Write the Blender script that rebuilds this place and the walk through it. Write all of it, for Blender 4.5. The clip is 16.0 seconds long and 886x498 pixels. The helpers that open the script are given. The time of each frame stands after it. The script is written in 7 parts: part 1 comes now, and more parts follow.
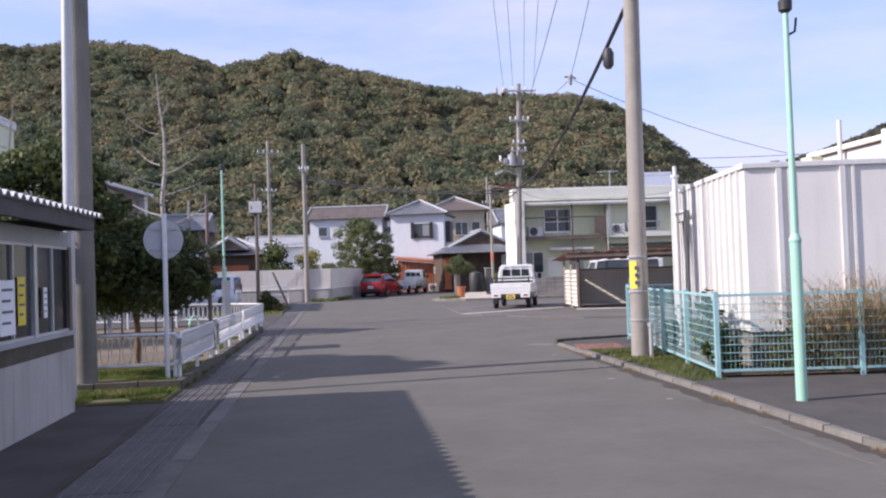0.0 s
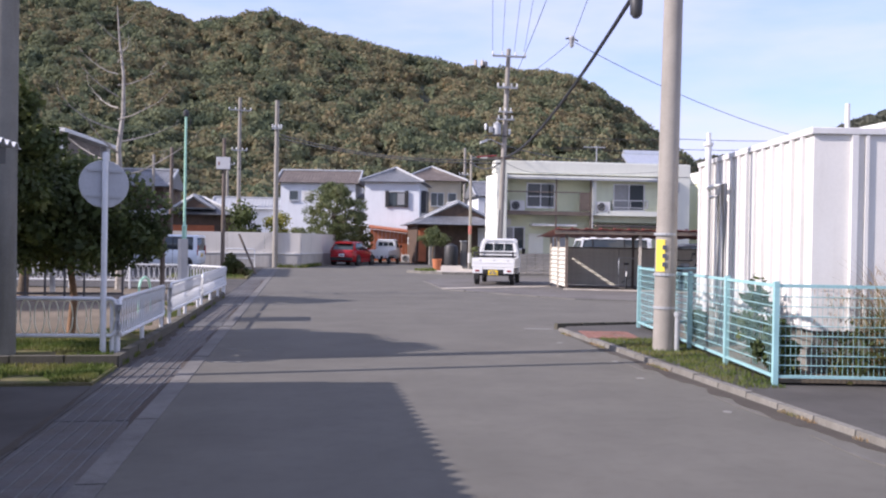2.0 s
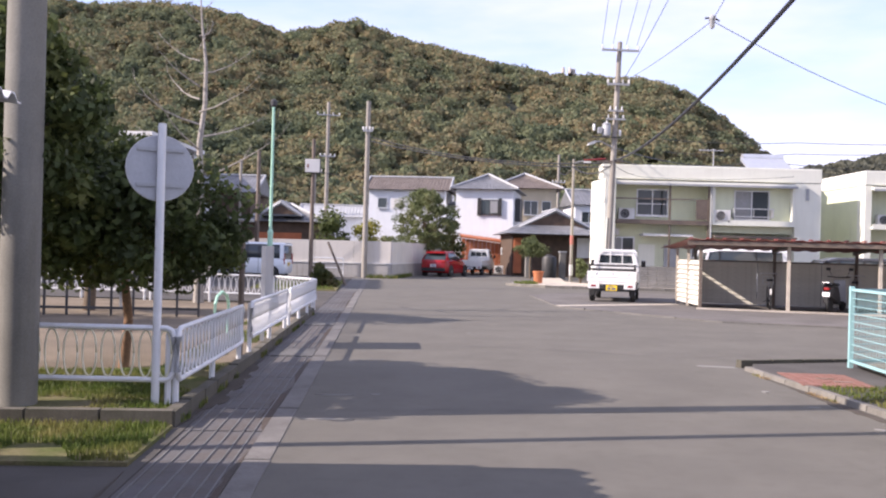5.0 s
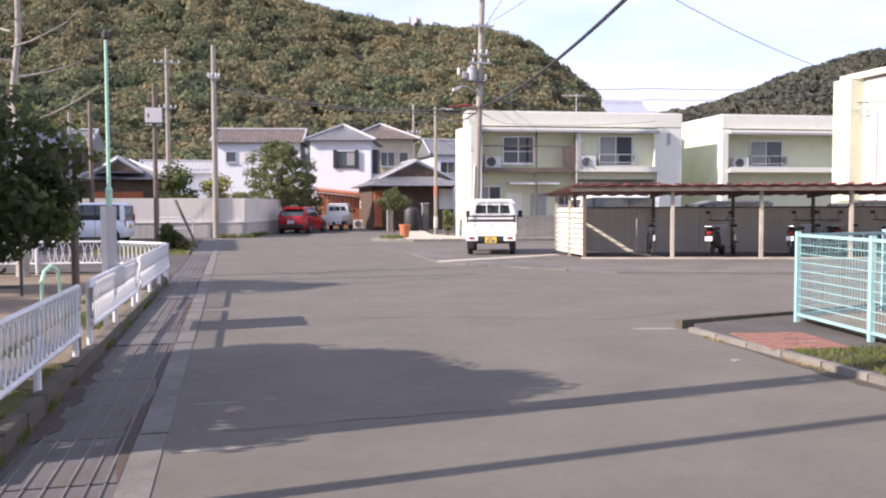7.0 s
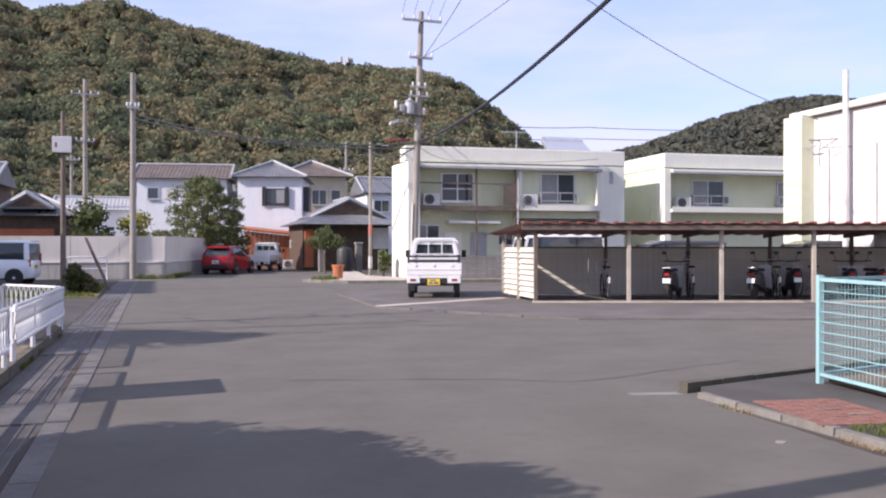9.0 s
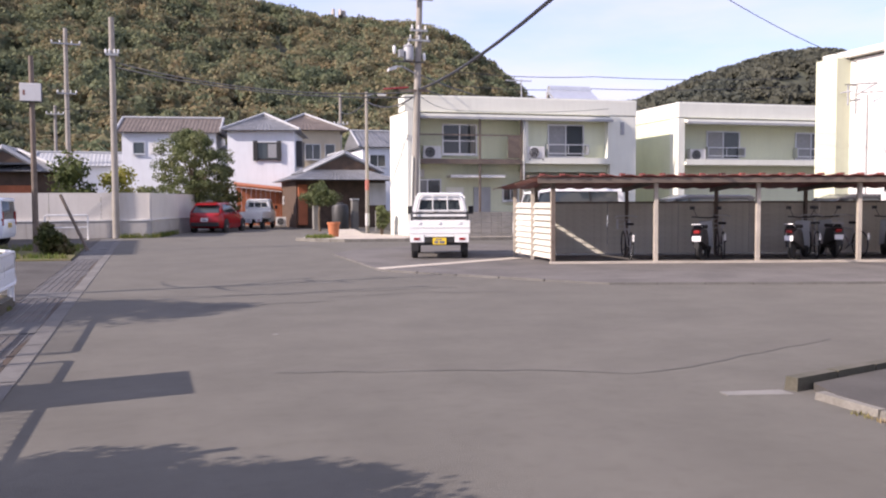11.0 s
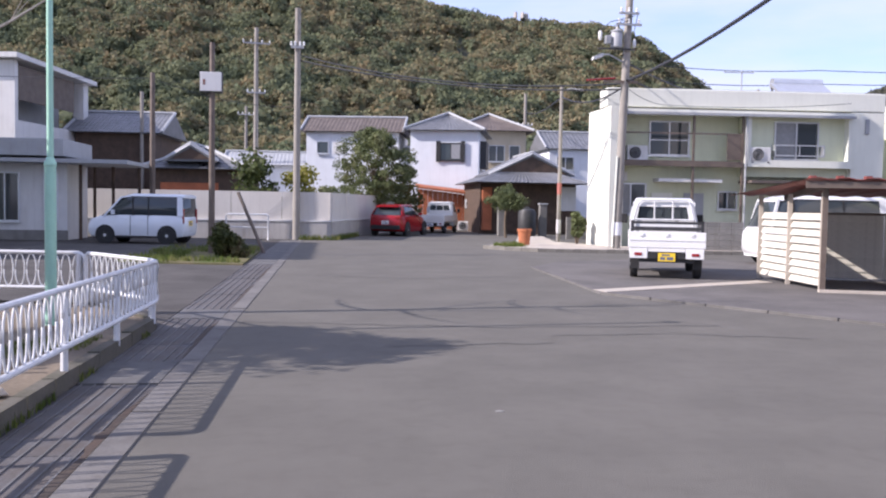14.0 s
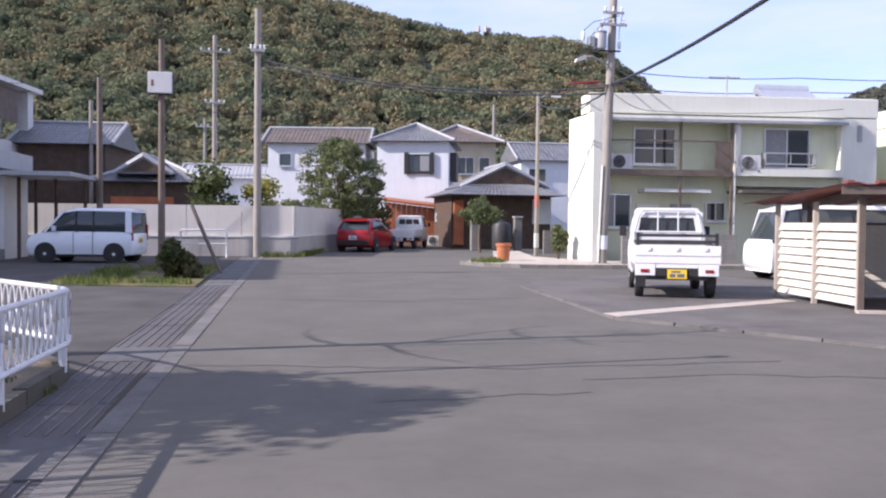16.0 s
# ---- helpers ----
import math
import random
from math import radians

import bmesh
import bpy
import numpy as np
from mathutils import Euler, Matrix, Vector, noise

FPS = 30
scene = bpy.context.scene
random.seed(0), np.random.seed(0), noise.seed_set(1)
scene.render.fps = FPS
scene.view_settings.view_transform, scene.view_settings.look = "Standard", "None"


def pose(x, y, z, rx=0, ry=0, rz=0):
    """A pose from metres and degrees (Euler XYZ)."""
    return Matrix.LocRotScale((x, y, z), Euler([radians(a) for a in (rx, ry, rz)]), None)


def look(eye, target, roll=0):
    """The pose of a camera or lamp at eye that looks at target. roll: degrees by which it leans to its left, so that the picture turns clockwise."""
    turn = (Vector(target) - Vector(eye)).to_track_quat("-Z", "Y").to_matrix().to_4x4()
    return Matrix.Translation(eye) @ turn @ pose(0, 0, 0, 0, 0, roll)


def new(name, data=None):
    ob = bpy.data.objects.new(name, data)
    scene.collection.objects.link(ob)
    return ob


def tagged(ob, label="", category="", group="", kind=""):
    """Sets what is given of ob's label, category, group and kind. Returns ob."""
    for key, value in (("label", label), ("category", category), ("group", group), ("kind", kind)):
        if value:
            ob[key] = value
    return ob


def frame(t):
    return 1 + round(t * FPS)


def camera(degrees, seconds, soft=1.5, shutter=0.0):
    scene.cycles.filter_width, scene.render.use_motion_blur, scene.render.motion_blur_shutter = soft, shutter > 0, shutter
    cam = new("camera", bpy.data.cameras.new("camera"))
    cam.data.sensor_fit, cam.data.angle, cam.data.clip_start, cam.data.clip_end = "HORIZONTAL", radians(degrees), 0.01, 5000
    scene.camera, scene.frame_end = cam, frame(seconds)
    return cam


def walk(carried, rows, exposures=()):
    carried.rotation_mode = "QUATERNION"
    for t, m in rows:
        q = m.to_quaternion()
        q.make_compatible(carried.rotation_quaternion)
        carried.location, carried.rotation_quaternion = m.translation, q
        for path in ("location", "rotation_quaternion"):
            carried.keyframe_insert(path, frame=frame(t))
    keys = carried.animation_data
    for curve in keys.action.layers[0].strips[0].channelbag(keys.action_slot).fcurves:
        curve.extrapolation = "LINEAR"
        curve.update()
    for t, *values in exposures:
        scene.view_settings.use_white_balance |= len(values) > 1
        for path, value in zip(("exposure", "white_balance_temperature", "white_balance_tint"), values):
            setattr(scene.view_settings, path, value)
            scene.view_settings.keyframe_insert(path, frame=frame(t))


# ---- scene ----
cam = camera(54.0, 16.0, soft=2.1)
PATH = [
    (0, (0.612, 0.133, 1.585), (0.863, 2.117, 1.634), -1.9),
    (0.5, (0.633, 0.674, 1.571), (0.972, 2.645, 1.571), -2.4),
    (1, (0.556, 1.207, 1.54), (0.929, 3.17, 1.467), 0.5),
    (1.5, (0.57, 1.812, 1.531), (0.91, 3.781, 1.446), -0.6),
    (2, (0.506, 2.338, 1.535), (0.827, 4.312, 1.52), 1),
    (2.5, (0.483, 2.895, 1.529), (0.757, 4.876, 1.54), -1.4),
    (3, (0.407, 3.57, 1.511), (0.56, 5.563, 1.568), 0.1),
    (3.2, (0.377, 3.834, 1.516), (0.504, 5.829, 1.576), 0),
    (5.3, (0.051, 5.978, 1.521), (0.202, 7.973, 1.492), 2.1),
    (5.5, (0.015, 6.173, 1.539), (0.214, 8.162, 1.484), 2.3),
    (6, (-0.123, 6.821, 1.511), (0.17, 8.799, 1.458), 1.7),
    (6.5, (-0.204, 7.426, 1.496), (0.235, 9.369, 1.308), 2.7),
    (7, (-0.24, 7.935, 1.508), (0.233, 9.876, 1.409), -0.2),
    (7.5, (-0.227, 8.435, 1.518), (0.331, 10.355, 1.571), 0.1),
    (8, (-0.116, 8.984, 1.505), (0.443, 10.903, 1.572), -1.1),
    (8.5, (-0.106, 9.482, 1.511), (0.503, 11.387, 1.545), 1.5),
    (9, (0.027, 9.984, 1.48), (0.654, 11.883, 1.473), -0),
    (9.2, (0.123, 10.175, 1.488), (0.726, 12.081, 1.435), 0.9),
    (11.3, (0.451, 12.432, 1.461), (1.087, 14.325, 1.348), -0.4),
    (11.5, (0.495, 12.662, 1.457), (1.082, 14.571, 1.348), 0.3),
    (12, (0.549, 13.361, 1.452), (1.081, 15.286, 1.34), 1.4),
    (12.5, (0.587, 14.03, 1.479), (0.945, 15.995, 1.375), 0.9),
    (13, (0.546, 14.629, 1.49), (0.918, 16.594, 1.432), 2.9),
    (13.5, (0.58, 15.189, 1.464), (0.875, 17.167, 1.406), 0.4),
    (14, (0.504, 15.765, 1.458), (0.757, 17.747, 1.359), 1),
    (14.5, (0.525, 16.243, 1.456), (0.728, 18.23, 1.368), -1),
    (15, (0.455, 16.824, 1.452), (0.692, 18.809, 1.397), 1),
    (15.5, (0.497, 17.387, 1.43), (0.813, 19.359, 1.326), -1),
    (16, (0.462, 17.986, 1.406), (0.797, 19.956, 1.342), 0.6),
]
walk(cam, [(t, look(eye, target, roll)) for t, eye, target, roll in PATH],
     [(0, 0.84, 6260, 20.8), (2, 0.98, 6210, 20.8), (3, 0.98, 6060, 19.8), (5.5, 1.34, 6810, 20.8), (7, 1.32, 6810, 20.8), (7.5, 1.34, 6660, 20.8), (8, 1.0, 6310, 22.8), (9, 0.93, 6410, 21.8), (11.5, 1.1, 6760, 22.8), (12.5, 1.06, 6660, 22.8), (13, 1.06, 6360, 21.8), (14.5, 1.06, 6210, 20.8), (16, 1.06, 6210, 20.8)])
SUN_STRENGTH, SKY_STRENGTH = 3.5, 0.14

# ---- light ----
SUN = Vector((-1.55, -0.22, 1.0)).normalized()
world = bpy.data.worlds.new("sky")
scene.world = world
world.use_nodes = True
wn, wl = world.node_tree.nodes, world.node_tree.links
sky = wn.new("ShaderNodeTexSky")
sky.sky_type = "NISHITA"
sky.sun_disc = False
sky.sun_elevation = math.asin(SUN.z)
sky.sun_rotation = math.atan2(SUN.x, SUN.y)
sky.air_density, sky.dust_density, sky.ozone_density = 1.0, 0.4, 3.0
wc = wn.new("ShaderNodeTexCoord")
wm = wn.new("ShaderNodeMapping")
wm.inputs["Scale"].default_value = (1.2, 1.2, 5.0)
wl.new(wc.outputs["Generated"], wm.inputs["Vector"])
wnz = wn.new("ShaderNodeTexNoise")
wnz.inputs["Scale"].default_value, wnz.inputs["Detail"].default_value, wnz.inputs["Roughness"].default_value = 1.6, 6, 0.55
wl.new(wm.outputs["Vector"], wnz.inputs["Vector"])
wr = wn.new("ShaderNodeValToRGB")
wr.color_ramp.elements[0].position, wr.color_ramp.elements[1].position = 0.40, 0.66
wr.color_ramp.elements[0].color, wr.color_ramp.elements[1].color = (0.0, 0.0, 0.0, 1), (0.9, 0.9, 0.9, 1)
wl.new(wnz.outputs["Fac"], wr.inputs["Fac"])
wx = wn.new("ShaderNodeMixRGB")
wl.new(wr.outputs["Color"], wx.inputs["Fac"])
wh = wn.new("ShaderNodeMixRGB")  # thin high haze softens the clear sky
wh.inputs["Fac"].default_value, wh.inputs["Color2"].default_value = 0.65, (2.1, 2.5, 3.9, 1)
wl.new(sky.outputs["Color"], wh.inputs["Color1"])
wl.new(wh.outputs["Color"], wx.inputs["Color1"])
wx.inputs["Color2"].default_value = (3.3, 3.4, 4.1, 1)
wbg = wn["Background"]
wbg.inputs["Strength"].default_value = SKY_STRENGTH
wl.new(wx.outputs["Color"], wbg.inputs["Color"])

sun = new("sun", bpy.data.lights.new("sun", "SUN"))
sun.data.energy, sun.data.angle, sun.data.color = SUN_STRENGTH, radians(0.5), (1.0, 0.93, 0.84)
sun.matrix_world = look(SUN * 50, (0, 0, 0))


# ---- kit ----
class Mesh:
    """Vertices and faces of one part."""

    def __init__(self):
        self.v, self.f = [], []

    def add(self, vs, fs):
        n = len(self.v)
        self.v += [tuple(p) for p in vs]
        self.f += [tuple(i + n for i in f) for f in fs]
        return self

    def box(self, x0, y0, z0, x1, y1, z1):
        vs = [(x, y, z) for z in (z0, z1) for y in (y0, y1) for x in (x0, x1)]
        return self.add(vs, [(0, 2, 3, 1), (4, 5, 7, 6), (0, 1, 5, 4), (2, 6, 7, 3), (0, 4, 6, 2), (1, 3, 7, 5)])

    def hexa(self, vs):
        """A box from eight corners, bottom ring then top ring, both counter-clockwise."""
        return self.add(vs, [(3, 2, 1, 0), (4, 5, 6, 7), (0, 1, 5, 4), (1, 2, 6, 5), (2, 3, 7, 6), (3, 0, 4, 7)])

    def prism(self, poly, z0, z1):
        n = len(poly)
        vs = [(x, y, z0) for x, y in poly] + [(x, y, z1) for x, y in poly]
        fs = [tuple(range(n - 1, -1, -1)), tuple(range(n, 2 * n))]
        return self.add(vs, fs + [(i, (i + 1) % n, n + (i + 1) % n, n + i) for i in range(n)])

    def profile(self, outline, x0, x1):
        """An outline of (y, z) points, swept along x."""
        n = len(outline)
        vs = [(x0, y, z) for y, z in outline] + [(x1, y, z) for y, z in outline]
        fs = [tuple(range(n)), tuple(range(2 * n - 1, n - 1, -1))]
        return self.add(vs, fs + [(i, n + i, n + (i + 1) % n, (i + 1) % n) for i in range(n)])

    def cyl(self, p0, p1, r0, r1=None, n=12, caps=True):
        r1 = r0 if r1 is None else r1
        p0, p1 = Vector(p0), Vector(p1)
        q = (p1 - p0).to_track_quat("Z", "Y")
        vs = []
        for p, r in ((p0, r0), (p1, r1)):
            vs += [p + q @ Vector((r * math.cos(2 * math.pi * i / n), r * math.sin(2 * math.pi * i / n), 0)) for i in range(n)]
        fs = [(i, (i + 1) % n, n + (i + 1) % n, n + i) for i in range(n)]
        if caps:
            fs += [tuple(range(n - 1, -1, -1)), tuple(range(n, 2 * n))]
        return self.add(vs, fs)

    def path(self, pts, r, n=8):
        """One unbroken tube along the points."""
        pts = [Vector(p) for p in pts]
        vs = []
        for i, p in enumerate(pts):
            d = (pts[min(i + 1, len(pts) - 1)] - pts[max(i - 1, 0)])
            q = (d if d.length > 1e-6 else Vector((0, 0, 1))).to_track_quat("Z", "Y")
            vs += [p + q @ Vector((r * math.cos(2 * math.pi * k / n), r * math.sin(2 * math.pi * k / n), 0)) for k in range(n)]
        fs = [(j * n + i, j * n + (i + 1) % n, (j + 1) * n + (i + 1) % n, (j + 1) * n + i) for j in range(len(pts) - 1) for i in range(n)]
        return self.add(vs, fs + [tuple(range(n - 1, -1, -1)), tuple(range((len(pts) - 1) * n, len(pts) * n))])

    def lathe(self, rings, n=16, c=(0, 0)):
        """Rings of (radius, z) about an upright axis."""
        vs = [(c[0] + r * math.cos(2 * math.pi * i / n), c[1] + r * math.sin(2 * math.pi * i / n), z) for r, z in rings for i in range(n)]
        fs = [(k * n + i, k * n + (i + 1) % n, (k + 1) * n + (i + 1) % n, (k + 1) * n + i) for k in range(len(rings) - 1) for i in range(n)]
        fs += [tuple(range(n - 1, -1, -1)), tuple(range((len(rings) - 1) * n, len(rings) * n))]
        return self.add(vs, fs)

    def moved(self, m):
        self.v = [tuple(m @ Vector(p)) for p in self.v]
        return self

    def data(self, name, material, smooth=False):
        me = bpy.data.meshes.new(name)
        me.from_pydata(self.v, [], self.f)
        me.materials.append(material)
        if smooth:
            me.shade_smooth()
        me.update()
        return me


def part(name, m, material, parent=None, label="", bevel=0.0, smooth=False, angle=40):
    ob = new(name, m.data(name, material, smooth))
    ob.parent = parent
    if label:
        ob["label"] = label
    if smooth:
        ob.data.set_sharp_from_angle(angle=radians(angle))
    if bevel:
        b = ob.modifiers.new("edge", "BEVEL")
        b.width, b.segments, b.limit_method, b.angle_limit = bevel, 2, "ANGLE", radians(35)
    return ob


def thing(name, label, category, at=(0, 0, 0), rz=0.0, group="", kind=""):
    ob = new(name)
    ob.empty_display_size = 0.2
    ob.matrix_basis = pose(*at, 0, 0, rz)
    return tagged(ob, label, category, group, kind)


def setting(name, m, material, label, category, bevel=0.0, kind="structure", smooth=False):
    return tagged(part(name, m, material, None, "", bevel, smooth), label, category, "", kind)


# ---- materials ----
def mat(name, col, rough=0.75, metal=0.0, var=0.18, scale=1.3, fine=45.0, bump=0.15, col2=None, rand=0.0, spec=0.5, dirt=0.0):
    """A painted, stone or metal surface: broad stains, fine grain and relief in metres."""
    m = bpy.data.materials.new(name)
    m.use_nodes = True
    nt = m.node_tree
    N, L = nt.nodes, nt.links
    b = N["Principled BSDF"]
    b.inputs["Roughness"].default_value, b.inputs["Metallic"].default_value = rough, metal
    b.inputs["Specular IOR Level"].default_value = spec
    tc = N.new("ShaderNodeTexCoord")
    n1, n2 = N.new("ShaderNodeTexNoise"), N.new("ShaderNodeTexNoise")
    n1.inputs["Scale"].default_value, n1.inputs["Detail"].default_value, n1.inputs["Roughness"].default_value = scale, 6, 0.62
    n2.inputs["Scale"].default_value, n2.inputs["Detail"].default_value = fine, 3
    L.new(tc.outputs["Object"], n1.inputs["Vector"])
    L.new(tc.outputs["Object"], n2.inputs["Vector"])
    ramp = N.new("ShaderNodeValToRGB")
    ramp.color_ramp.elements[0].position, ramp.color_ramp.elements[1].position = 0.32, 0.68
    c2 = col2 or tuple(min(1, c * (1 + var)) for c in col)
    c1 = tuple(c * (1 - var) for c in col) if col2 is None else col
    ramp.color_ramp.elements[0].color, ramp.color_ramp.elements[1].color = (*c1, 1), (*c2, 1)
    L.new(n1.outputs["Fac"], ramp.inputs["Fac"])
    mul = N.new("ShaderNodeMixRGB")
    mul.blend_type = "MULTIPLY"
    mul.inputs["Fac"].default_value = 0.55
    L.new(ramp.outputs["Color"], mul.inputs["Color1"])
    r2 = N.new("ShaderNodeMapRange")
    r2.inputs["From Min"].default_value, r2.inputs["From Max"].default_value = 0.3, 0.7
    r2.inputs["To Min"].default_value, r2.inputs["To Max"].default_value = 1 - var * 1.6, 1.0
    L.new(n2.outputs["Fac"], r2.inputs["Value"])
    L.new(r2.outputs["Result"], mul.inputs["Color2"])
    out = mul
    if dirt:
        mp = N.new("ShaderNodeMapping")
        mp.inputs["Scale"].default_value = (3.0, 3.0, 0.25)
        L.new(tc.outputs["Object"], mp.inputs["Vector"])
        n3 = N.new("ShaderNodeTexNoise")
        n3.inputs["Scale"].default_value, n3.inputs["Detail"].default_value = 2.2, 5
        L.new(mp.outputs["Vector"], n3.inputs["Vector"])
        r3 = N.new("ShaderNodeMapRange")
        r3.inputs["From Min"].default_value, r3.inputs["From Max"].default_value = 0.5, 0.75
        r3.inputs["To Max"].default_value = dirt
        L.new(n3.outputs["Fac"], r3.inputs["Value"])
        d = N.new("ShaderNodeMixRGB")
        L.new(r3.outputs["Result"], d.inputs["Fac"])
        L.new(out.outputs["Color"], d.inputs["Color1"])
        d.inputs["Color2"].default_value = (col[0] * 0.45, col[1] * 0.42, col[2] * 0.36, 1)
        out = d
    if rand:
        oi = N.new("ShaderNodeObjectInfo")
        gm = N.new("ShaderNodeNewGeometry")
        ad = N.new("ShaderNodeMath")
        ad.operation = "ADD"
        L.new(oi.outputs["Random"], ad.inputs[0])
        L.new(gm.outputs["Random Per Island"], ad.inputs[1])
        mr = N.new("ShaderNodeMapRange")
        mr.inputs["From Max"].default_value = 2.0
        mr.inputs["To Min"].default_value, mr.inputs["To Max"].default_value = 1 - rand, 1 + rand
        L.new(ad.outputs["Value"], mr.inputs["Value"])
        hs = N.new("ShaderNodeHueSaturation")
        L.new(mr.outputs["Result"], hs.inputs["Value"])
        L.new(out.outputs["Color"], hs.inputs["Color"])
        out = hs
    L.new(out.outputs["Color"], b.inputs["Base Color"])
    if bump:
        bp = N.new("ShaderNodeBump")
        bp.inputs["Strength"].default_value, bp.inputs["Distance"].default_value = bump, 0.01
        L.new(n2.outputs["Fac"], bp.inputs["Height"])
        L.new(bp.outputs["Normal"], b.inputs["Normal"])
    return m


def leafmat(name, cols, scale, rough=0.6, spread=0.3, detail=4, spec=0.25):
    """Leaves: hue by broad patches, each clump a little lighter or darker."""
    m = bpy.data.materials.new(name)
    m.use_nodes = True
    N, L = m.node_tree.nodes, m.node_tree.links
    b = N["Principled BSDF"]
    b.inputs["Roughness"].default_value = rough
    b.inputs["Specular IOR Level"].default_value = spec
    tc = N.new("ShaderNodeTexCoord")
    n1 = N.new("ShaderNodeTexNoise")
    n1.inputs["Scale"].default_value, n1.inputs["Detail"].default_value, n1.inputs["Roughness"].default_value = scale, detail, 0.6
    L.new(tc.outputs["Object"], n1.inputs["Vector"])
    ramp = N.new("ShaderNodeValToRGB")
    els = ramp.color_ramp.elements
    while len(els) < len(cols):
        els.new(0.5)
    for i, c in enumerate(cols):
        els[i].position = 0.34 + 0.32 * i / (len(cols) - 1)
        els[i].color = (*c, 1)
    L.new(n1.outputs["Fac"], ramp.inputs["Fac"])
    gm = N.new("ShaderNodeNewGeometry")
    mr = N.new("ShaderNodeMapRange")
    mr.inputs["To Min"].default_value, mr.inputs["To Max"].default_value = 1 - spread, 1 + spread
    L.new(gm.outputs["Random Per Island"], mr.inputs["Value"])
    hs = N.new("ShaderNodeHueSaturation")
    L.new(mr.outputs["Result"], hs.inputs["Value"])
    L.new(ramp.outputs["Color"], hs.inputs["Color"])
    L.new(hs.outputs["Color"], b.inputs["Base Color"])
    tl = N.new("ShaderNodeBsdfTranslucent")
    L.new(hs.outputs["Color"], tl.inputs["Color"])
    mx = N.new("ShaderNodeMixShader")
    mx.inputs["Fac"].default_value = 0.35
    L.new(b.outputs["BSDF"], mx.inputs[1])
    L.new(tl.outputs["BSDF"], mx.inputs[2])
    L.new(mx.outputs["Shader"], N["Material Output"].inputs["Surface"])
    return m


def glass(name, tint=(0.04, 0.05, 0.055), rough=0.06):
    m = bpy.data.materials.new(name)
    m.use_nodes = True
    b = m.node_tree.nodes["Principled BSDF"]
    b.inputs["Base Color"].default_value, b.inputs["Roughness"].default_value = (*tint, 1), rough
    b.inputs["Specular IOR Level"].default_value = 0.6
    return m


M_ASPHALT = mat("asphalt", (0.133, 0.125, 0.108), 0.9, var=0.11, scale=0.9, fine=110, bump=0.6, spec=0.25, dirt=0.16)
M_PAVE = mat("old_asphalt", (0.09, 0.084, 0.078), 0.92, var=0.22, scale=0.9, fine=90, bump=0.5, spec=0.2)
M_SOIL = mat("soil", (0.20, 0.165, 0.125), 0.95, var=0.25, scale=0.8, fine=30, bump=0.6, spec=0.1)
M_CONC = mat("concrete", (0.24, 0.23, 0.212), 0.88, var=0.2, scale=1.2, fine=60, bump=0.3, rand=0.12, dirt=0.35)
M_KERB = mat("kerb_concrete", (0.19, 0.178, 0.155), 0.9, var=0.25, scale=2.5, fine=50, bump=0.4, rand=0.18, dirt=0.4)
M_WALL_CONC = mat("wall_concrete", (0.43, 0.41, 0.385), 0.9, var=0.15, scale=0.6, fine=40, bump=0.25, dirt=0.45)
M_PANEL = mat("fence_panel", (0.61, 0.575, 0.525), 0.7, var=0.06, scale=0.5, fine=20, bump=0.05, rand=0.05, dirt=0.15)
M_WHITE = mat("white_paint", (0.66, 0.65, 0.63), 0.5, var=0.06, scale=1.5, fine=30, bump=0.05, dirt=0.2)
M_FENCEWHITE = mat("white_steel", (0.68, 0.69, 0.70), 0.42, var=0.07, scale=3, fine=60, bump=0.05, dirt=0.25)
M_BOXWALL = mat("box_cladding", (0.735, 0.71, 0.66), 0.55, var=0.05, scale=0.7, fine=25, bump=0.05, dirt=0.15)
M_TURQ = mat("turquoise_steel", (0.31, 0.53, 0.54), 0.45, var=0.1, scale=2, fine=40, bump=0.05, dirt=0.15)
M_MINT = mat("mint_steel", (0.36, 0.62, 0.48), 0.45, var=0.08, scale=2, fine=40, bump=0.05, dirt=0.2)
M_GREENWALL = mat("pale_green_render", (0.63, 0.655, 0.48), 0.85, var=0.05, scale=0.8, fine=30, bump=0.15, dirt=0.1)
M_CREAM = mat("cream_render", (0.74, 0.742, 0.65), 0.8, var=0.05, scale=0.7, fine=30, bump=0.12, dirt=0.1)
M_ALU = mat("aluminium", (0.62, 0.63, 0.64), 0.4, 0.7, var=0.06, scale=4, fine=60, bump=0.03)
M_BRONZE = mat("brown_steel", (0.16, 0.125, 0.10), 0.6, 0.2, var=0.2, scale=3, fine=50, bump=0.1)
M_DARK = mat("dark_steel", (0.05, 0.05, 0.052), 0.55, 0.2, var=0.2, scale=4, fine=40, bump=0.05)
M_BLACK = mat("rubber", (0.022, 0.022, 0.023), 0.75, var=0.2, scale=6, fine=60, bump=0.1)
M_POLE = mat("pole_concrete", (0.31, 0.285, 0.25), 0.9, var=0.14, scale=1.4, fine=70, bump=0.25, dirt=0.35)
M_GLASS = glass("window_glass")
M_POLEDARK = mat("dark_streaked_pole", (0.20, 0.192, 0.168), 0.92, var=0.2, scale=1.2, fine=70, bump=0.25, dirt=0.5)
M_DIMGLASS = glass("dim_glass", (0.012, 0.018, 0.018), 0.1)
M_DIMGLASS.node_tree.nodes["Principled BSDF"].inputs["Specular IOR Level"].default_value = 0.16
M_CURTAIN = mat("curtained_pane", (0.27, 0.275, 0.28), 0.2, var=0.1, scale=8, fine=30, bump=0.1)
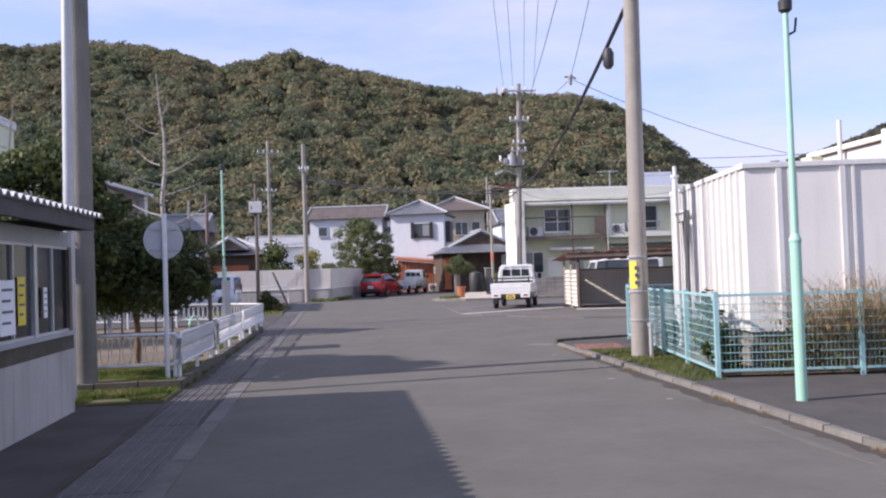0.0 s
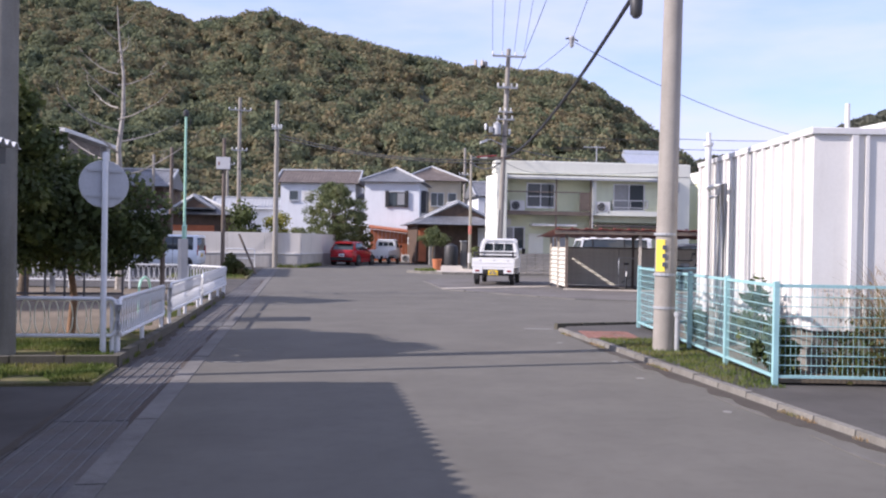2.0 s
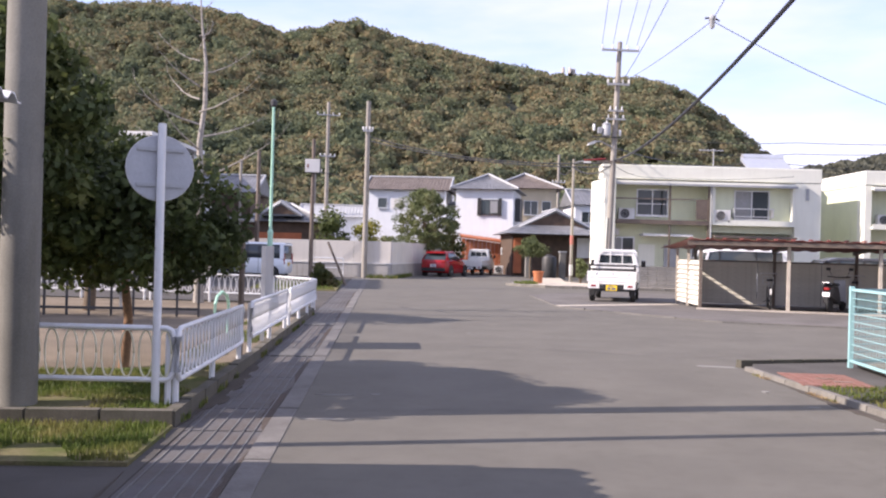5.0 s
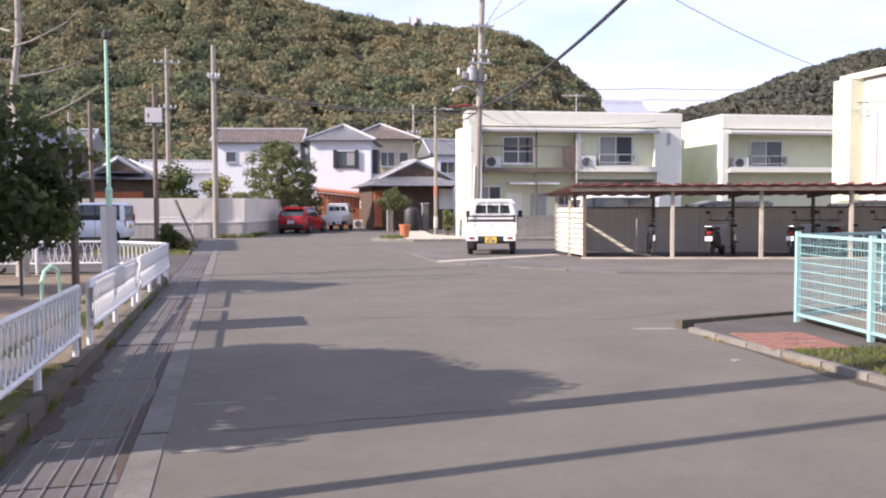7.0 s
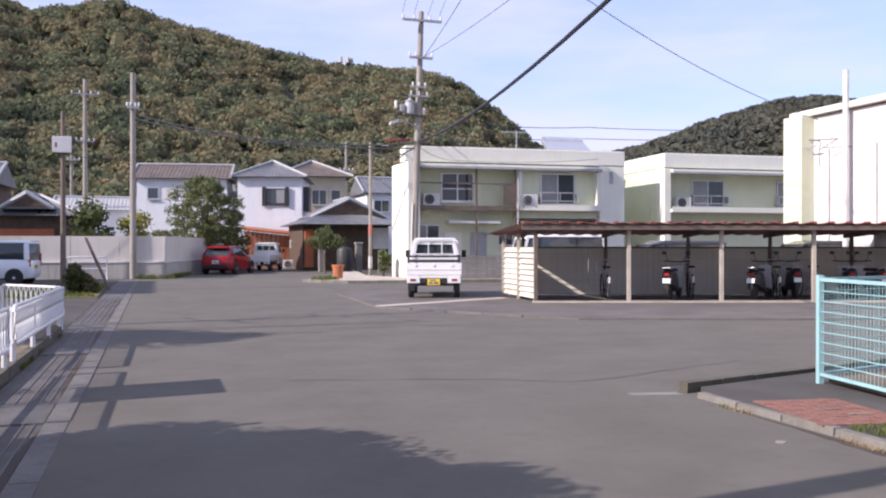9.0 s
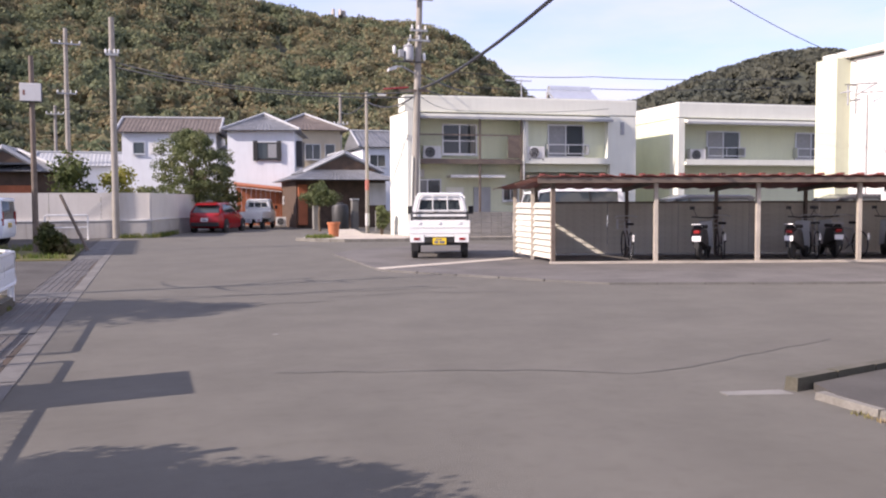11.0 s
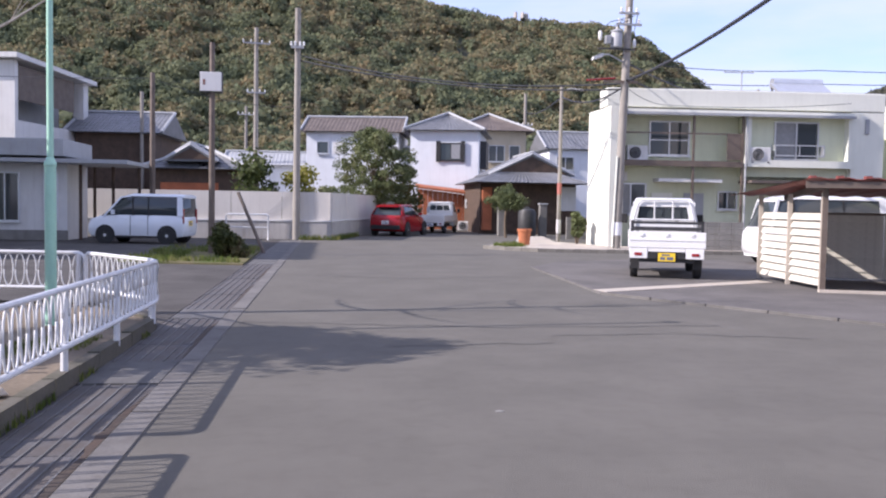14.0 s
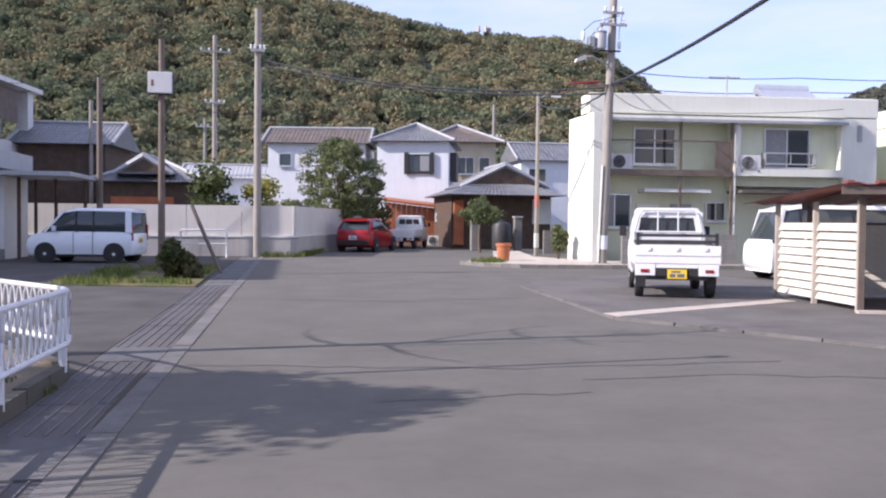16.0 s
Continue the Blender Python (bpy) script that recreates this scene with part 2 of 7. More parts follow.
M_RUST = mat("rusty_steel", (0.17, 0.10, 0.065), 0.8, 0.2, var=0.35, scale=4, fine=60, bump=0.3, col2=(0.30, 0.26, 0.22), rand=0.2)
M_ROOFRED = mat("red_brown_sheet", (0.27, 0.08, 0.066), 0.6, 0.1, var=0.25, scale=2, fine=30, bump=0.1, dirt=0.3)
M_TILE = mat("grey_roof_tile", (0.15, 0.155, 0.165), 0.5, var=0.2, scale=2, fine=25, bump=0.2, rand=0.15)
M_TILEBROWN = mat("brown_roof_tile", (0.13, 0.105, 0.09), 0.7, var=0.2, scale=1.5, fine=25, bump=0.2, rand=0.15)
M_WOOD = mat("dark_wood", (0.10, 0.065, 0.045), 0.8, var=0.3, scale=3, fine=25, bump=0.3)
M_ORANGE = mat("orange_board", (0.42, 0.13, 0.055), 0.75, var=0.2, scale=2, fine=25, bump=0.15, rand=0.12)
M_HOUSEWHITE = mat("white_siding", (0.68, 0.70, 0.73), 0.7, var=0.05, scale=0.8, fine=20, bump=0.1, dirt=0.12)
M_BEIGE = mat("beige_siding", (0.52, 0.45, 0.33), 0.8, var=0.1, scale=1, fine=25, bump=0.1)
M_CARWHITE = mat("white_car_paint", (0.74, 0.74, 0.73), 0.22, var=0.03, scale=2, fine=30, bump=0.0)
M_CARBLUE = mat("pearl_car_paint", (0.74, 0.78, 0.82), 0.2, 0.0, var=0.03, scale=2, fine=30, bump=0.0)
M_CARGREY = mat("grey_car_paint", (0.06, 0.062, 0.068), 0.25, 0.3, var=0.05, scale=2, fine=30, bump=0.0)
M_CARRED = mat("red_car_paint", (0.31, 0.012, 0.018), 0.18, 0.1, var=0.05, scale=2, fine=30, bump=0.0)
M_YELLOW = mat("yellow_plate", (0.80, 0.55, 0.03), 0.5, var=0.06, scale=8, fine=50, bump=0.0)
M_REDLENS = mat("red_lens", (0.27, 0.02, 0.02), 0.2, var=0.1, scale=8, fine=50, bump=0.0)
M_CLEARLENS = mat("clear_lens", (0.65, 0.66, 0.68), 0.1, 0.2, var=0.05, scale=8, fine=50, bump=0.0)
M_TERRA = mat("terracotta", (0.46, 0.16, 0.07), 0.85, var=0.15, scale=4, fine=40, bump=0.2)
M_BARK = mat("bark", (0.16, 0.12, 0.085), 0.95, var=0.3, scale=5, fine=40, bump=0.6)
M_BAREBARK = mat("pale_bark", (0.36, 0.33, 0.29), 0.9, var=0.25, scale=5, fine=40, bump=0.4)
M_LEAF = leafmat("evergreen_leaves", [(0.045, 0.06, 0.026), (0.075, 0.10, 0.034), (0.14, 0.155, 0.05)], 1.6)
M_BUSH = leafmat("shrub_leaves", [(0.04, 0.06, 0.02), (0.09, 0.10, 0.035), (0.13, 0.10, 0.05)], 2.2)
M_GRASS = leafmat("grass_blades", [(0.07, 0.11, 0.022), (0.125, 0.155, 0.038), (0.21, 0.195, 0.07)], 1.5)
M_REED = leafmat("dry_reed", [(0.28, 0.19, 0.10), (0.42, 0.31, 0.18), (0.16, 0.17, 0.06)], 2.0)
# hill leaf colours lifted and greyed to stand in for aerial haze
M_HILL = leafmat("hill_leaves", [(0.098, 0.122, 0.078), (0.147, 0.170, 0.100), (0.187, 0.198, 0.112), (0.117, 0.143, 0.090), (0.245, 0.207, 0.120), (0.164, 0.182, 0.109), (0.267, 0.207, 0.118), (0.141, 0.166, 0.098)], 0.075, 0.9, 0.16, 4, 0.08)
M_HILLFAR = leafmat("far_hill_leaves", [(0.095, 0.105, 0.085), (0.12, 0.12, 0.088), (0.098, 0.106, 0.087)], 0.01, 0.9, 0.08)
M_HILLSOIL = mat("hill_floor", (0.06, 0.065, 0.04), 0.95, var=0.3, scale=0.05, fine=1.0, bump=0.0)
M_ROCK = mat("pale_rock", (0.42, 0.39, 0.36), 0.95, var=0.25, scale=0.4, fine=4.0, bump=0.3)
M_CABLE = mat("cable", (0.03, 0.033, 0.04), 0.6, var=0.1, scale=3, fine=30, bump=0.0)
M_PORCELAIN = mat("insulator", (0.72, 0.72, 0.70), 0.25, var=0.05, scale=6, fine=30, bump=0.0)
M_GREYPAINT = mat("grey_paint", (0.36, 0.37, 0.38), 0.55, var=0.08, scale=2, fine=40, bump=0.05, dirt=0.2)
M_SIGNBACK = mat("sign_back", (0.40, 0.41, 0.43), 0.5, 0.3, var=0.1, scale=3, fine=40, bump=0.05, dirt=0.2)
M_PAPER = mat("paper", (0.80, 0.80, 0.82), 0.7, var=0.04, scale=5, fine=30, bump=0.0)
M_INK = mat("ink", (0.12, 0.13, 0.17), 0.7, var=0.1, scale=5, fine=30, bump=0.0)
M_YPAPER = mat("yellow_paper", (0.75, 0.60, 0.06), 0.6, var=0.05, scale=5, fine=30, bump=0.0)
M_BRICK = mat("red_block", (0.26, 0.12, 0.09), 0.9, var=0.25, scale=4, fine=50, bump=0.4, rand=0.2)
M_SLAB = mat("parking_concrete", (0.125, 0.115, 0.105), 0.92, var=0.25, scale=0.8, fine=60, bump=0.4)
M_LIGHTCONC = mat("pale_concrete", (0.46, 0.41, 0.345), 0.9, var=0.2, scale=1.5, fine=60, bump=0.3)
M_GUTTER = mat("gutter_concrete", (0.112, 0.110, 0.107), 0.9, var=0.25, scale=1.5, fine=60, bump=0.35, rand=0.15, dirt=0.4)
M_APRON = mat("apron_concrete", (0.142, 0.134, 0.124), 0.9, var=0.25, scale=1.2, fine=60, bump=0.35, rand=0.15, dirt=0.4)
M_GRIT = mat("gutter_grit", (0.05, 0.039, 0.029), 0.95, var=0.35, scale=2.2, fine=45, bump=0.6, col2=(0.08, 0.067, 0.052))
M_RUSTDIRT = mat("rusty_silt", (0.076, 0.05, 0.036), 0.95, var=0.35, scale=1.6, fine=45, bump=0.5, col2=(0.06, 0.052, 0.044))
M_WORN = mat("worn_streak", (0.155, 0.145, 0.127), 0.92, var=0.3, scale=3, fine=60, bump=0.4, col2=(0.12, 0.112, 0.098))
M_CRACK = mat("crack_sealant", (0.088, 0.084, 0.077), 0.85, var=0.2, scale=3, fine=60, bump=0.3)
# brown kerb stain, darkened further for the shade on the kerb faces
M_BEDKERB = mat("stained_shaded_kerb", (0.125, 0.112, 0.092), 0.92, var=0.3, scale=2, col2=(0.075, 0.072, 0.045), fine=50, bump=0.4, rand=0.2, dirt=0.5)
M_LOUVRE = mat("cream_louvre", (0.60, 0.57, 0.49), 0.6, var=0.1, scale=1.5, fine=30, bump=0.05, rand=0.06, dirt=0.3)
M_OLIVE = leafmat("olive_leaves", [(0.08, 0.105, 0.05), (0.145, 0.17, 0.072), (0.19, 0.195, 0.09)], 0.9)
M_GRATEBAR = mat("worn_grating_bar", (0.122, 0.120, 0.117), 0.7, var=0.3, scale=1.6, fine=60, bump=0.2, rand=0.2, dirt=0.5)
M_GRATE = mat("grating_concrete", (0.112, 0.118, 0.13), 0.8, var=0.25, scale=1.1, fine=60, bump=0.3, col2=(0.088, 0.07, 0.055), rand=0.2, dirt=0.4)
M_TURF = mat("turf", (0.085, 0.11, 0.03), 0.95, var=0.3, scale=1.5, fine=40, bump=0.6, col2=(0.20, 0.165, 0.10), spec=0.1)
M_TRUNK = mat("orange_bark", (0.26, 0.15, 0.085), 0.95, var=0.3, scale=5, fine=40, bump=0.6)
M_SPRIG = leafmat("yellow_green_leaves", [(0.14, 0.16, 0.04), (0.24, 0.24, 0.05), (0.32, 0.28, 0.07)], 1.2)
M_GUARDRED = mat("faded_red_guard", (0.46, 0.16, 0.13), 0.7, var=0.2, scale=5, fine=40, bump=0.05, dirt=0.3)
M_HOOP = mat("cream_steel", (0.68, 0.65, 0.48), 0.5, var=0.08, scale=3, fine=60, bump=0.05, dirt=0.2)
M_STEELPOLE = mat("galvanised_pole", (0.44, 0.45, 0.46), 0.5, 0.3, var=0.1, scale=2, fine=40, bump=0.05, dirt=0.2)

# ---- ground ----
setting("ground", Mesh().box(-1500, -1500, -0.6, 1500, 2500, -0.2), M_SOIL, "bare brown soil reaching to the horizon", "ground")
road = Mesh().prism([(-0.86, -40), (60, -40), (60, 110), (-0.86, 110)], -0.19, 0.0)
road.prism([(-1.5, 51), (-0.86, 51), (-0.86, 110), (-1.5, 110)], -0.19, 0.0)
setting("road", road, M_ASPHALT, "worn grey asphalt village street", "road")
setting("side_road", Mesh().prism([(-60, -40), (-1.501, -40), (-1.501, 110), (-60, 110)], -0.19, 0.0), M_PAVE, "dark older asphalt of the side road and yard", "road")
setting("gutter_channel", Mesh().box(-1.5, -40, -0.19, -0.86, 51, -0.09), M_CONC, "dark concrete gutter channel along the street", "gutter")

# pavement beside the white building, with its kerb
PAVE = [(5.1, -30), (5.1, 17.1), (5.25, 17.5), (7.1, 17.98), (12, 19.2), (30, 23.6), (30, -30)]
setting("pavement", Mesh().prism(PAVE, 0.0, 0.058), M_PAVE, "dark old asphalt pavement behind a concrete kerb", "pavement")
setting("soil_bed", Mesh().prism([(5.65, 11.05), (6.62, 17.25), (12, 18.4), (16, 19.3), (16, 9.4), (9.6, 10.4)], 0.08, 0.12), M_SOIL,
        "bare soil inside the turquoise fence", "soil")

# raised bed on the other side
BED = [(-1.7, 13.1), (-1.57, 25.95), (-2.6, 27.4), (-9, 28.0), (-30, 29), (-30, 13.1)]
setting("planting_bed", Mesh().prism(BED, 0.0, 0.11), M_SOIL, "raised bed of bare soil and thin grass", "planting bed")

setting("turf", Mesh().prism([(-7, 13.12), (-1.7, 13.12), (-1.68, 16.3), (-3.2, 15.4), (-7, 15.6)], 0.1, 0.116), M_TURF, "patchy turf at the front of the bed", "grass")

# concrete pad of the bicycle shelter
PAD = [(5.3, 36.2), (5.1, 30.0), (7.3, 26.7), (8.1, 25.7), (12, 24.3), (22, 21.8), (22, 37), (9.5, 40), (6.3, 38)]
setting("parking_pad", Mesh().prism(PAD, 0.0, 0.035), M_SLAB, "stained dark concrete parking pad", "pavement")
strip = Mesh()
for i in range(6):
    a, b = i / 6, (i + 0.97) / 6
    p, q = Vector((5.15, 30.05)), Vector((9.3, 32.2))
    u, v = p.lerp(q, a), p.lerp(q, b)
    strip.prism([(u.x, u.y), (v.x, v.y), (v.x - 0.1, v.y + 0.42), (u.x - 0.1, u.y + 0.42)], 0.03, 0.045)
setting("concrete_strip", strip, M_LIGHTCONC, "pale concrete strip across the parking pad", "pavement")

# traffic island at the foot of the flats
ISLE = [(5.8, 45.6), (6.3, 44.5), (7.2, 43.7), (10, 43.3), (16, 43.0), (16, 44), (10.2, 47.5), (9.4, 50), (10.4, 56), (9.2, 56), (7.6, 49)]
setting("island", Mesh().prism(ISLE, 0.0, 0.1), M_LIGHTCONC, "low earth and concrete island with dry grass", "pavement")
setting("corner_island", Mesh().prism([(-1.55, 36.3), (-1.65, 44.0), (-3.4, 43.8), (-4.7, 37.6), (-3.7, 36.7)], 0.0, 0.035), M_TURF,
        "small corner of earth and weeds at the side road", "soil")
setting("grass_verge", Mesh().prism([(-7, 11.72), (-1.6, 11.72), (-1.6, 12.98), (-7, 12.98)], 0.0, 0.03), M_TURF, "earth strip of weeds beside the hut", "soil")


# ---- plants ----
def blades(name, spots, h, w, material, label, category, seed, lean=0.35, kind="stuff"):
    """Grass: one bent strip a blade at the given spots (x, y, z)."""
    rng = np.random.default_rng(seed)
    m = Mesh()
    for x, y, z in spots:
        a, k, hh = rng.uniform(0, 6.283), rng.uniform(-lean, lean), h * rng.uniform(0.45, 1.2)
        dx, dy = math.cos(a) * w / 2, math.sin(a) * w / 2
        ox, oy = -math.sin(a) * k * hh, math.cos(a) * k * hh
        m.add([(x - dx, y - dy, z), (x + dx, y + dy, z), (x + dx * 0.7 + ox * 0.4, y + dy * 0.7 + oy * 0.4, z + hh * 0.6),
               (x - dx * 0.7 + ox * 0.4, y - dy * 0.7 + oy * 0.4, z + hh * 0.6), (x + ox, y + oy, z + hh)], [(0, 1, 2, 3), (3, 2, 4)])
    return tagged(part(name, m, material), label, category, "", kind)


def scatter(n, x0, x1, y0, y1, z, seed, keep=lambda x, y: True):
    rng = np.random.default_rng(seed)
    pts = [(rng.uniform(x0, x1), rng.uniform(y0, y1), z) for _ in range(n)]
    return [p for p in pts if keep(p[0], p[1])]


def tuft(seed, f, cut):
    return lambda x, y: noise.noise(Vector((x * f, y * f, seed))) > cut


def leaves(centres, per, spread, size, seed, flat=0.75, shell=False, jitter=0.55):
    """Quads scattered round each centre (x, y, z, r): a clump of leaves."""
    rng = np.random.default_rng(seed)
    c = np.repeat(np.array(centres, float), per, axis=0)
    n = len(c)
    d = rng.normal(size=(n, 3))
    d /= np.linalg.norm(d, axis=1)[:, None]
    if shell:
        d[:, 2] = np.abs(d[:, 2]) * 0.9 + d[:, 2] * 0.1
    r = rng.uniform(0.7 if shell else 0.25, 1.0, n) ** 0.6
    d2 = d * (c[:, 3] * r * spread)[:, None]
    d2[:, 2] *= flat
    p = c[:, :3] + d2
    nrm = d + rng.normal(size=(n, 3)) * jitter
    nrm /= np.linalg.norm(nrm, axis=1)[:, None]
    t = np.cross(nrm, rng.normal(size=(n, 3)))
    t /= np.linalg.norm(t, axis=1)[:, None]
    b = np.cross(nrm, t)
    s = (size * rng.uniform(0.6, 1.4, n))[:, None]
    t, b = t * s, b * s * 0.7
    v = np.stack([p - t, p - b * 0.9, p + t, p + b], 1).reshape(-1, 3)
    return v, np.arange(4 * n).reshape(-1, 4)


def quads(name, v, f, material, parent=None):
    me = bpy.data.meshes.new(name)
    me.vertices.add(len(v))
    me.vertices.foreach_set("co", v.astype(np.float32).ravel())
    me.loops.add(f.size)
    me.loops.foreach_set("vertex_index", f.astype(np.int32).ravel())
    me.polygons.add(len(f))
    me.polygons.foreach_set("loop_start", np.arange(0, f.size, 4, dtype=np.int32))
    me.update(calc_edges=True)
    me.materials.append(material)
    ob = new(name, me)
    ob.parent = parent
    return ob


def evergreen(at, height, radius, base, seed, label, leaf=0.055, per=380, clumps=60, girth=1.0, clump=(0.2, 0.36), bark=None, foliage=None):
    """A broad evergreen: leaning trunk, limbs, and a crown of leaf clumps with gaps."""
    rng = np.random.default_rng(seed)
    t = thing("evergreen_tree", label, "tree", at, rng.uniform(0, 360))
    trunk = Mesh()
    pts = [(0, 0, -0.05), (0.05, 0.02, base * 0.5), (0.0, 0.08, base), (0.08, 0.1, base + (height - base) * 0.5)]
    for (a, b, r0, r1) in zip(pts, pts[1:], (0.13, 0.105, 0.09), (0.105, 0.09, 0.05)):
        trunk.cyl(a, b, r0 * girth, r1 * girth, 10)
    part("trunk", trunk, bark or M_BARK, t, smooth=True)
    centres = []
    for i in range(clumps):
        a, u = rng.uniform(0, 6.283), rng.uniform(0, 1)
        z = base + (height - base) * u
        w = radius * (math.sin(math.pi * min(1, 0.18 + 0.80 * u)) ** 0.7) * rng.uniform(0.35, 1.0)
        centres.append((w * math.cos(a), w * math.sin(a), z, radius * rng.uniform(*clump)))
    limbs = Mesh()
    for c in centres[::4]:
        limbs.cyl((0.03, 0.08, base + 0.6 * (c[2] - base) * 0.6), (c[0] * 0.8, c[1] * 0.8, c[2]), 0.035 * girth, 0.012 * girth, 6)
    part("limbs", limbs, bark or M_BARK, t, smooth=True)
    v, f = leaves(centres, per, 1.25, leaf, seed)
    quads("crown", v, f, foliage or M_LEAF, t)
    return t


evergreen((-2.8, 15.7, 0.1), 2.45, 1.4, 1.1, 3, "bushy dark evergreen tree with an orange-brown trunk in the bed", leaf=0.042, per=260, clumps=100, girth=0.5, clump=(0.13, 0.26), bark=M_TRUNK)
evergreen((-3.75, 14.3, 0.1), 3.55, 1.3, 1.5, 15, "tall dark evergreen tree beside the hut", leaf=0.045, clumps=50, girth=0.6, clump=(0.14, 0.3))
# added tree: stands in for the unseen caster of the road shadow near y 25
evergreen((-5.9, 23.9, 0.12), 4.5, 1.6, 1.1, 9, "dark evergreen tree added at the end of the bed to shade the road", clumps=45)
evergreen((-10.4, 20.5, 0.12), 4.4, 1.8, 1.4, 5, "tall dark evergreen tree at the back of the bed", clumps=60)


def bare_tree(at, height, seed, label):
    """A leafless tree: one straight stem, rising side limbs, fine twigs."""
    rng = np.random.default_rng(seed)
    t = thing("bare_tree", label, "tree", at)
    stem = Mesh()
    pts = [Vector((rng.normal() * 0.012 * k, rng.normal() * 0.012 * k, height * k / 8)) for k in range(9)]
    for k in range(8):
        stem.cyl(pts[k], pts[k + 1], 0.13 * (1 - k / 8.8), 0.13 * (1 - (k + 1) / 8.8), 8)
    part("trunk", stem, M_BAREBARK, t, smooth=True)
    for k in range(14):
        u = 0.40 + 0.56 * k / 14
        limb = Mesh()
        o = pts[0].lerp(pts[8], u)
        a = k * 2.4 + rng.normal() * 0.3
        ln = height * 0.33 * (1.15 - u)
        p, d, run = o, Vector((math.cos(a), math.sin(a), 0.25)), [o]
        for s in range(4):
            q = p + d.normalized() * ln / 4 * 1.2
            limb.cyl(p, q, 0.036 * (1 - s / 4.6) * (1.3 - u), 0.036 * (1 - (s + 1) / 4.6) * (1.3 - u), 5)
            for _ in range(2):
                e = Vector((d.x + rng.normal() * 0.5, d.y + rng.normal() * 0.5, d.z + rng.uniform(0, 0.8))).normalized()
                limb.cyl(q, q + e * ln * 0.22, 0.005, 0.002, 4)
            p, d = q, d + Vector((rng.normal() * 0.12, rng.normal() * 0.12, 0.16))
        part("limb", limb, M_BAREBARK, t, smooth=True)
    return t


bare_tree((-4.35, 27.0, 0.1), 7.7, 4, "tall leafless tree with pale rising limbs")
bare_tree((-13.5, 41.0, 0.0), 10.0, 12, "tall leafless tree far behind the hut")


# ---- hills ----
def ridge(x):
    """Height of the wooded ridge seen against the sky."""
    k = [(-420, 70), (-200, 84), (-120, 80.5), (-99, 79.5), (-78, 82), (-60, 80.5), (-45, 78), (-35, 73), (-24, 75.5), (-12, 77), (7, 72.5), (30, 67.5), (56, 63.3), (88, 62),
         (102, 58.4), (114, 51), (132, 39), (150, 25), (175, 8), (190, 0), (460, 0)]
    for (a, h), (b, g) in zip(k, k[1:]):
        if a <= x <= b:
            return h + (g - h) * (x - a) / (b - a)
    return 0


def slope(x, y):
    """The near hill: it climbs from the back of the houses to the ridge at y = 300."""
    u = max(0.0, min(1.0, (y - 108) / 192))
    e = min(1.0, u * 1.25) ** 0.75
    h = ridge(x * 300 / y) * y / 300 * e
    return max(0.0, h - 4.5) + (3.0 * noise.noise(Vector((x * 0.03, y * 0.03, 0))) + 5.0 * noise.noise(Vector((x * 0.014, y * 0.02, 7)))) * u * (1 - u ** 4) * 1.3


def far_ridge(x):
    k = [(250, 40), (330, 70), (411, 88), (475, 100), (515, 113), (570, 134), (650, 156), (717, 164), (860, 150), (1100, 120)]
    for (a, h), (b, g) in zip(k, k[1:]):
        if a <= x <= b:
            return h + (g - h) * (x - a) / (b - a)
    return 0


def hill(name, fn, x0, x1, y0, y1, nx, ny, material, label):
    m = Mesh()
    m.v = [(x0 + (x1 - x0) * i / nx, y0 + (y1 - y0) * j / ny, fn(x0 + (x1 - x0) * i / nx, y0 + (y1 - y0) * j / ny) - 0.2) for j in range(ny + 1) for i in range(nx + 1)]
    m.f = [(j * (nx + 1) + i, j * (nx + 1) + i + 1, (j + 1) * (nx + 1) + i + 1, (j + 1) * (nx + 1) + i) for j in range(ny) for i in range(nx)]
    return setting(name, m, material, label, "hill", smooth=True)


def far_slope(x, y):
    u = max(0.0, min(1.0, (y - 500) / 300))
    return far_ridge(x * 800 / max(y, 500)) * math.sin(u * math.pi / 2) - 4


hill("backdrop_hill", slope, -420, 200, 108, 305, 90, 40, M_HILLSOIL, "steep wooded hillside behind the village")
hill("backdrop_hill_far", far_slope, 260, 1100, 490, 840, 60, 24, M_HILLSOIL, "distant wooded ridge beyond the flats")

rng = np.random.default_rng(21)
crowns = []
while len(crowns) < 6400:
    y = 114 + 190 * rng.uniform(0, 1) ** 0.9
    x = rng.uniform(-0.8 * y, 0.6 * y)
    h = slope(x, y)
    if x < 185 and h > 0.3:
        crowns.append((x, y, h + rng.uniform(0.0, 2.2), rng.uniform(1.4, 3.3)))
v, f = leaves(crowns, 150, 1.12, 0.42, 22, 0.95, True, 0.85)
tagged(quads("hillside_wood", v, f, M_HILL), "dense mixed wood turning orange and brown in autumn", "woods", "", "stuff")
core = Mesh()
for x, y, z, r in crowns:
    ring = [(x + r * 0.8 * math.cos(a), y + r * 0.8 * math.sin(a)) for a in (0, 1.05, 2.09, 3.14, 4.19, 5.24)]
    core.add([(p, q, z - 1.5) for p, q in ring] + [(x + (p - x) * 0.85, y + (q - y) * 0.85, z + r * 0.35) for p, q in ring] + [(x, y, z + r * 0.75)],
             [(i, (i + 1) % 6, 6 + (i + 1) % 6, 6 + i) for i in range(6)] + [(6 + i, 6 + (i + 1) % 6, 12) for i in range(6)])
tagged(part("hillside_undergrowth", core, M_HILL), "shaded inner foliage of the hillside wood", "woods", "", "stuff")
crowns = []
while len(crowns) < 1600:
    y = rng.uniform(560, 810)
    x = rng.uniform(0.42 * y, 1.25 * y)
    h = far_slope(x, y)
    if h > 1:
        crowns.append((x, y, h + rng.uniform(0, 2), rng.uniform(5, 9)))
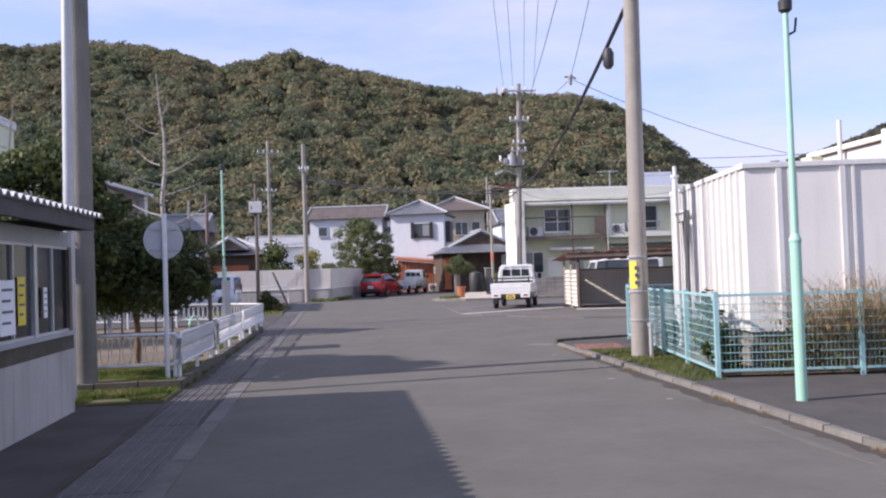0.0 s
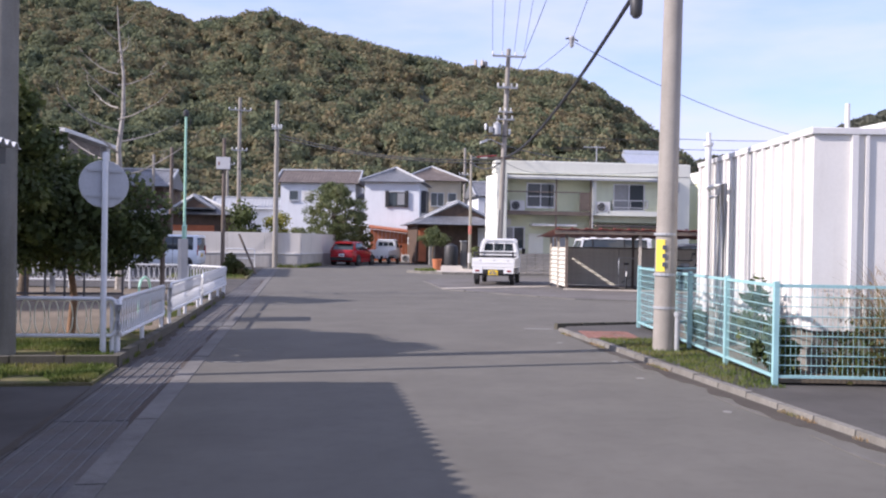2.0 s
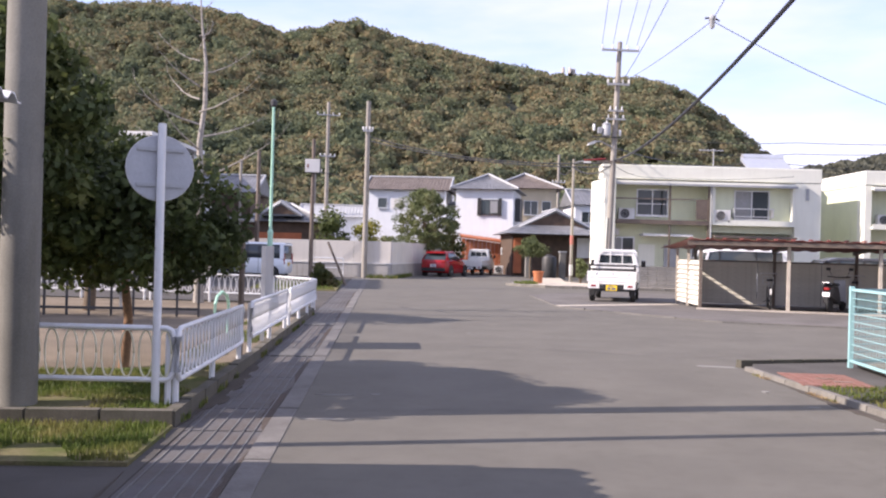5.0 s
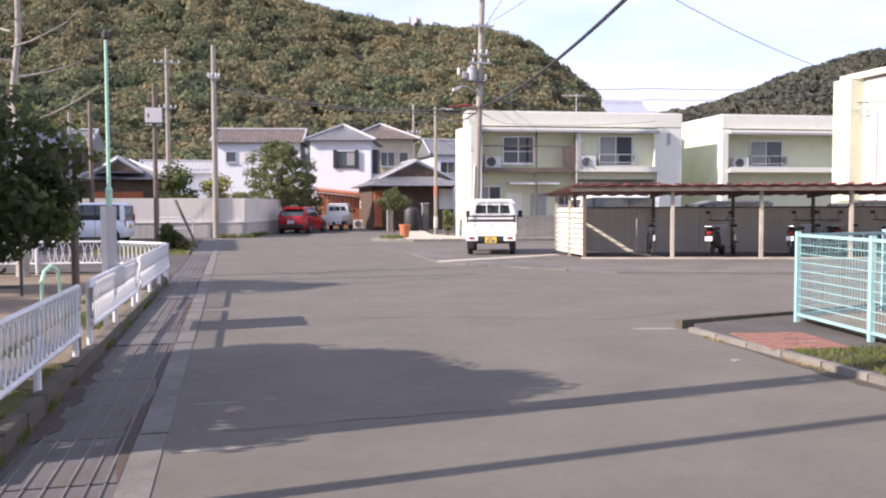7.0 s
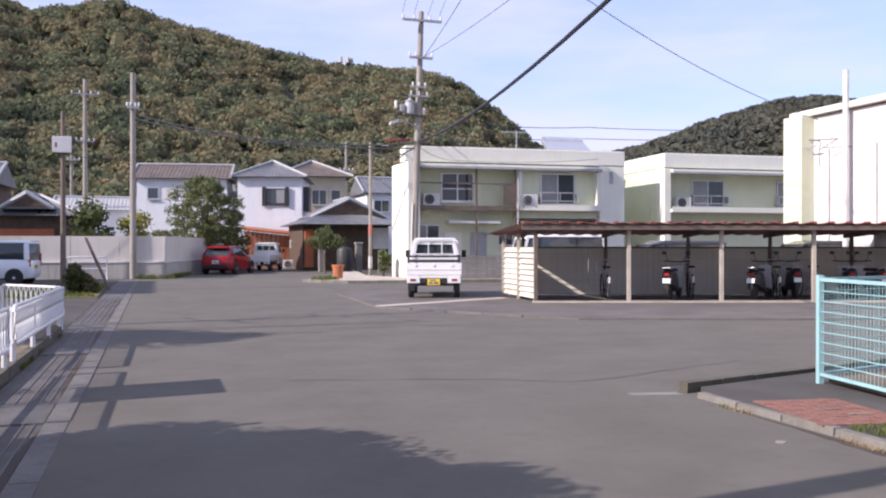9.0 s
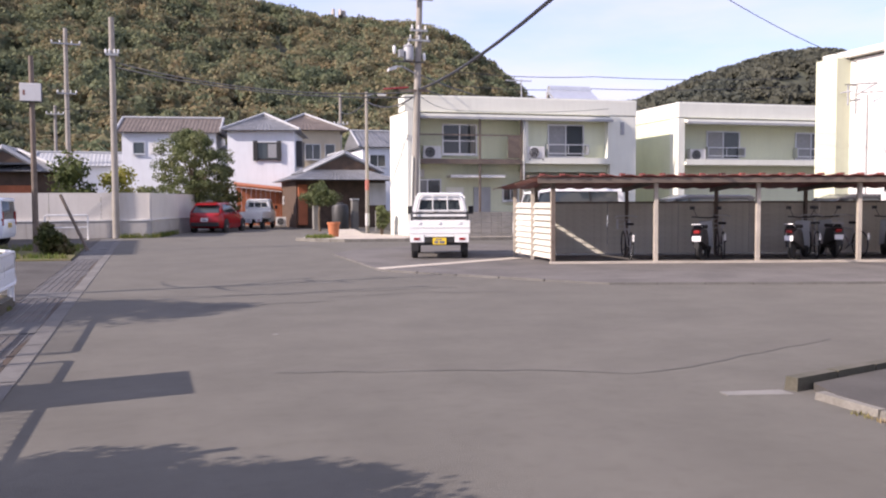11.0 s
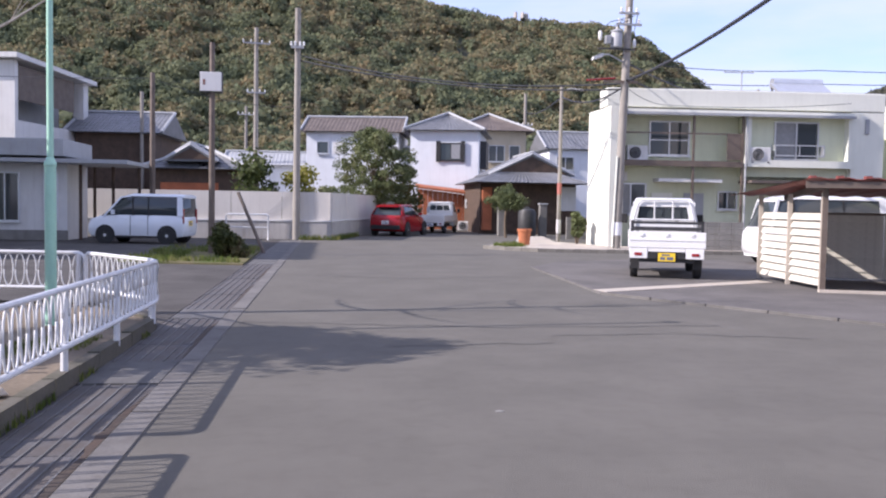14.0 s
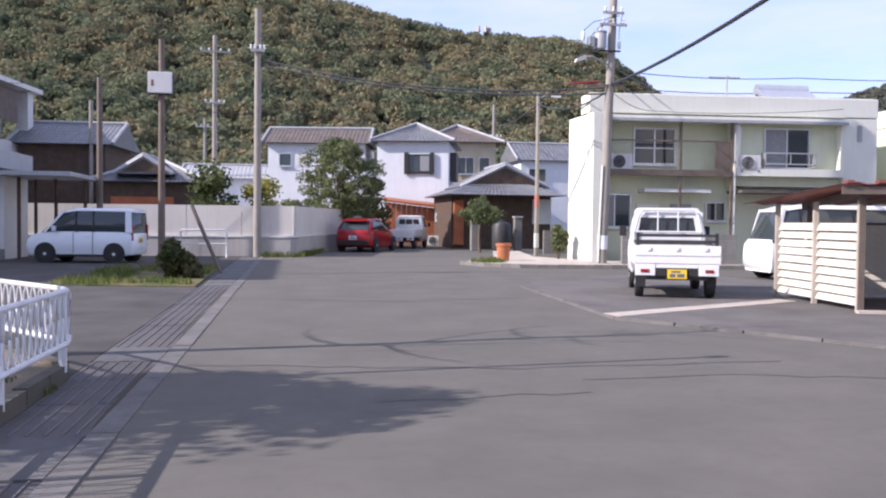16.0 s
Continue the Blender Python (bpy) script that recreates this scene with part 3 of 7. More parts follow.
v, f = leaves(crowns, 70, 1.0, 2.6, 23, 0.6, True, 0.9)
tagged(quads("far_hillside_wood", v, f, M_HILLFAR), "distant wood on the far ridge in haze-greyed leaf colours", "woods", "", "stuff")



def outcrop(at, w, h, seed, label):
    """A bare weathered rock standing out of the wood."""
    rng = np.random.default_rng(seed)
    m = Mesh()
    for i in range(9):
        a, b, c = rng.uniform(-w, w), rng.uniform(-1.5, 1.5), rng.uniform(-0.4, 0.4) * h
        p = [(math.cos(k * 0.9) * rng.uniform(0.5, 1.0) * w * 0.35 + a, math.sin(k * 0.9) * rng.uniform(0.5, 1.0) * 1.4 + b) for k in range(7)]
        m.add([(x, y, c - h) for x, y in p] + [(a + (x - a) * 0.7, b + (y - b) * 0.7, c + h * rng.uniform(0.3, 0.6)) for x, y in p],
              [tuple(range(7, 14))] + [(k, (k + 1) % 7, 7 + (k + 1) % 7, 7 + k) for k in range(7)])
    t = thing("rock_outcrop", label, "rock", at)
    part("rock", m, M_ROCK, t)


outcrop((-16.9, 276, 63.2), 3.0, 1.6, 5, "pale bare rock outcrop high on the wooded hill")
outcrop((57.3, 280, 60.2), 2.2, 1.2, 6, "small pale bare rock on the wooded ridge")


# ---- parts of buildings ----
def window(parent, x, z, w, h, y, panes=2, frame_mat=None, curtain=0, rail=False, sill=True):
    """A sliding window on a wall whose face is at y and looks towards -y; x, z: lower left corner."""
    fm = frame_mat or M_ALU
    t = 0.05
    o = [(x, z), (x + w, z), (x + w, z + h), (x, z + h)]
    k = [(x + t, z + t), (x + w - t, z + t), (x + w - t, z + h - t), (x + t, z + h - t)]
    vs = [(p, yy, q) for yy in (y - 0.06, y + 0.04) for p, q in o + k]
    fs = []
    for i in range(4):
        j = (i + 1) % 4
        fs += [(i, j, 4 + j, 4 + i), (8 + i, 12 + i, 12 + j, 8 + j), (4 + i, 4 + j, 12 + j, 12 + i), (i, 8 + i, 8 + j, j)]
    win = part("window", Mesh().add(vs, fs), fm, parent)
    for i in range(1, panes):
        part("mullion", Mesh().box(x + w * i / panes - 0.025, y - 0.05, z + t, x + w * i / panes + 0.025, y + 0.03, z + h - t), fm, win)
    for i in range(panes):
        a, b = x + t + (w - 2 * t) * i / panes, x + t + (w - 2 * t) * (i + 1) / panes
        part("pane", Mesh().box(a + 0.02, y - 0.02, z + t, b - 0.02, y - 0.008, z + h - t), M_CURTAIN if i < curtain else M_GLASS, win)
    if sill:
        part("sill", Mesh().box(x - 0.05, y - 0.12, z - 0.05, x + w + 0.05, y - 0.061, z), fm, win)
    if rail:
        r = Mesh()
        for zz in (0.12, 0.5):
            r.box(x - 0.1, y - 0.36, z + zz, x + w + 0.1, y - 0.32, z + zz + 0.04)
        for i in range(3):
            xx = x - 0.1 + (w + 0.17) * i / 2
            r.box(xx, y - 0.35, z + 0.12, xx + 0.025, y - 0.325, z + 0.5)
        r.box(x - 0.1, y - 0.36, z + 0.1, x - 0.06, y, z + 0.54).box(x + w + 0.06, y - 0.36, z + 0.1, x + w + 0.1, y, z + 0.54)
        part("railing", r, M_ALU, win)
    return win


def air_unit(at, rz, label):
    u = thing("air_conditioner", label, "air conditioner", at, rz, "outdoor units of the flats")
    part("case", Mesh().box(-0.39, -0.14, 0.04, 0.39, 0.14, 0.58), M_WHITE, u, bevel=0.015)
    part("fan_grille", Mesh().cyl((-0.1, -0.142, 0.31), (-0.1, -0.165, 0.31), 0.22, n=20), M_DARK, u, "dark round fan grille")
    ring = Mesh()
    for r in (0.09, 0.16, 0.22):
        for i in range(20):
            a, b = 2 * math.pi * i / 20, 2 * math.pi * (i + 1) / 20
            ring.cyl((-0.1 + r * math.cos(a), -0.17, 0.31 + r * math.sin(a)), (-0.1 + r * math.cos(b), -0.17, 0.31 + r * math.sin(b)), 0.006, n=4)
    part("guard", ring, M_GREYPAINT, u)
    for x in (-0.3, 0.3):
        part("foot", Mesh().box(x - 0.04, -0.16, 0, x + 0.04, 0.16, 0.04), M_DARK, u)
    return u


def flats(at, rz, width, label, D=8.0, inset=0.0, end=1.4):
    """A two-storey block of flats seen from its balcony side; local x runs along the face, which lies at y = 0."""
    b = thing("apartment_building", label, "building", at, rz, "row of flats")
    H = 5.9
    part("wall", Mesh().prism([(0, 0.75), (width, 0.75), (width, D), (inset * 0.5, D), (inset * 0.5, 2.4), (0, 2.4)] if inset else [(0, 0.75), (width, 0.75), (width, D), (0, D)], 0, 5.2), M_GREENWALL, b, "pale green rendered wall")
    part("parapet", Mesh().prism([(-0.02, -0.02), (width + 0.02, -0.02), (width + 0.02, D + 0.02), (inset, D + 0.02), (inset, 1.1), (-0.02, 1.1)] if inset else [(-0.02, -0.02), (width + 0.02, -0.02), (width + 0.02, D + 0.02), (-0.02, D + 0.02)], 5.22, H), M_CREAM, b, "cream flat roof parapet", bevel=0.03)
    part("end_wall", Mesh().box(width - end, 0, 0, width, 0.75, 5.2), M_CREAM, b)
    part("end_wall", Mesh().box(0, 0, 0, 0.32, 0.75, 5.2), M_CREAM, b)
    part("eave", Mesh().box(0.32, -0.22, 5.0, width - end, 0.7, 5.14), M_CREAM, b)
    part("gutter", Mesh().box(0.3, -0.3, 4.93, width - end + 0.02, -0.221, 5.03), M_GREYPAINT, b)
    part("balcony_floor", Mesh().box(0.32, -0.1, 3.1, width - end, 0.74, 3.24), M_CREAM, b)
    part("roof", Mesh().box(inset + 0.1, 0.1, H + 0.003, width - 0.1, D - 0.1, H + 0.03), M_GREYPAINT, b)
    return b


# ---- flats, end block ----
BA, RA = (10.45, 46.85), -4
fa = flats((*BA, 0), RA, 10.5, "two-storey pale green and cream block of flats with balconies", 6.0, 1.9, 1.25)
part("end_wing", Mesh().prism([(10.44, 46.4), (10.98, 46.38), (11.1, 46.78), (10.4, 46.84), (10.62, 49.0), (10.42, 49.0)], 0, 5.19).moved(fa.matrix_basis.inverted()), M_CREAM, fa, "cream projecting end wall", bevel=0.02)
w1 = window(fa, 1.8, 3.5, 1.55, 1.3, 0.745, 2, curtain=0)
part("transom", Mesh().box(1.85, 0.69, 4.06, 3.3, 0.715, 4.1), M_ALU, w1)
part("bay_wall", Mesh().box(5.25, 0.25, 2.75, 9.24, 0.749, 4.99), M_GREENWALL, fa, "pale green wall of the forward bay")
for x in (5.26, 9.1):
    part("bay_edge", Mesh().box(x, -0.1, 3.25, x + 0.14, 0.249, 4.99), M_CREAM, fa)
window(fa, 6.4, 3.4, 1.7, 1.42, 0.245, 2, curtain=1, rail=True)
part("balcony_panel", Mesh().box(0.35, -0.16, 3.06, 5.12, -0.101, 3.28), M_BRONZE, fa)
for x in (3.2, 5.05):
    part("balcony_post", Mesh().box(x, -0.12, 0.9, x + 0.08, -0.04, 4.95), M_BRONZE, fa, "brown steel post")
for z in (4.25,):
    part("balcony_rail", Mesh().box(0.35, -0.1, z, 5.05, -0.05, z + 0.06), M_BRONZE, fa)
part("balcony_screen", Mesh().box(4.5, -0.09, 3.33, 5.04, -0.05, 4.25), M_BRONZE, fa, "brown slatted balcony screen")
part("balcony_box", Mesh().box(5.26, -0.14, 3.1, 9.24, -0.101, 3.36), M_CREAM, fa)
part("drain_pipe", Mesh().cyl((5.19, -0.16, 0.2), (5.19, -0.16, 4.95), 0.04, n=8), M_GREYPAINT, fa)
part("drain_pipe", Mesh().cyl((0.45, -0.3, 0.1), (0.45, -0.3, 4.6), 0.045, n=8), M_CREAM, fa)
window(fa, 0.55, 1.25, 1.2, 1.2, 0.745, 2, curtain=1)
window(fa, 4.5, 1.5, 0.75, 0.7, 0.745, 2)
part("door", Mesh().box(1.95, 0.68, 0.1, 2.75, 0.746, 2.1), M_CREAM, fa, "cream flush entrance door")
part("door", Mesh().box(3.2, 0.68, 0.1, 3.95, 0.746, 2.1), M_GREYPAINT, fa, "grey flush entrance door")
part("awning", Mesh().box(2.0, 0.0, 2.5, 4.4, 0.74, 2.62), M_WHITE, fa)
part("awning", Mesh().box(5.3, -0.5, 2.5, 9.2, 0.74, 2.6), M_TILEBROWN, fa, "brown sheet awning")
part("meter_box", Mesh().box(0.5, 0.5, 2.52, 0.95, 0.74, 2.85), M_WHITE, fa)
part("vent", Mesh().box(9.75, -0.06, 4.4, 9.9, -0.001, 4.95), M_GREYPAINT, fa)
m_a = fa.matrix_basis
for x, z in ((1.25, 3.25), (5.75, 3.25)):
    p = m_a @ Vector((x, 0.38 if x < 5 else -0.0, z))
    air_unit(tuple(p), RA, "white outdoor air conditioner unit on the balcony floor")
p = m_a @ Vector((10.5 - 1.15, 4.2, 5.93))
heater = thing("solar_water_heater", "silver solar water heater on the flat roof", "solar heater", tuple(p), RA)
part("collector", Mesh().hexa([(-1.15, -0.5, 0.25), (1.15, -0.5, 0.25), (1.15, 0.7, 0.9), (-1.15, 0.7, 0.9), (-1.15, -0.56, 0.33), (1.15, -0.56, 0.33), (1.15, 0.64, 1.0), (-1.15, 0.64, 1.0)]), M_ALU, heater)
part("tank", Mesh().cyl((-1.0, 0.85, 1.0), (1.15, 0.85, 1.0), 0.24, n=16), M_ALU, heater, smooth=True)
for x in (-1.0, 1.0):
    part("stand", Mesh().box(x - 0.04, -0.5, 0, x + 0.04, 0.85, 0.08).box(x - 0.03, 0.75, 0.08, x + 0.03, 0.83, 0.85).box(x - 0.03, -0.5, 0.08, x + 0.03, -0.42, 0.3), M_DARK, heater)
p = m_a @ Vector((6.2, 3.0, 5.93))
ant = thing("roof_antenna", "grey television antenna on the flat roof", "antenna", tuple(p), RA)
part("mast", Mesh().cyl((0, 0, 0), (0, 0, 1.2), 0.03, n=8), M_GREYPAINT, ant)
part("boom", Mesh().box(-0.75, -0.02, 1.1, 0.5, 0.02, 1.14), M_GREYPAINT, ant)
for i in range(7):
    part("element", Mesh().cyl((-0.7 + i * 0.19, -0.22, 1.15), (-0.7 + i * 0.19, 0.22, 1.15), 0.008, n=5), M_GREYPAINT, ant)

# ---- flats, second block ----
pb = m_a @ Vector((12.6, 0, 0))
fb = flats(tuple(pb), RA, 14.0, "two-storey cream and pale green flats further along the row")
window(fb, 1.85, 3.4, 1.75, 1.3, 0.745, 2, curtain=1, rail=True)
window(fb, 6.6, 3.4, 1.75, 1.3, 0.745, 2, curtain=1, rail=True)
part("balcony_box", Mesh().box(0.34, -0.14, 3.1, 8.9, -0.101, 3.35), M_CREAM, fb)
part("gable_band", Mesh().box(-0.012, 1.4, 0.2, -0.001, 7.9, 3.9), M_GREENWALL, fb, "green lower half of the end wall")
p = fb.matrix_basis @ Vector((1.15, 0.38, 3.25))
air_unit(tuple(p), RA, "white outdoor air conditioner unit on the balcony floor")

# ---- flats, third block, end wall to the street ----
fc = thing("apartment_building", "tall white end wall of flats beside the bicycle shelter", "building", (20.1, 34.2, 0), -2, "row of flats")
part("wall", Mesh().box(0.5, -6.3, 0, 12, -0.0, 5.7), M_WHITE, fc)
part("wall", Mesh().box(0.0, -0.9, 0, 0.5, 0.0, 5.75), M_GREENWALL, fc, "narrow pale green return")
part("roof", Mesh().box(0.3, -6.35, 5.75, 12.2, 0.1, 5.95), M_CREAM, fc, bevel=0.03)
part("stair_tower", Mesh().box(0.3, -16, 0, 12, -6.36, 11.8), M_WHITE, fc, "tall white stair tower")
part("chimney_pipe", Mesh().cyl((0.25, -2.6, 0), (0.25, -2.6, 6.9), 0.09, n=12), M_WHITE, fc, smooth=True)
for y in (-1.6, -3.6, -4.9):
    part("drain_pipe", Mesh().cyl((0.44, y, 0), (0.44, y, 4.6), 0.045, n=8), M_WHITE, fc)
part("wall_bracket", Mesh().path([(0.45, -1.2, 4.9), (0.15, -1.2, 4.9), (0.15, -1.2, 4.3)], 0.03).path([(0.15, -1.4, 4.7), (0.15, -0.9, 4.7)], 0.025), M_GREYPAINT, fc)

# ---- low wall before the flats ----
lw = thing("low_wall", "stained grey block wall in front of the flats", "wall", (10.7, 44.25, 0), -4, "", "structure")
for i in range(9):
    for k in range(5):
        part("concrete_block", Mesh().box(i * 0.42, 0, 0.03 + k * 0.21, i * 0.42 + 0.41, 0.14, 0.03 + k * 0.21 + 0.2), M_CONC, lw)

# ---- white service building ----
wb = thing("service_building", "white metal-clad flat building with upright ribs", "building", (6.25, 11.45, 0.1), -9.5)
# darker kerb concrete carries the shadow that lies on the plinth
part("plinth", Mesh().box(0.05, 0.05, 0, 12, 4.4, 0.5), M_KERB, wb)
part("cladding", Mesh().box(0, 0, 0.501, 12.1, 4.45, 2.74), M_BOXWALL, wb)
part("roof_edge", Mesh().box(-0.04, -0.04, 2.741, 12.14, 4.49, 2.82), M_WHITE, wb, bevel=0.01)
for i in range(14):
    x = 0.42 + i * 0.86
    part("rib", Mesh().box(x, -0.045, 0.51, x + 0.07, -0.001, 2.735), M_WHITE, wb)
    part("rib", Mesh().box(x + 0.16, -0.03, 0.51, x + 0.2, -0.001, 2.735), M_BOXWALL, wb)
for i in range(14):
    y = 0.22 + i * 0.315
    part("rib", Mesh().box(-0.045, y, 0.51, -0.001, y + 0.07, 2.735), M_WHITE, wb)
part("pipe", Mesh().path([(-0.14, 3.55, 0), (-0.14, 3.55, 3.0)], 0.05, 10).cyl((-0.14, 3.55, 3.0), (-0.14, 3.55, 3.05), 0.075, n=10).cyl((-0.14, 3.55, 3.05), (-0.14, 3.55, 3.2), 0.035, n=10), M_WHITE, wb, smooth=True)
part("pipe", Mesh().path([(-0.14, 3.55, 2.35), (-0.14, 2.75, 2.35), (-0.14, 2.75, 0)], 0.045, 10), M_WHITE, wb, smooth=True)
part("pipe", Mesh().path([(-0.14, 3.38, 2.2), (-0.14, 3.0, 2.2), (-0.14, 3.0, 0)], 0.03, 10), M_WHITE, wb, smooth=True)
part("vent_cap", Mesh().cyl((2.4, 1.0, 2.82), (2.4, 1.0, 3.36), 0.06, n=10), M_WHITE, wb)

# ---- hut with corrugated roof ----
hut = thing("hut", "small office hut with grimy white walls and a corrugated roof", "building", (-2.6, 11.38, 0), 0)
part("wall", Mesh().box(-4.2, -10.5, 0, 0, 0, 0.95), M_WALL_CONC, hut, "grimy pale rendered lower wall")
part("sill", Mesh().box(-4.22, -10.5, 0.951, 0.03, 0.02, 1.0), M_GREYPAINT, hut)
part("lintel", Mesh().box(-4.2, -10.5, 2.02, 0, 0, 2.2), M_GREYPAINT, hut)
part("stain_band", Mesh().box(-4.205, -10.5, 0.78, 0.006, 0.006, 0.95), M_BEDKERB, hut, "brown band under the sill")
for i in range(9):
    y = -0.06 - i * 1.25
    part("mullion", Mesh().box(-0.09, y - 0.05, 1.0, 0.0, y + 0.05, 2.02), (M_ALU if i % 2 else M_GREYPAINT) if i else M_BRONZE, hut)
    if i:
        part("pane", Mesh().box(-0.055, y + 0.05, 1.0, -0.043, y + 1.2, 2.02), M_DIMGLASS, hut)
        part("sash", Mesh().box(-0.042, y + 0.6, 1.03, -0.015, y + 0.64, 1.99).box(-0.042, y + 0.05, 1.0, -0.015, y + 1.2, 1.03).box(-0.042, y + 0.05, 1.99, -0.015, y + 1.2, 2.02), M_ALU, hut)
part("mullion", Mesh().box(-4.2, -0.09, 1.0, -4.1, 0, 2.02), M_GREYPAINT, hut)
part("end_panel", Mesh().box(-4.1, -0.06, 1.0, -0.14, -0.045, 2.02), M_GLASS, hut)
roof = Mesh()
N_W, PITCH = 66, 0.19
for k, (xa, xb, za, zb) in enumerate(((-4.6, 0.42, 2.85, 2.37),)):
    top = []
    for i in range(N_W * 4 + 1):
        y = -12.9 + i * PITCH / 4
        dz = (0, 0.045, 0.045, 0)[i % 4]
        top.append((y, dz))
    n = len(top)
    vs = [(xa, y, za + d) for y, d in top] + [(xb, y, zb + d) for y, d in top] + [(xa, y, za + d - 0.012) for y, d in top] + [(xb, y, zb + d - 0.012) for y, d in top]
    fs = []
    for i in range(n - 1):
        fs += [(i, i + 1, n + i + 1, n + i), (2 * n + i, 3 * n + i, 3 * n + i + 1, 2 * n + i + 1), (n + i, n + i + 1, 3 * n + i + 1, 3 * n + i), (i, 2 * n + i, 2 * n + i + 1, i + 1)]
    roof.add(vs, fs)
ro = part("roof", roof, M_WHITE, hut, "white corrugated roof sheet")
ro.location = (0, 0.25, 0)
ro2 = part("fascia", Mesh().box(0.3, -12.3, 2.2, 0.36, -0.35, 2.35), M_DARK, hut)
part("rafter", Mesh().box(-4.4, -0.5, 2.201, 0.3, -0.4, 2.34), M_DARK, hut)
for k, (y, z, w, h, m) in enumerate(((-2.25, 1.08, 0.42, 0.55, M_PAPER), (-1.75, 1.16, 0.22, 0.5, M_YPAPER), (-0.95, 1.2, 0.12, 0.34, M_PAPER))):
    s = thing("notice", "white printed notice taped inside the hut window" if m is M_PAPER else "yellow printed notice taped to the hut window", "notice", (-2.61, 11.28 + y, z))
    part("sheet", Mesh().box(0, 0, 0, 0.004, w, h), m, s)
    for j in range(4):
        part("text_line", Mesh().box(0.0042, w * 0.15, h * (0.8 - j * 0.2), 0.006, w * (0.85 - 0.15 * (j % 2)), h * (0.8 - j * 0.2) + h * 0.05), M_INK, s)

# ---- closing blocks out of sight ----
pale = thing("school_block", "pale green three-storey block far behind the hut", "building", (-15.3, 36.5, 0), 0)
part("wall", Mesh().box(-14, 0, 0, 0, 10, 9.4), M_GREENWALL, pale)
part("parapet", Mesh().box(-14.1, -0.1, 9.401, 0.1, 10.1, 9.8), M_WHITE, pale)
for k in range(3):
    for i in range(4):
        window(pale, -3.0 - i * 3.2, 1.0 + k * 3.0, 2.2, 1.5, -0.005, 2)

# ---- long low building with canopy and two-storey block ----
lb = thing("clinic_building", "grey-white single-storey building with a wide eave", "building", (-8.9, 48.3, 0), 0)
part("wall", Mesh().box(-14, 0, 0, 0, 2.6, 2.75), M_WHITE, lb)
part("base", Mesh().box(-14, -0.05, 0, 0.03, -0.001, 0.35), M_CONC, lb)
part("roof", Mesh().box(-14.2, -0.9, 2.95, 0.15, 2.7, 3.55), M_GREYPAINT, lb, "grey fascia roof", bevel=0.02)
part("canopy", Mesh().box(-14.2, -1.0, 2.72, 2.3, 2.6, 2.86), M_GREYPAINT, lb, bevel=0.01)
for x, y in ((0.35, 0.4), (1.2, 1.6), (2.0, 2.3), (0.35, 2.3)):
    part("canopy_post", Mesh().cyl((x, y, 0), (x, y, 2.72), 0.06, n=8), M_WOOD, lb)
window(lb, -2.6, 0.65, 1.0, 1.75, -0.005, 2)
window(lb, -0.8, 0.65, 0.5, 1.75, -0.005, 1)
window(lb, -5.4, 0.65, 1.8, 1.75, -0.005, 2)
ub = thing("two_storey_house", "white two-storey house with a shaded corner balcony", "house", (-13.6, 56.9, 0), -9)
ub.scale = (1.13, 1.13, 1.105)
part("wall", Mesh().box(-10, 0, 3.4, 0, 0.25, 6.9), M_WHITE, ub)
part("wall", Mesh().box(-10, 0.25, 0, -1.4, 6.6, 6.9), M_GREYPAINT, ub)
part("pillar", Mesh().box(-0.5, 6.1, 0, 0, 6.6, 6.8), M_WHITE, ub)
part("balcony_wall", Mesh().box(-0.12, 0.25, 3.3, 0, 6.1, 4.5), M_WHITE, ub)
part("balcony_screen", Mesh().box(-0.1, 0.26, 5.35, -0.03, 5.2, 6.75), M_BRONZE, ub, "dark brown balcony screen")
part("balcony_floor", Mesh().box(-1.4, 0.25, 3.2, 0, 6.1, 3.3), M_CONC, ub)
part("roof", Mesh().hexa([(-10.2, -0.4, 6.95), (0.3, -0.4, 6.95), (0.3, 6.9, 6.8), (-10.2, 6.9, 6.8), (-10.2, -0.4, 7.15), (0.3, -0.4, 7.15), (0.3, 6.9, 7.0), (-10.2, 6.9, 7.0)]), M_WHITE, ub)


# ---- tiled houses ----
def tiles_on(parent, quad, nu, nv, material):
    """Rows of tiles laid on a roof slope given by four corners: eave left, eave right, ridge right, ridge left."""
    a, b, c, d = (Vector(p) for p in quad)
    nrm = (b - a).cross(d - a).normalized()
    m = Mesh()
    for j in range(nv):
        v0, v1 = j / nv, (j + 1.06) / nv
        for i in range(nu):
            u0, u1 = i / nu, (i + 0.985) / nu
            p = [a.lerp(b, u0).lerp(d.lerp(c, u0), v0), a.lerp(b, u1).lerp(d.lerp(c, u1), v0), a.lerp(b, u1).lerp(d.lerp(c, u1), min(1, v1)), a.lerp(b, u0).lerp(d.lerp(c, u0), min(1, v1))]
            lo, hi = nrm * 0.05, nrm * 0.015
            mid0, mid1 = (p[0] + p[1]) / 2 + nrm * 0.05, (p[2] + p[3]) / 2 + nrm * 0.035
            m.add([p[0] + hi, mid0, p[1] + hi, p[2] + hi, mid1, p[3] + hi], [(0, 1, 4, 5), (1, 2, 3, 4), (0, 2, 1)])
    ob = part("roof_tiles", m, material, parent)
    ob["kind"] = "stuff"
    return ob


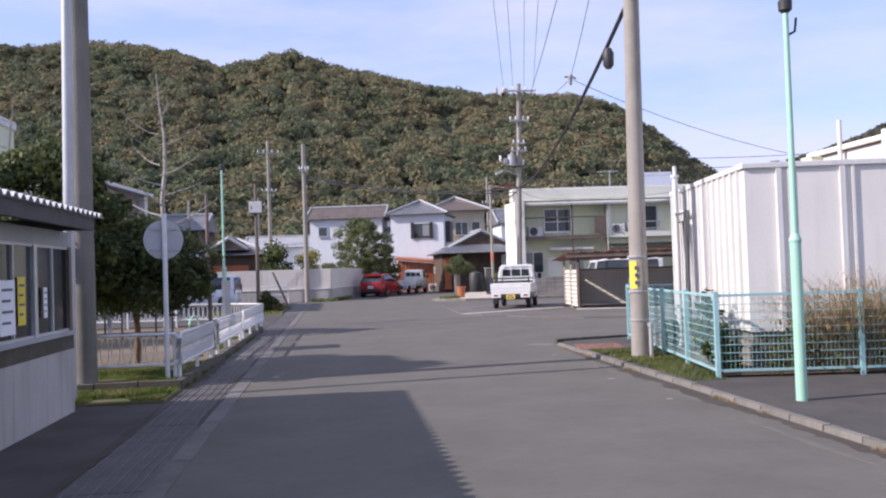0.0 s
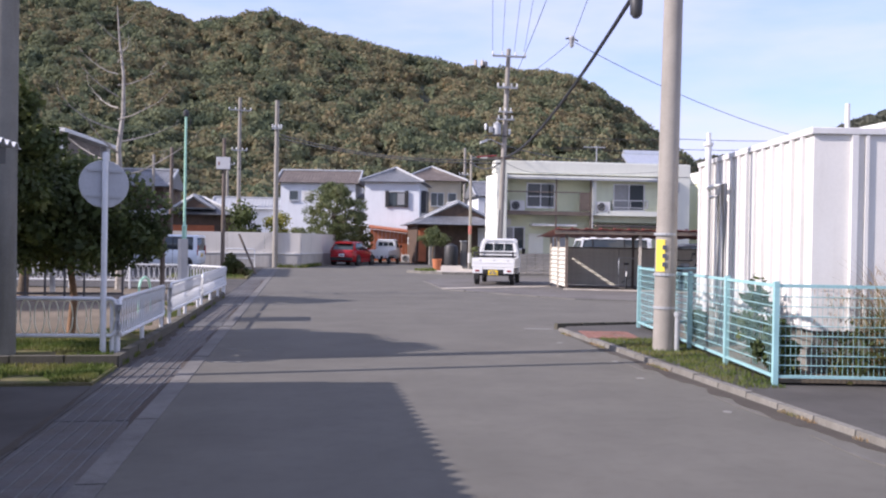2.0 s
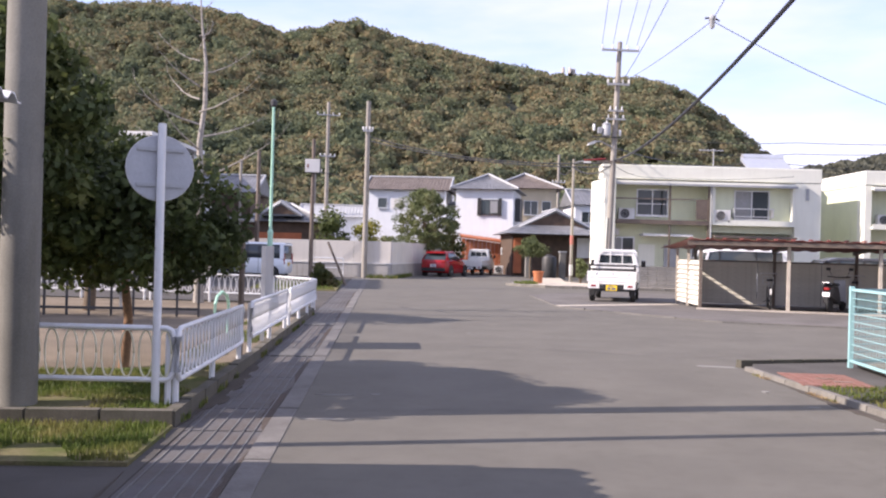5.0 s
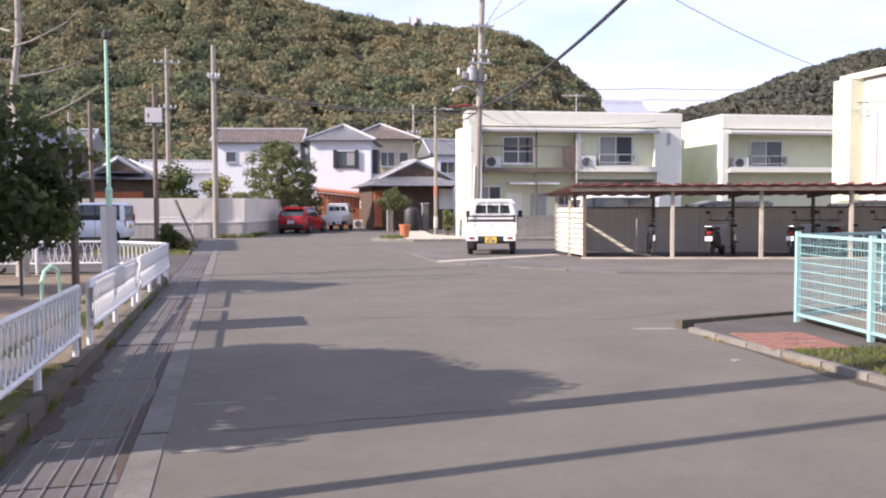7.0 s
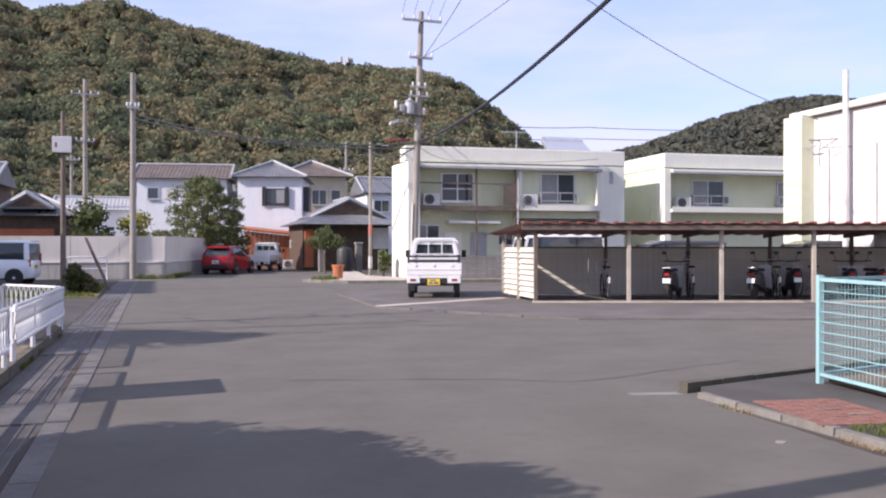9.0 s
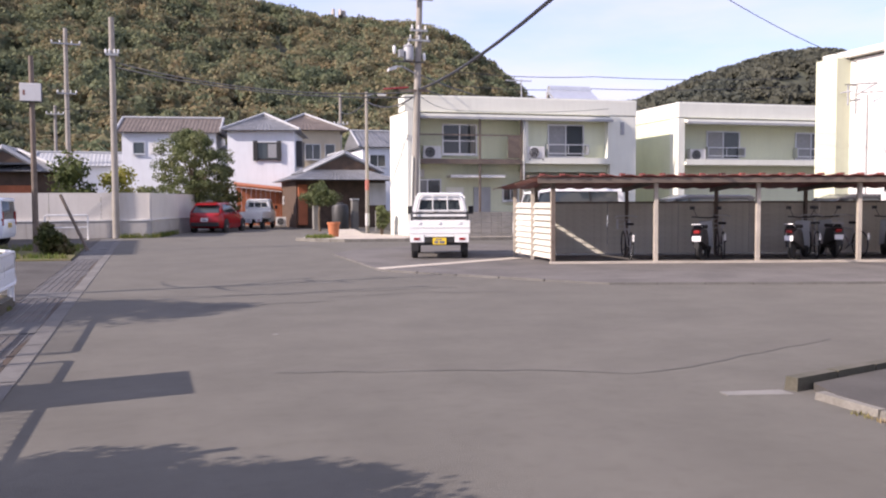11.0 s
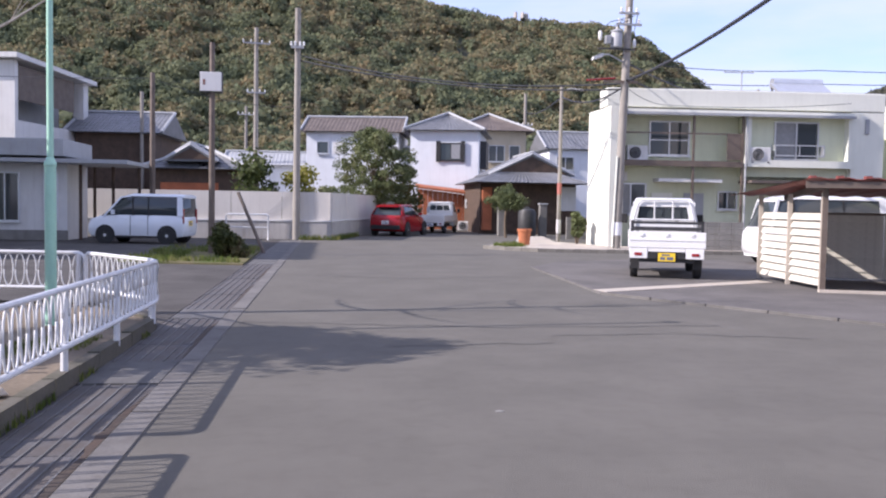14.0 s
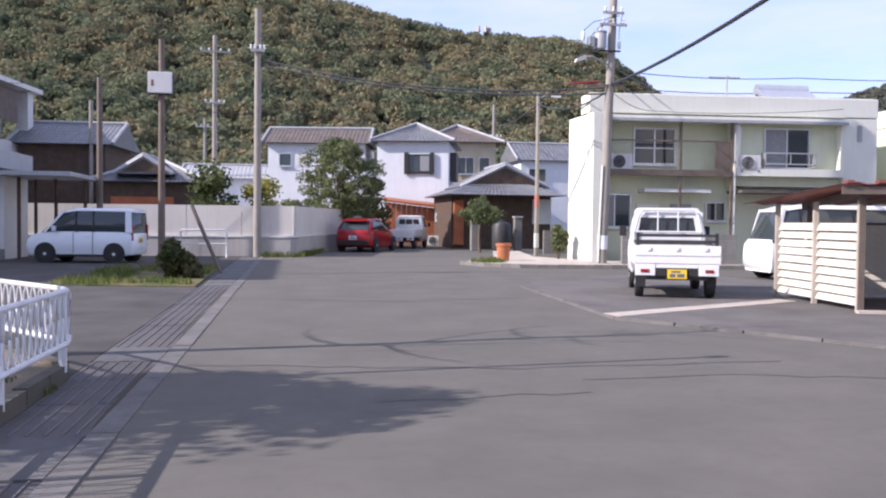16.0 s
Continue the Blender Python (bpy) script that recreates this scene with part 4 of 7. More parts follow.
def hip_roof(parent, x0, y0, x1, y1, z, h, over, material, nu=24, nv=9, ridge_cap=True):
    X0, Y0, X1, Y1 = x0 - over, y0 - over, x1 + over, y1 + over
    w, d = X1 - X0, Y1 - Y0
    if w >= d:
        r0, r1 = (X0 + d / 2, (Y0 + Y1) / 2, z + h), (X1 - d / 2, (Y0 + Y1) / 2, z + h)
    else:
        r0, r1 = ((X0 + X1) / 2, Y0 + w / 2, z + h), ((X0 + X1) / 2, Y1 - w / 2, z + h)
    m = Mesh()
    e = [(X0, Y0, z), (X1, Y0, z), (X1, Y1, z), (X0, Y1, z)]
    if w >= d:
        m.add(e + [r0, r1], [(0, 1, 5, 4), (1, 2, 5), (2, 3, 4, 5), (3, 0, 4), (3, 2, 1, 0)])
        slopes = [(e[0], e[1], r1, r0), (e[1], e[2], r1, r1), (e[3], e[0], r0, r0)]
    else:
        m.add(e + [r0, r1], [(0, 1, 4), (1, 2, 5, 4), (2, 3, 5), (3, 0, 4, 5), (3, 2, 1, 0)])
        slopes = [(e[0], e[1], r0, r0), (e[1], e[2], r1, r0), (e[3], e[0], r0, r1)]
    part("roof", m, material, parent)
    for s in slopes:
        tiles_on(parent, s, nu, nv, material)
    if ridge_cap:
        cap = Mesh()
        for p, q in ((r0, r1), (e[0], r0), (e[1], r1 if w >= d else r0)):
            cap.cyl((p[0], p[1], p[2] + 0.08), (q[0], q[1], q[2] + 0.08), 0.09, n=8)
        part("ridge", cap, M_GREYPAINT, parent)


def gable_roof(parent, x0, y0, x1, y1, z, h, over, material, along="x", nu=26, nv=8):
    X0, Y0, X1, Y1 = x0 - over, y0 - over, x1 + over, y1 + over
    m = Mesh()
    if along == "x":
        yc = (Y0 + Y1) / 2
        vs = [(X0, Y0, z), (X1, Y0, z), (X1, Y1, z), (X0, Y1, z), (X0, yc, z + h), (X1, yc, z + h)]
        m.add(vs, [(0, 1, 5, 4), (2, 3, 4, 5), (1, 2, 5), (3, 0, 4), (3, 2, 1, 0)])
        sl = [(vs[0], vs[1], vs[5], vs[4])]
        edge = [(vs[4], vs[5]), (vs[0], vs[4]), (vs[1], vs[5])]
    else:
        xc = (X0 + X1) / 2
        vs = [(X0, Y0, z), (X1, Y0, z), (X1, Y1, z), (X0, Y1, z), (xc, Y0, z + h), (xc, Y1, z + h)]
        m.add(vs, [(0, 1, 4), (1, 2, 5, 4), (2, 3, 5), (3, 0, 4, 5), (3, 2, 1, 0)])
        sl = [(vs[3], vs[0], vs[4], vs[5]), (vs[1], vs[2], vs[5], vs[4])]
        edge = [(vs[4], vs[5]), (vs[0], vs[4]), (vs[1], vs[4])]
    part("roof", m, material, parent)
    for s in sl:
        tiles_on(parent, s, nu, nv, material)
    cap = Mesh()
    for p, q in edge:
        cap.cyl((p[0], p[1], p[2] + 0.07), (q[0], q[1], q[2] + 0.07), 0.08, n=8)
    part("ridge", cap, M_GREYPAINT, parent)
    if along == "y":
        part("gable_infill", Mesh().add([(X0 + 0.35, Y0 - 0.03, z + 0.1), (X1 - 0.35, Y0 - 0.03, z + 0.1), (xc, Y0 - 0.03, z + h - 0.18), (X0 + 0.35, Y0 - 0.002, z + 0.1), (X1 - 0.35, Y0 - 0.002, z + 0.1), (xc, Y0 - 0.002, z + h - 0.18)],
                                        [(0, 1, 2), (5, 4, 3), (0, 3, 4, 1), (1, 4, 5, 2), (2, 5, 3, 0)]), M_WOOD, parent, "dark timber gable")
        for p in (vs[0], vs[1]):
            part("bargeboard", Mesh().path([(p[0], Y0 - 0.06, z + 0.02), (xc, Y0 - 0.06, z + h - 0.02)], 0.08, 4), M_GREYPAINT, parent)


hb = thing("house", "white-blue two-storey house with a grey tiled hip roof", "house", (5.3, 70.4, 0), -14)
part("wall", Mesh().box(0, 0, 0, 4.3, 6.5, 6.15), M_HOUSEWHITE, hb)
for i in range(14):
    part("siding_seam", Mesh().box(0.15 + i * 0.31, -0.006, 0.3, 0.165 + i * 0.31, -0.001, 6.1), M_HOUSEWHITE, hb)
hip_roof(hb, 0, 0, 4.3, 6.5, 6.15, 1.25, 0.4, M_TILE, 18, 8)
window(hb, 1.85, 4.3, 1.45, 1.1, -0.005, 2, M_BLACK, curtain=0)
part("shutter", Mesh().box(1.65, -0.16, 4.2, 1.93, -0.061, 5.5), M_BLACK, hb)
part("shutter", Mesh().box(3.2, -0.16, 4.2, 3.45, -0.061, 5.5), M_BLACK, hb)
part("curtain_panel", Mesh().box(2.6, -0.08, 4.4, 3.15, -0.062, 5.3), M_CURTAIN, hb)
part("side_bay", Mesh().box(4.301, 1.2, 3.9, 4.7, 3.4, 5.6), M_DARK, hb, "dark shuttered bay window")
wh = thing("house", "white plastered house with a long brown tiled roof", "house", (-1.2, 72.2, 0), -10)
part("wall", Mesh().box(0, 0, 0, 5.9, 6.6, 6.05), M_HOUSEWHITE, wh)
gable_roof(wh, 0, 0, 5.9, 4.4, 6.05, 1.1, 0.33, M_TILEBROWN, "x", 26, 7)
window(wh, 0.67, 4.65, 0.78, 0.8, -0.005, 1)
part("panel", Mesh().box(1.72, -0.03, 4.65, 2.55, -0.001, 5.4), M_WHITE, wh)
lean = thing("house", "pale blue lean-to house between two roofs", "house", (4.6, 72.5, 0), 0)
part("wall", Mesh().box(0, 0, 0, 1.2, 4, 4.9), M_HOUSEWHITE, lean)
part("roof", Mesh().hexa([(-0.2, -0.3, 4.9), (1.3, -0.3, 4.9), (1.3, 4, 5.5), (-0.2, 4, 5.5), (-0.2, -0.3, 5.0), (1.3, -0.3, 5.0), (1.3, 4, 5.6), (-0.2, 4, 5.6)]), M_TILE, lean)
be = thing("house", "beige two-storey house with wide brown eaves", "house", (9.4, 78.0, 0), -4)
part("wall", Mesh().box(0, 0, 0, 4.9, 7, 6.9), M_BEIGE, be)
hip_roof(be, 0, 0, 4.9, 7, 6.9, 1.4, 0.55, M_TILEBROWN, 18, 8)
window(be, 2.2, 4.7, 1.2, 1.2, -0.005, 2)
window(be, 3.7, 4.7, 0.8, 1.2, -0.005, 1)
gh = thing("gatehouse", "old wooden house with a grey tiled irimoya gable roof", "house", (8.4, 61.0, 0), 0)
# dark wall stands in for the shade inside the open front
part("wall", Mesh().box(0, 1.2, 0, 5.3, 7, 2.75), M_WOOD, gh, "dark timber wall in place of the shaded open front")
part("white_panel", Mesh().box(4.3, 1.1, 1.3, 5.3, 1.199, 2.6), M_WHITE, gh)
part("board_wall", Mesh().box(0.1, 0.9, 0.2, 0.6, 1.199, 2.5), M_ORANGE, gh, "reddish board wall")
hip_roof(gh, 0, 0.4, 5.3, 7, 2.75, 1.2, 0.5, M_TILE, 28, 8, False)
gable_roof(gh, 0.9, 1.9, 4.9, 6, 3.2, 1.2, 0.4, M_TILE, "y", 18, 7)
hr = thing("house", "grey house with a dark tiled roof behind the flats", "house", (14.9, 73.0, 0), 0)
part("wall", Mesh().box(0, 0, 0, 5, 6, 5.4), M_HOUSEWHITE, hr)
gable_roof(hr, 0, 0, 5, 5, 5.4, 1.3, 0.3, M_TILE, "x", 20, 7)
window(hr, 0.5, 4.0, 1.2, 0.9, -0.005, 2)
sh = thing("shed", "low shed of orange boards with a flat roof", "shed", (5.6, 68.0, 0), -3)
part("roof", Mesh().hexa([(-0.1, -0.3, 2.5), (3.7, -0.3, 2.1), (3.7, 1.6, 2.3), (-0.1, 1.6, 2.7), (-0.1, -0.3, 2.62), (3.7, -0.3, 2.22), (3.7, 1.6, 2.42), (-0.1, 1.6, 2.82)]), M_ORANGE, sh)
for i in range(12):
    part("board", Mesh().box(i * 0.3, 0, 0.05, i * 0.3 + 0.285, 0.06, 2.45 - i * 0.033), M_ORANGE, sh)
part("side", Mesh().box(3.55, 0.06, 0, 3.6, 1.6, 2.1), M_WOOD, sh)
lt = thing("house", "old timber house with a grey tiled roof beyond the wall", "house", (-8.0, 58.5, 0), -3)
part("wall", Mesh().box(0, 0, 0, 4.2, 5, 3.0), M_WOOD, lt)
part("board_band", Mesh().box(0.4, -0.06, 1.9, 3.1, -0.001, 2.35), M_ORANGE, lt)
hip_roof(lt, 0, 0, 4.2, 5, 3.0, 1.1, 0.45, M_TILE, 26, 8)
gable_roof(lt, 0.9, -0.2, 2.9, 3, 3.35, 0.8, 0.25, M_TILE, "y", 12, 5)
lt2 = thing("house", "tall dark timber house with grey roof tiles", "house", (-12.6, 62.5, 0), -3)
part("wall", Mesh().box(0, 0, 0, 4.0, 6, 4.9), M_WOOD, lt2)
gable_roof(lt2, 0, 0, 4.0, 5, 4.9, 1.25, 0.45, M_TILE, "x", 24, 7)
lt3 = thing("house", "long low house with a pale roof behind the trees", "house", (-6.5, 76.0, 0), 0)
part("wall", Mesh().box(0, 0, 0, 7, 5, 4.0), M_HOUSEWHITE, lt3)
gable_roof(lt3, 0, 0, 7, 5, 4.0, 1.0, 0.4, M_GREYPAINT, "x", 30, 6)

# ---- garden wall with panel fence ----
gw = thing("wall_garden", "grey panel fence on a low concrete wall", "wall", (0, 0, 0), 0, "", "structure")
WALL = [(-22.0, 53.2), (0.5, 51.5), (1.2, 55.0), (5.2, 67.5)]
for (xa, ya), (xb, yb) in zip(WALL, WALL[1:]):
    L_ = math.hypot(xb - xa, yb - ya)
    R_ = Matrix.Translation((xa, ya, 0)) @ Matrix.Rotation(math.atan2(yb - ya, xb - xa), 4, "Z")
    part("base_wall", Mesh().box(0, 0, -0.05, L_, 0.2, 0.72).moved(R_), M_WALL_CONC, gw)
    part("coping", Mesh().box(0, -0.03, 0.721, L_, 0.23, 0.78).moved(R_), M_WHITE, gw)
    n = max(1, round(L_ / 2.0))
    for i in range(n):
        part("fence_panel", Mesh().box(L_ * i / n + 0.01, 0.06, 0.781, L_ * (i + 1) / n - 0.01, 0.12, 1.92).moved(R_), M_PANEL, gw)


# ---- fences ----
def mesh_fence(a, b, h, first=True):
    """One bay of welded wire fence from a to b, with its post at b (and at a for the first)."""
    d = Vector(b) - Vector(a)
    ln = d.length
    t = thing("wire_fence_bay", "turquoise welded wire mesh fence bay with steel posts", "fence", (*a, 0.1), math.degrees(math.atan2(d.y, d.x)), "fence round the service building")
    for x in ([0] if first else []) + [ln]:
        part("post", Mesh().box(x - 0.028, -0.028, -0.05, x + 0.028, 0.028, h + 0.03), M_TURQ, t)
    part("top_rail", Mesh().box(0.029, -0.018, h - 0.035, ln - 0.029, 0.018, h), M_TURQ, t)
    part("bottom_rail", Mesh().box(0.029, -0.018, 0.04, ln - 0.029, 0.018, 0.07), M_TURQ, t)
    n = 9
    for i in range(1, n):
        z = 0.07 + (h - 0.1) * i / n
        part("wire", Mesh().cyl((0.03, 0, z), (ln - 0.03, 0, z), 0.0058, n=5, caps=False), M_TURQ, t)
    v = Mesh()
    k = int(ln / 0.055)
    for i in range(1, k):
        v.cyl((ln * i / k, 0.008, 0.05), (ln * i / k, 0.008, h - 0.02), 0.002, n=4, caps=False)
    part("wire_mesh", v, M_TURQ, t)["kind"] = "stuff"
    return t


CORNER, FAR = Vector((5.56, 11.0)), Vector((6.55, 17.3))
FR = [tuple(FAR.lerp(CORNER, i / 4)) for i in range(5)] + [(5.56 + 1.83 * i, 11.0 - 0.306 * i) for i in range(1, 5)]
for i, (a, b) in enumerate(zip(FR, FR[1:])):
    mesh_fence(a, b, 1.05, i == 0)
for i in range(2):
    mesh_fence((6.55 + 1.6 * i, 17.3 + 0.4 * i), (8.15 + 1.6 * i, 17.7 + 0.4 * i), 1.05, False)


def guard_fence(a, b, label, group, posts=4, hoops=None):
    """A white tubular guard fence panel with oval hoops between two rails."""
    d = Vector(b) - Vector(a)
    ln = d.length
    t = thing("guard_fence", label, "fence", (*a, 0.13), math.degrees(math.atan2(d.y, d.x)), group)
    zt, zb = 0.65, 0.2
    r = 0.024
    hoop = [(0.06, 0, zb), (0.02, 0, zb + 0.02), (0.0, 0, zb + 0.07), (0, 0, zt - 0.07), (0.02, 0, zt - 0.02), (0.06, 0, zt), (ln - 0.06, 0, zt), (ln - 0.02, 0, zt - 0.02),
            (ln, 0, zt - 0.07), (ln, 0, zb + 0.07), (ln - 0.02, 0, zb + 0.02), (ln - 0.06, 0, zb), (0.06, 0, zb)]
    part("frame", Mesh().path(hoop, r, 8), M_FENCEWHITE, t, smooth=True)
    for i in range(posts):
        x = 0.05 + (ln - 0.1) * i / (posts - 1)
        part("post", Mesh().cyl((x, 0.03, -0.05), (x, 0.03, zt - 0.01), 0.03, n=8), M_FENCEWHITE, t, smooth=True)
    n = max(3, int(ln / 0.145))
    s = ln / n
    ov = Mesh()
    w, zc, hz = 0.06, (zb + zt) / 2, (zt - zb) / 2 - 0.02
    ov.path([(w * math.cos(k * math.pi / 9), 0, zc + hz * math.sin(k * math.pi / 9)) for k in range(19)], 0.0085, 5)
    me = ov.data("oval_hoop", hoops or M_FENCEWHITE, True)
    for i in range(n):
        o = new("oval_hoop", me)
        o.parent = t
        o.location = (s * (i + 0.5), 0, 0)
    return t


FL = "white steel guard fence with oval hoops along the raised bed"
for a, b, n in (((-1.67, 13.42), (-1.615, 16.5), 3), ((-1.605, 17.15), (-1.54, 20.7), 3), ((-1.535, 21.15), (-1.455, 25.87), 4), ((-3.0, 13.46), (-1.71, 13.42), 2),
                ((-1.48, 25.93), (-2.6, 27.3), 2), ((-2.65, 27.34), (-5.7, 27.7), 3), ((-5.75, 27.7), (-9.0, 28.0), 3)):
    guard_fence(a, b, FL, "white guard fence", n, M_HOOP if a[0] < -2.6 and a[1] < 14 else None)


# ---- poles ----
def utility_pole(at, h, r0, r1, label, arms=(), rz=0.0, material=None, lean=0.0):
    t = thing("utility_pole", label, "utility pole", at, rz)
    part("shaft", Mesh().cyl((0, 0, -0.1), (lean, 0, h), r0, r1, 16), material or M_POLE, t, smooth=True)
    for z, w in arms:
        k = lean * z / h
        part("crossarm", Mesh().box(k - w / 2, -0.05 - r0, z, k + w / 2, 0.05 - r0, z + 0.09), M_GREYPAINT, t)
        for s in (-0.48, -0.2, 0.2, 0.48):
            part("insulator", Mesh().lathe([(0.03, z + 0.09), (0.06, z + 0.13), (0.035, z + 0.18), (0.055, z + 0.22), (0.02, z + 0.27)], 8, (k + s * w, -r0)), M_PORCELAIN, t, smooth=True)
    return t


pr = utility_pole((5.6, 14.02, 0.05), 11, 0.15, 0.11, "round concrete utility pole with a yellow sign band", lean=0.12)
part("sign_band", Mesh().cyl((0.015, 0, 1.12), (0.02, 0, 1.6), 0.152, n=16, caps=False), M_POLE, pr)
part("yellow_sign", Mesh().prism([(0.018 + 0.158 * math.cos(a), 0.158 * math.sin(a)) for a in [math.pi + 0.15 + i * 0.18 for i in range(6)]] +
                                 [(0.018 + 0.152 * math.cos(a), 0.152 * math.sin(a)) for a in [math.pi + 0.15 + i * 0.18 for i in range(5, -1, -1)]], 1.13, 1.58), M_YPAPER, pr, "yellow warning plate with black marks")
for k, z in enumerate((1.2, 1.32, 1.44)):
    part("mark", Mesh().box(-0.1, -0.152 - 0.0, z, -0.04, -0.14, z + 0.06), M_INK, pr)
for z in (0.6, 1.07, 1.64):
    part("band", Mesh().cyl((0, 0, z), (0, 0, z + 0.035), 0.156, n=16), M_GREYPAINT, pr)
gd = thing("ground_post", "short rusty steel post beside the utility pole", "post", (5.72, 13.83, 0.055))
part("post", Mesh().cyl((0, 0, 0), (0, 0, 0.52), 0.035, n=10), M_GREYPAINT, gd, smooth=True)
part("cap", Mesh().cyl((0, 0, 0.5), (0, 0, 0.56), 0.05, n=10), M_GREYPAINT, gd)

pl = utility_pole((-3.0, 13.35, 0.08), 12, 0.165, 0.125, "thick dark streaked concrete utility pole behind the hut", material=M_POLEDARK)
pl2 = utility_pole((-2.86, 12.12, 0.02), 9.5, 0.075, 0.06, "slim pale steel pole beside the utility pole", material=M_STEELPOLE, lean=0.1)
main = utility_pole((10.2, 44.75, 0.05), 11.2, 0.16, 0.11, "concrete utility pole with transformer and crossarms", ((10.75, 1.7), (9.2, 1.0)), 0, None, 0.35)
part("transformer", Mesh().lathe([(0.16, 6.86), (0.2, 6.9), (0.2, 7.36), (0.17, 7.4)], 14, (-0.2, -0.12)), M_GREYPAINT, main, smooth=True)
part("transformer_lid", Mesh().lathe([(0.21, 7.4), (0.21, 7.43), (0.08, 7.5)], 14, (-0.2, -0.12)), M_GREYPAINT, main, smooth=True)
part("switch_box", Mesh().box(-0.62, -0.28, 6.98, -0.42, -0.06, 7.26), M_GREYPAINT, main, "grey switch box", bevel=0.02)
part("fuse", Mesh().lathe([(0.04, 7.1), (0.065, 7.14), (0.065, 7.36), (0.03, 7.42)], 8, (-0.78, -0.15)), M_PORCELAIN, main, smooth=True)
part("fuse", Mesh().lathe([(0.04, 6.9), (0.06, 6.94), (0.06, 7.12), (0.03, 7.18)], 8, (0.42, -0.15)), M_PORCELAIN, main, smooth=True)
for z, w in ((7.62, 0.9), (8.0, 0.7)):
    part("crossarm", Mesh().box(0.2 - w / 2, -0.22, z, 0.2 + w / 2, -0.15, z + 0.07), M_GREYPAINT, main)
    for k in (-0.38, 0.0, 0.38):
        part("insulator", Mesh().lathe([(0.03, z + 0.07), (0.055, z + 0.1), (0.03, z + 0.15), (0.05, z + 0.19), (0.02, z + 0.23)], 8, (0.2 + k * w, -0.185)), M_PORCELAIN, main, smooth=True)
for k, (x, z) in enumerate(((-0.2, 7.5), (-0.52, 7.26), (-0.78, 7.42), (0.42, 7.18))):
    part("jumper_wire", Mesh().path([(x, -0.12, z), (x * 0.7 + 0.1, -0.2, z + 0.3), (0.15 + 0.12 * k, -0.2, 7.75 + 0.1 * k)], 0.012, 5), M_CABLE, main)
part("bracket", Mesh().box(-0.85, -0.2, 6.8, 0.45, -0.14, 6.85), M_DARK, main)
part("lamp_arm", Mesh().path([(0.2, -0.05, 6.35), (-0.5, -0.25, 6.62), (-0.75, -0.35, 6.58)], 0.03), M_GREYPAINT, main)
part("lamp_head", Mesh().hexa([(-1.12, -0.5, 6.38), (-0.76, -0.44, 6.5), (-0.76, -0.26, 6.5), (-1.12, -0.3, 6.38), (-1.08, -0.5, 6.5), (-0.74, -0.44, 6.64), (-0.74, -0.26, 6.64), (-1.08, -0.3, 6.5)]), M_WHITE, main)
part("bushing", Mesh().cyl((-0.2, -0.1, 7.48), (-0.16, -0.1, 7.6), 0.04, n=8), M_PORCELAIN, main)
part("cable_arm", Mesh().box(-0.6, -0.12, 5.7, 0.6, -0.05, 5.78), M_RUST, main)
part("red_cover", Mesh().path([(-1.2, -0.1, 5.75), (-0.2, -0.1, 5.85)], 0.035), M_REDLENS, main, "red insulating cable cover")
part("cable_guard", Mesh().cyl((-0.16, -0.12, 0.1), (-0.06, -0.12, 3.2), 0.03, n=8), M_CREAM, main)
part("notice_band", Mesh().cyl((0.02, 0, 0.5), (0.03, 0, 0.95), 0.165, n=16, caps=False), M_PAPER, main)
slim = utility_pole((10.35, 53.0, 0.05), 6.7, 0.095, 0.07, "slim concrete pole with a red and white guard")
part("lamp_arm", Mesh().path([(0, 0, 6.5), (0.45, -0.05, 6.62), (0.62, -0.05, 6.6)], 0.025), M_GREYPAINT, slim)
part("lamp_head", Mesh().box(0.55, -0.12, 6.52, 0.95, 0.03, 6.6), M_WHITE, slim, bevel=0.02)
part("red_guard", Mesh().cyl((0, 0, 2.0), (0, 0, 2.5), 0.1, n=12), M_GUARDRED, slim)
part("white_guard", Mesh().cyl((0, 0, 0.3), (0, 0, 0.9), 0.105, n=12), M_WHITE, slim)
utility_pole((-0.94, 51.2, 0), 9.2, 0.15, 0.11, "tall pale concrete utility pole at the wall corner", ((7.6, 0.5),))
utility_pole((-4.7, 76, 0), 13.2, 0.18, 0.13, "distant utility pole with two crossarms", ((12.1, 1.8), (8.8, 1.2)), 8)
utility_pole((-6.45, 50.8, 0), 6.4, 0.12, 0.09, "old dark wooden pole by the garden wall", material=M_BRONZE)
utility_pole((16.5, 88, 0), 11.0, 0.16, 0.12, "distant utility pole with a transformer", ((8.3, 1.2),))
utility_pole((-7.2, 95, 0), 10.0, 0.16, 0.12, "far utility pole below the hill", ((9.2, 1.4),))
utility_pole((2.2, 100, 0), 9.5, 0.14, 0.12, "far bare pole below the hill")
utility_pole((28.0, 70, 0), 9.4, 0.14, 0.12, "distant pole behind the flats", ((8.6, 1.2),))
utility_pole((-9.2, 62, 0), 7.0, 0.1, 0.09, "grey pole between the old houses")
bp = thing("sign_pole", "dark pole carrying a square white sign box", "sign", (-2.82, 40.5, 0.02))
part("shaft", Mesh().cyl((0, 0, 0), (0, 0, 5.8), 0.09, 0.07, 12), M_BRONZE, bp, smooth=True)
part("sign_box", Mesh().box(-0.3, -0.2, 4.46, 0.27, -0.09, 4.98), M_WHITE, bp, "white square sign face", bevel=0.012)
part("sign_frame", Mesh().box(-0.32, -0.088, 4.44, 0.29, 0.02, 5.0), M_DARK, bp)
part("stencil", Mesh().box(-0.22, -0.203, 4.63, -0.16, -0.2005, 4.78), M_BRICK, bp)
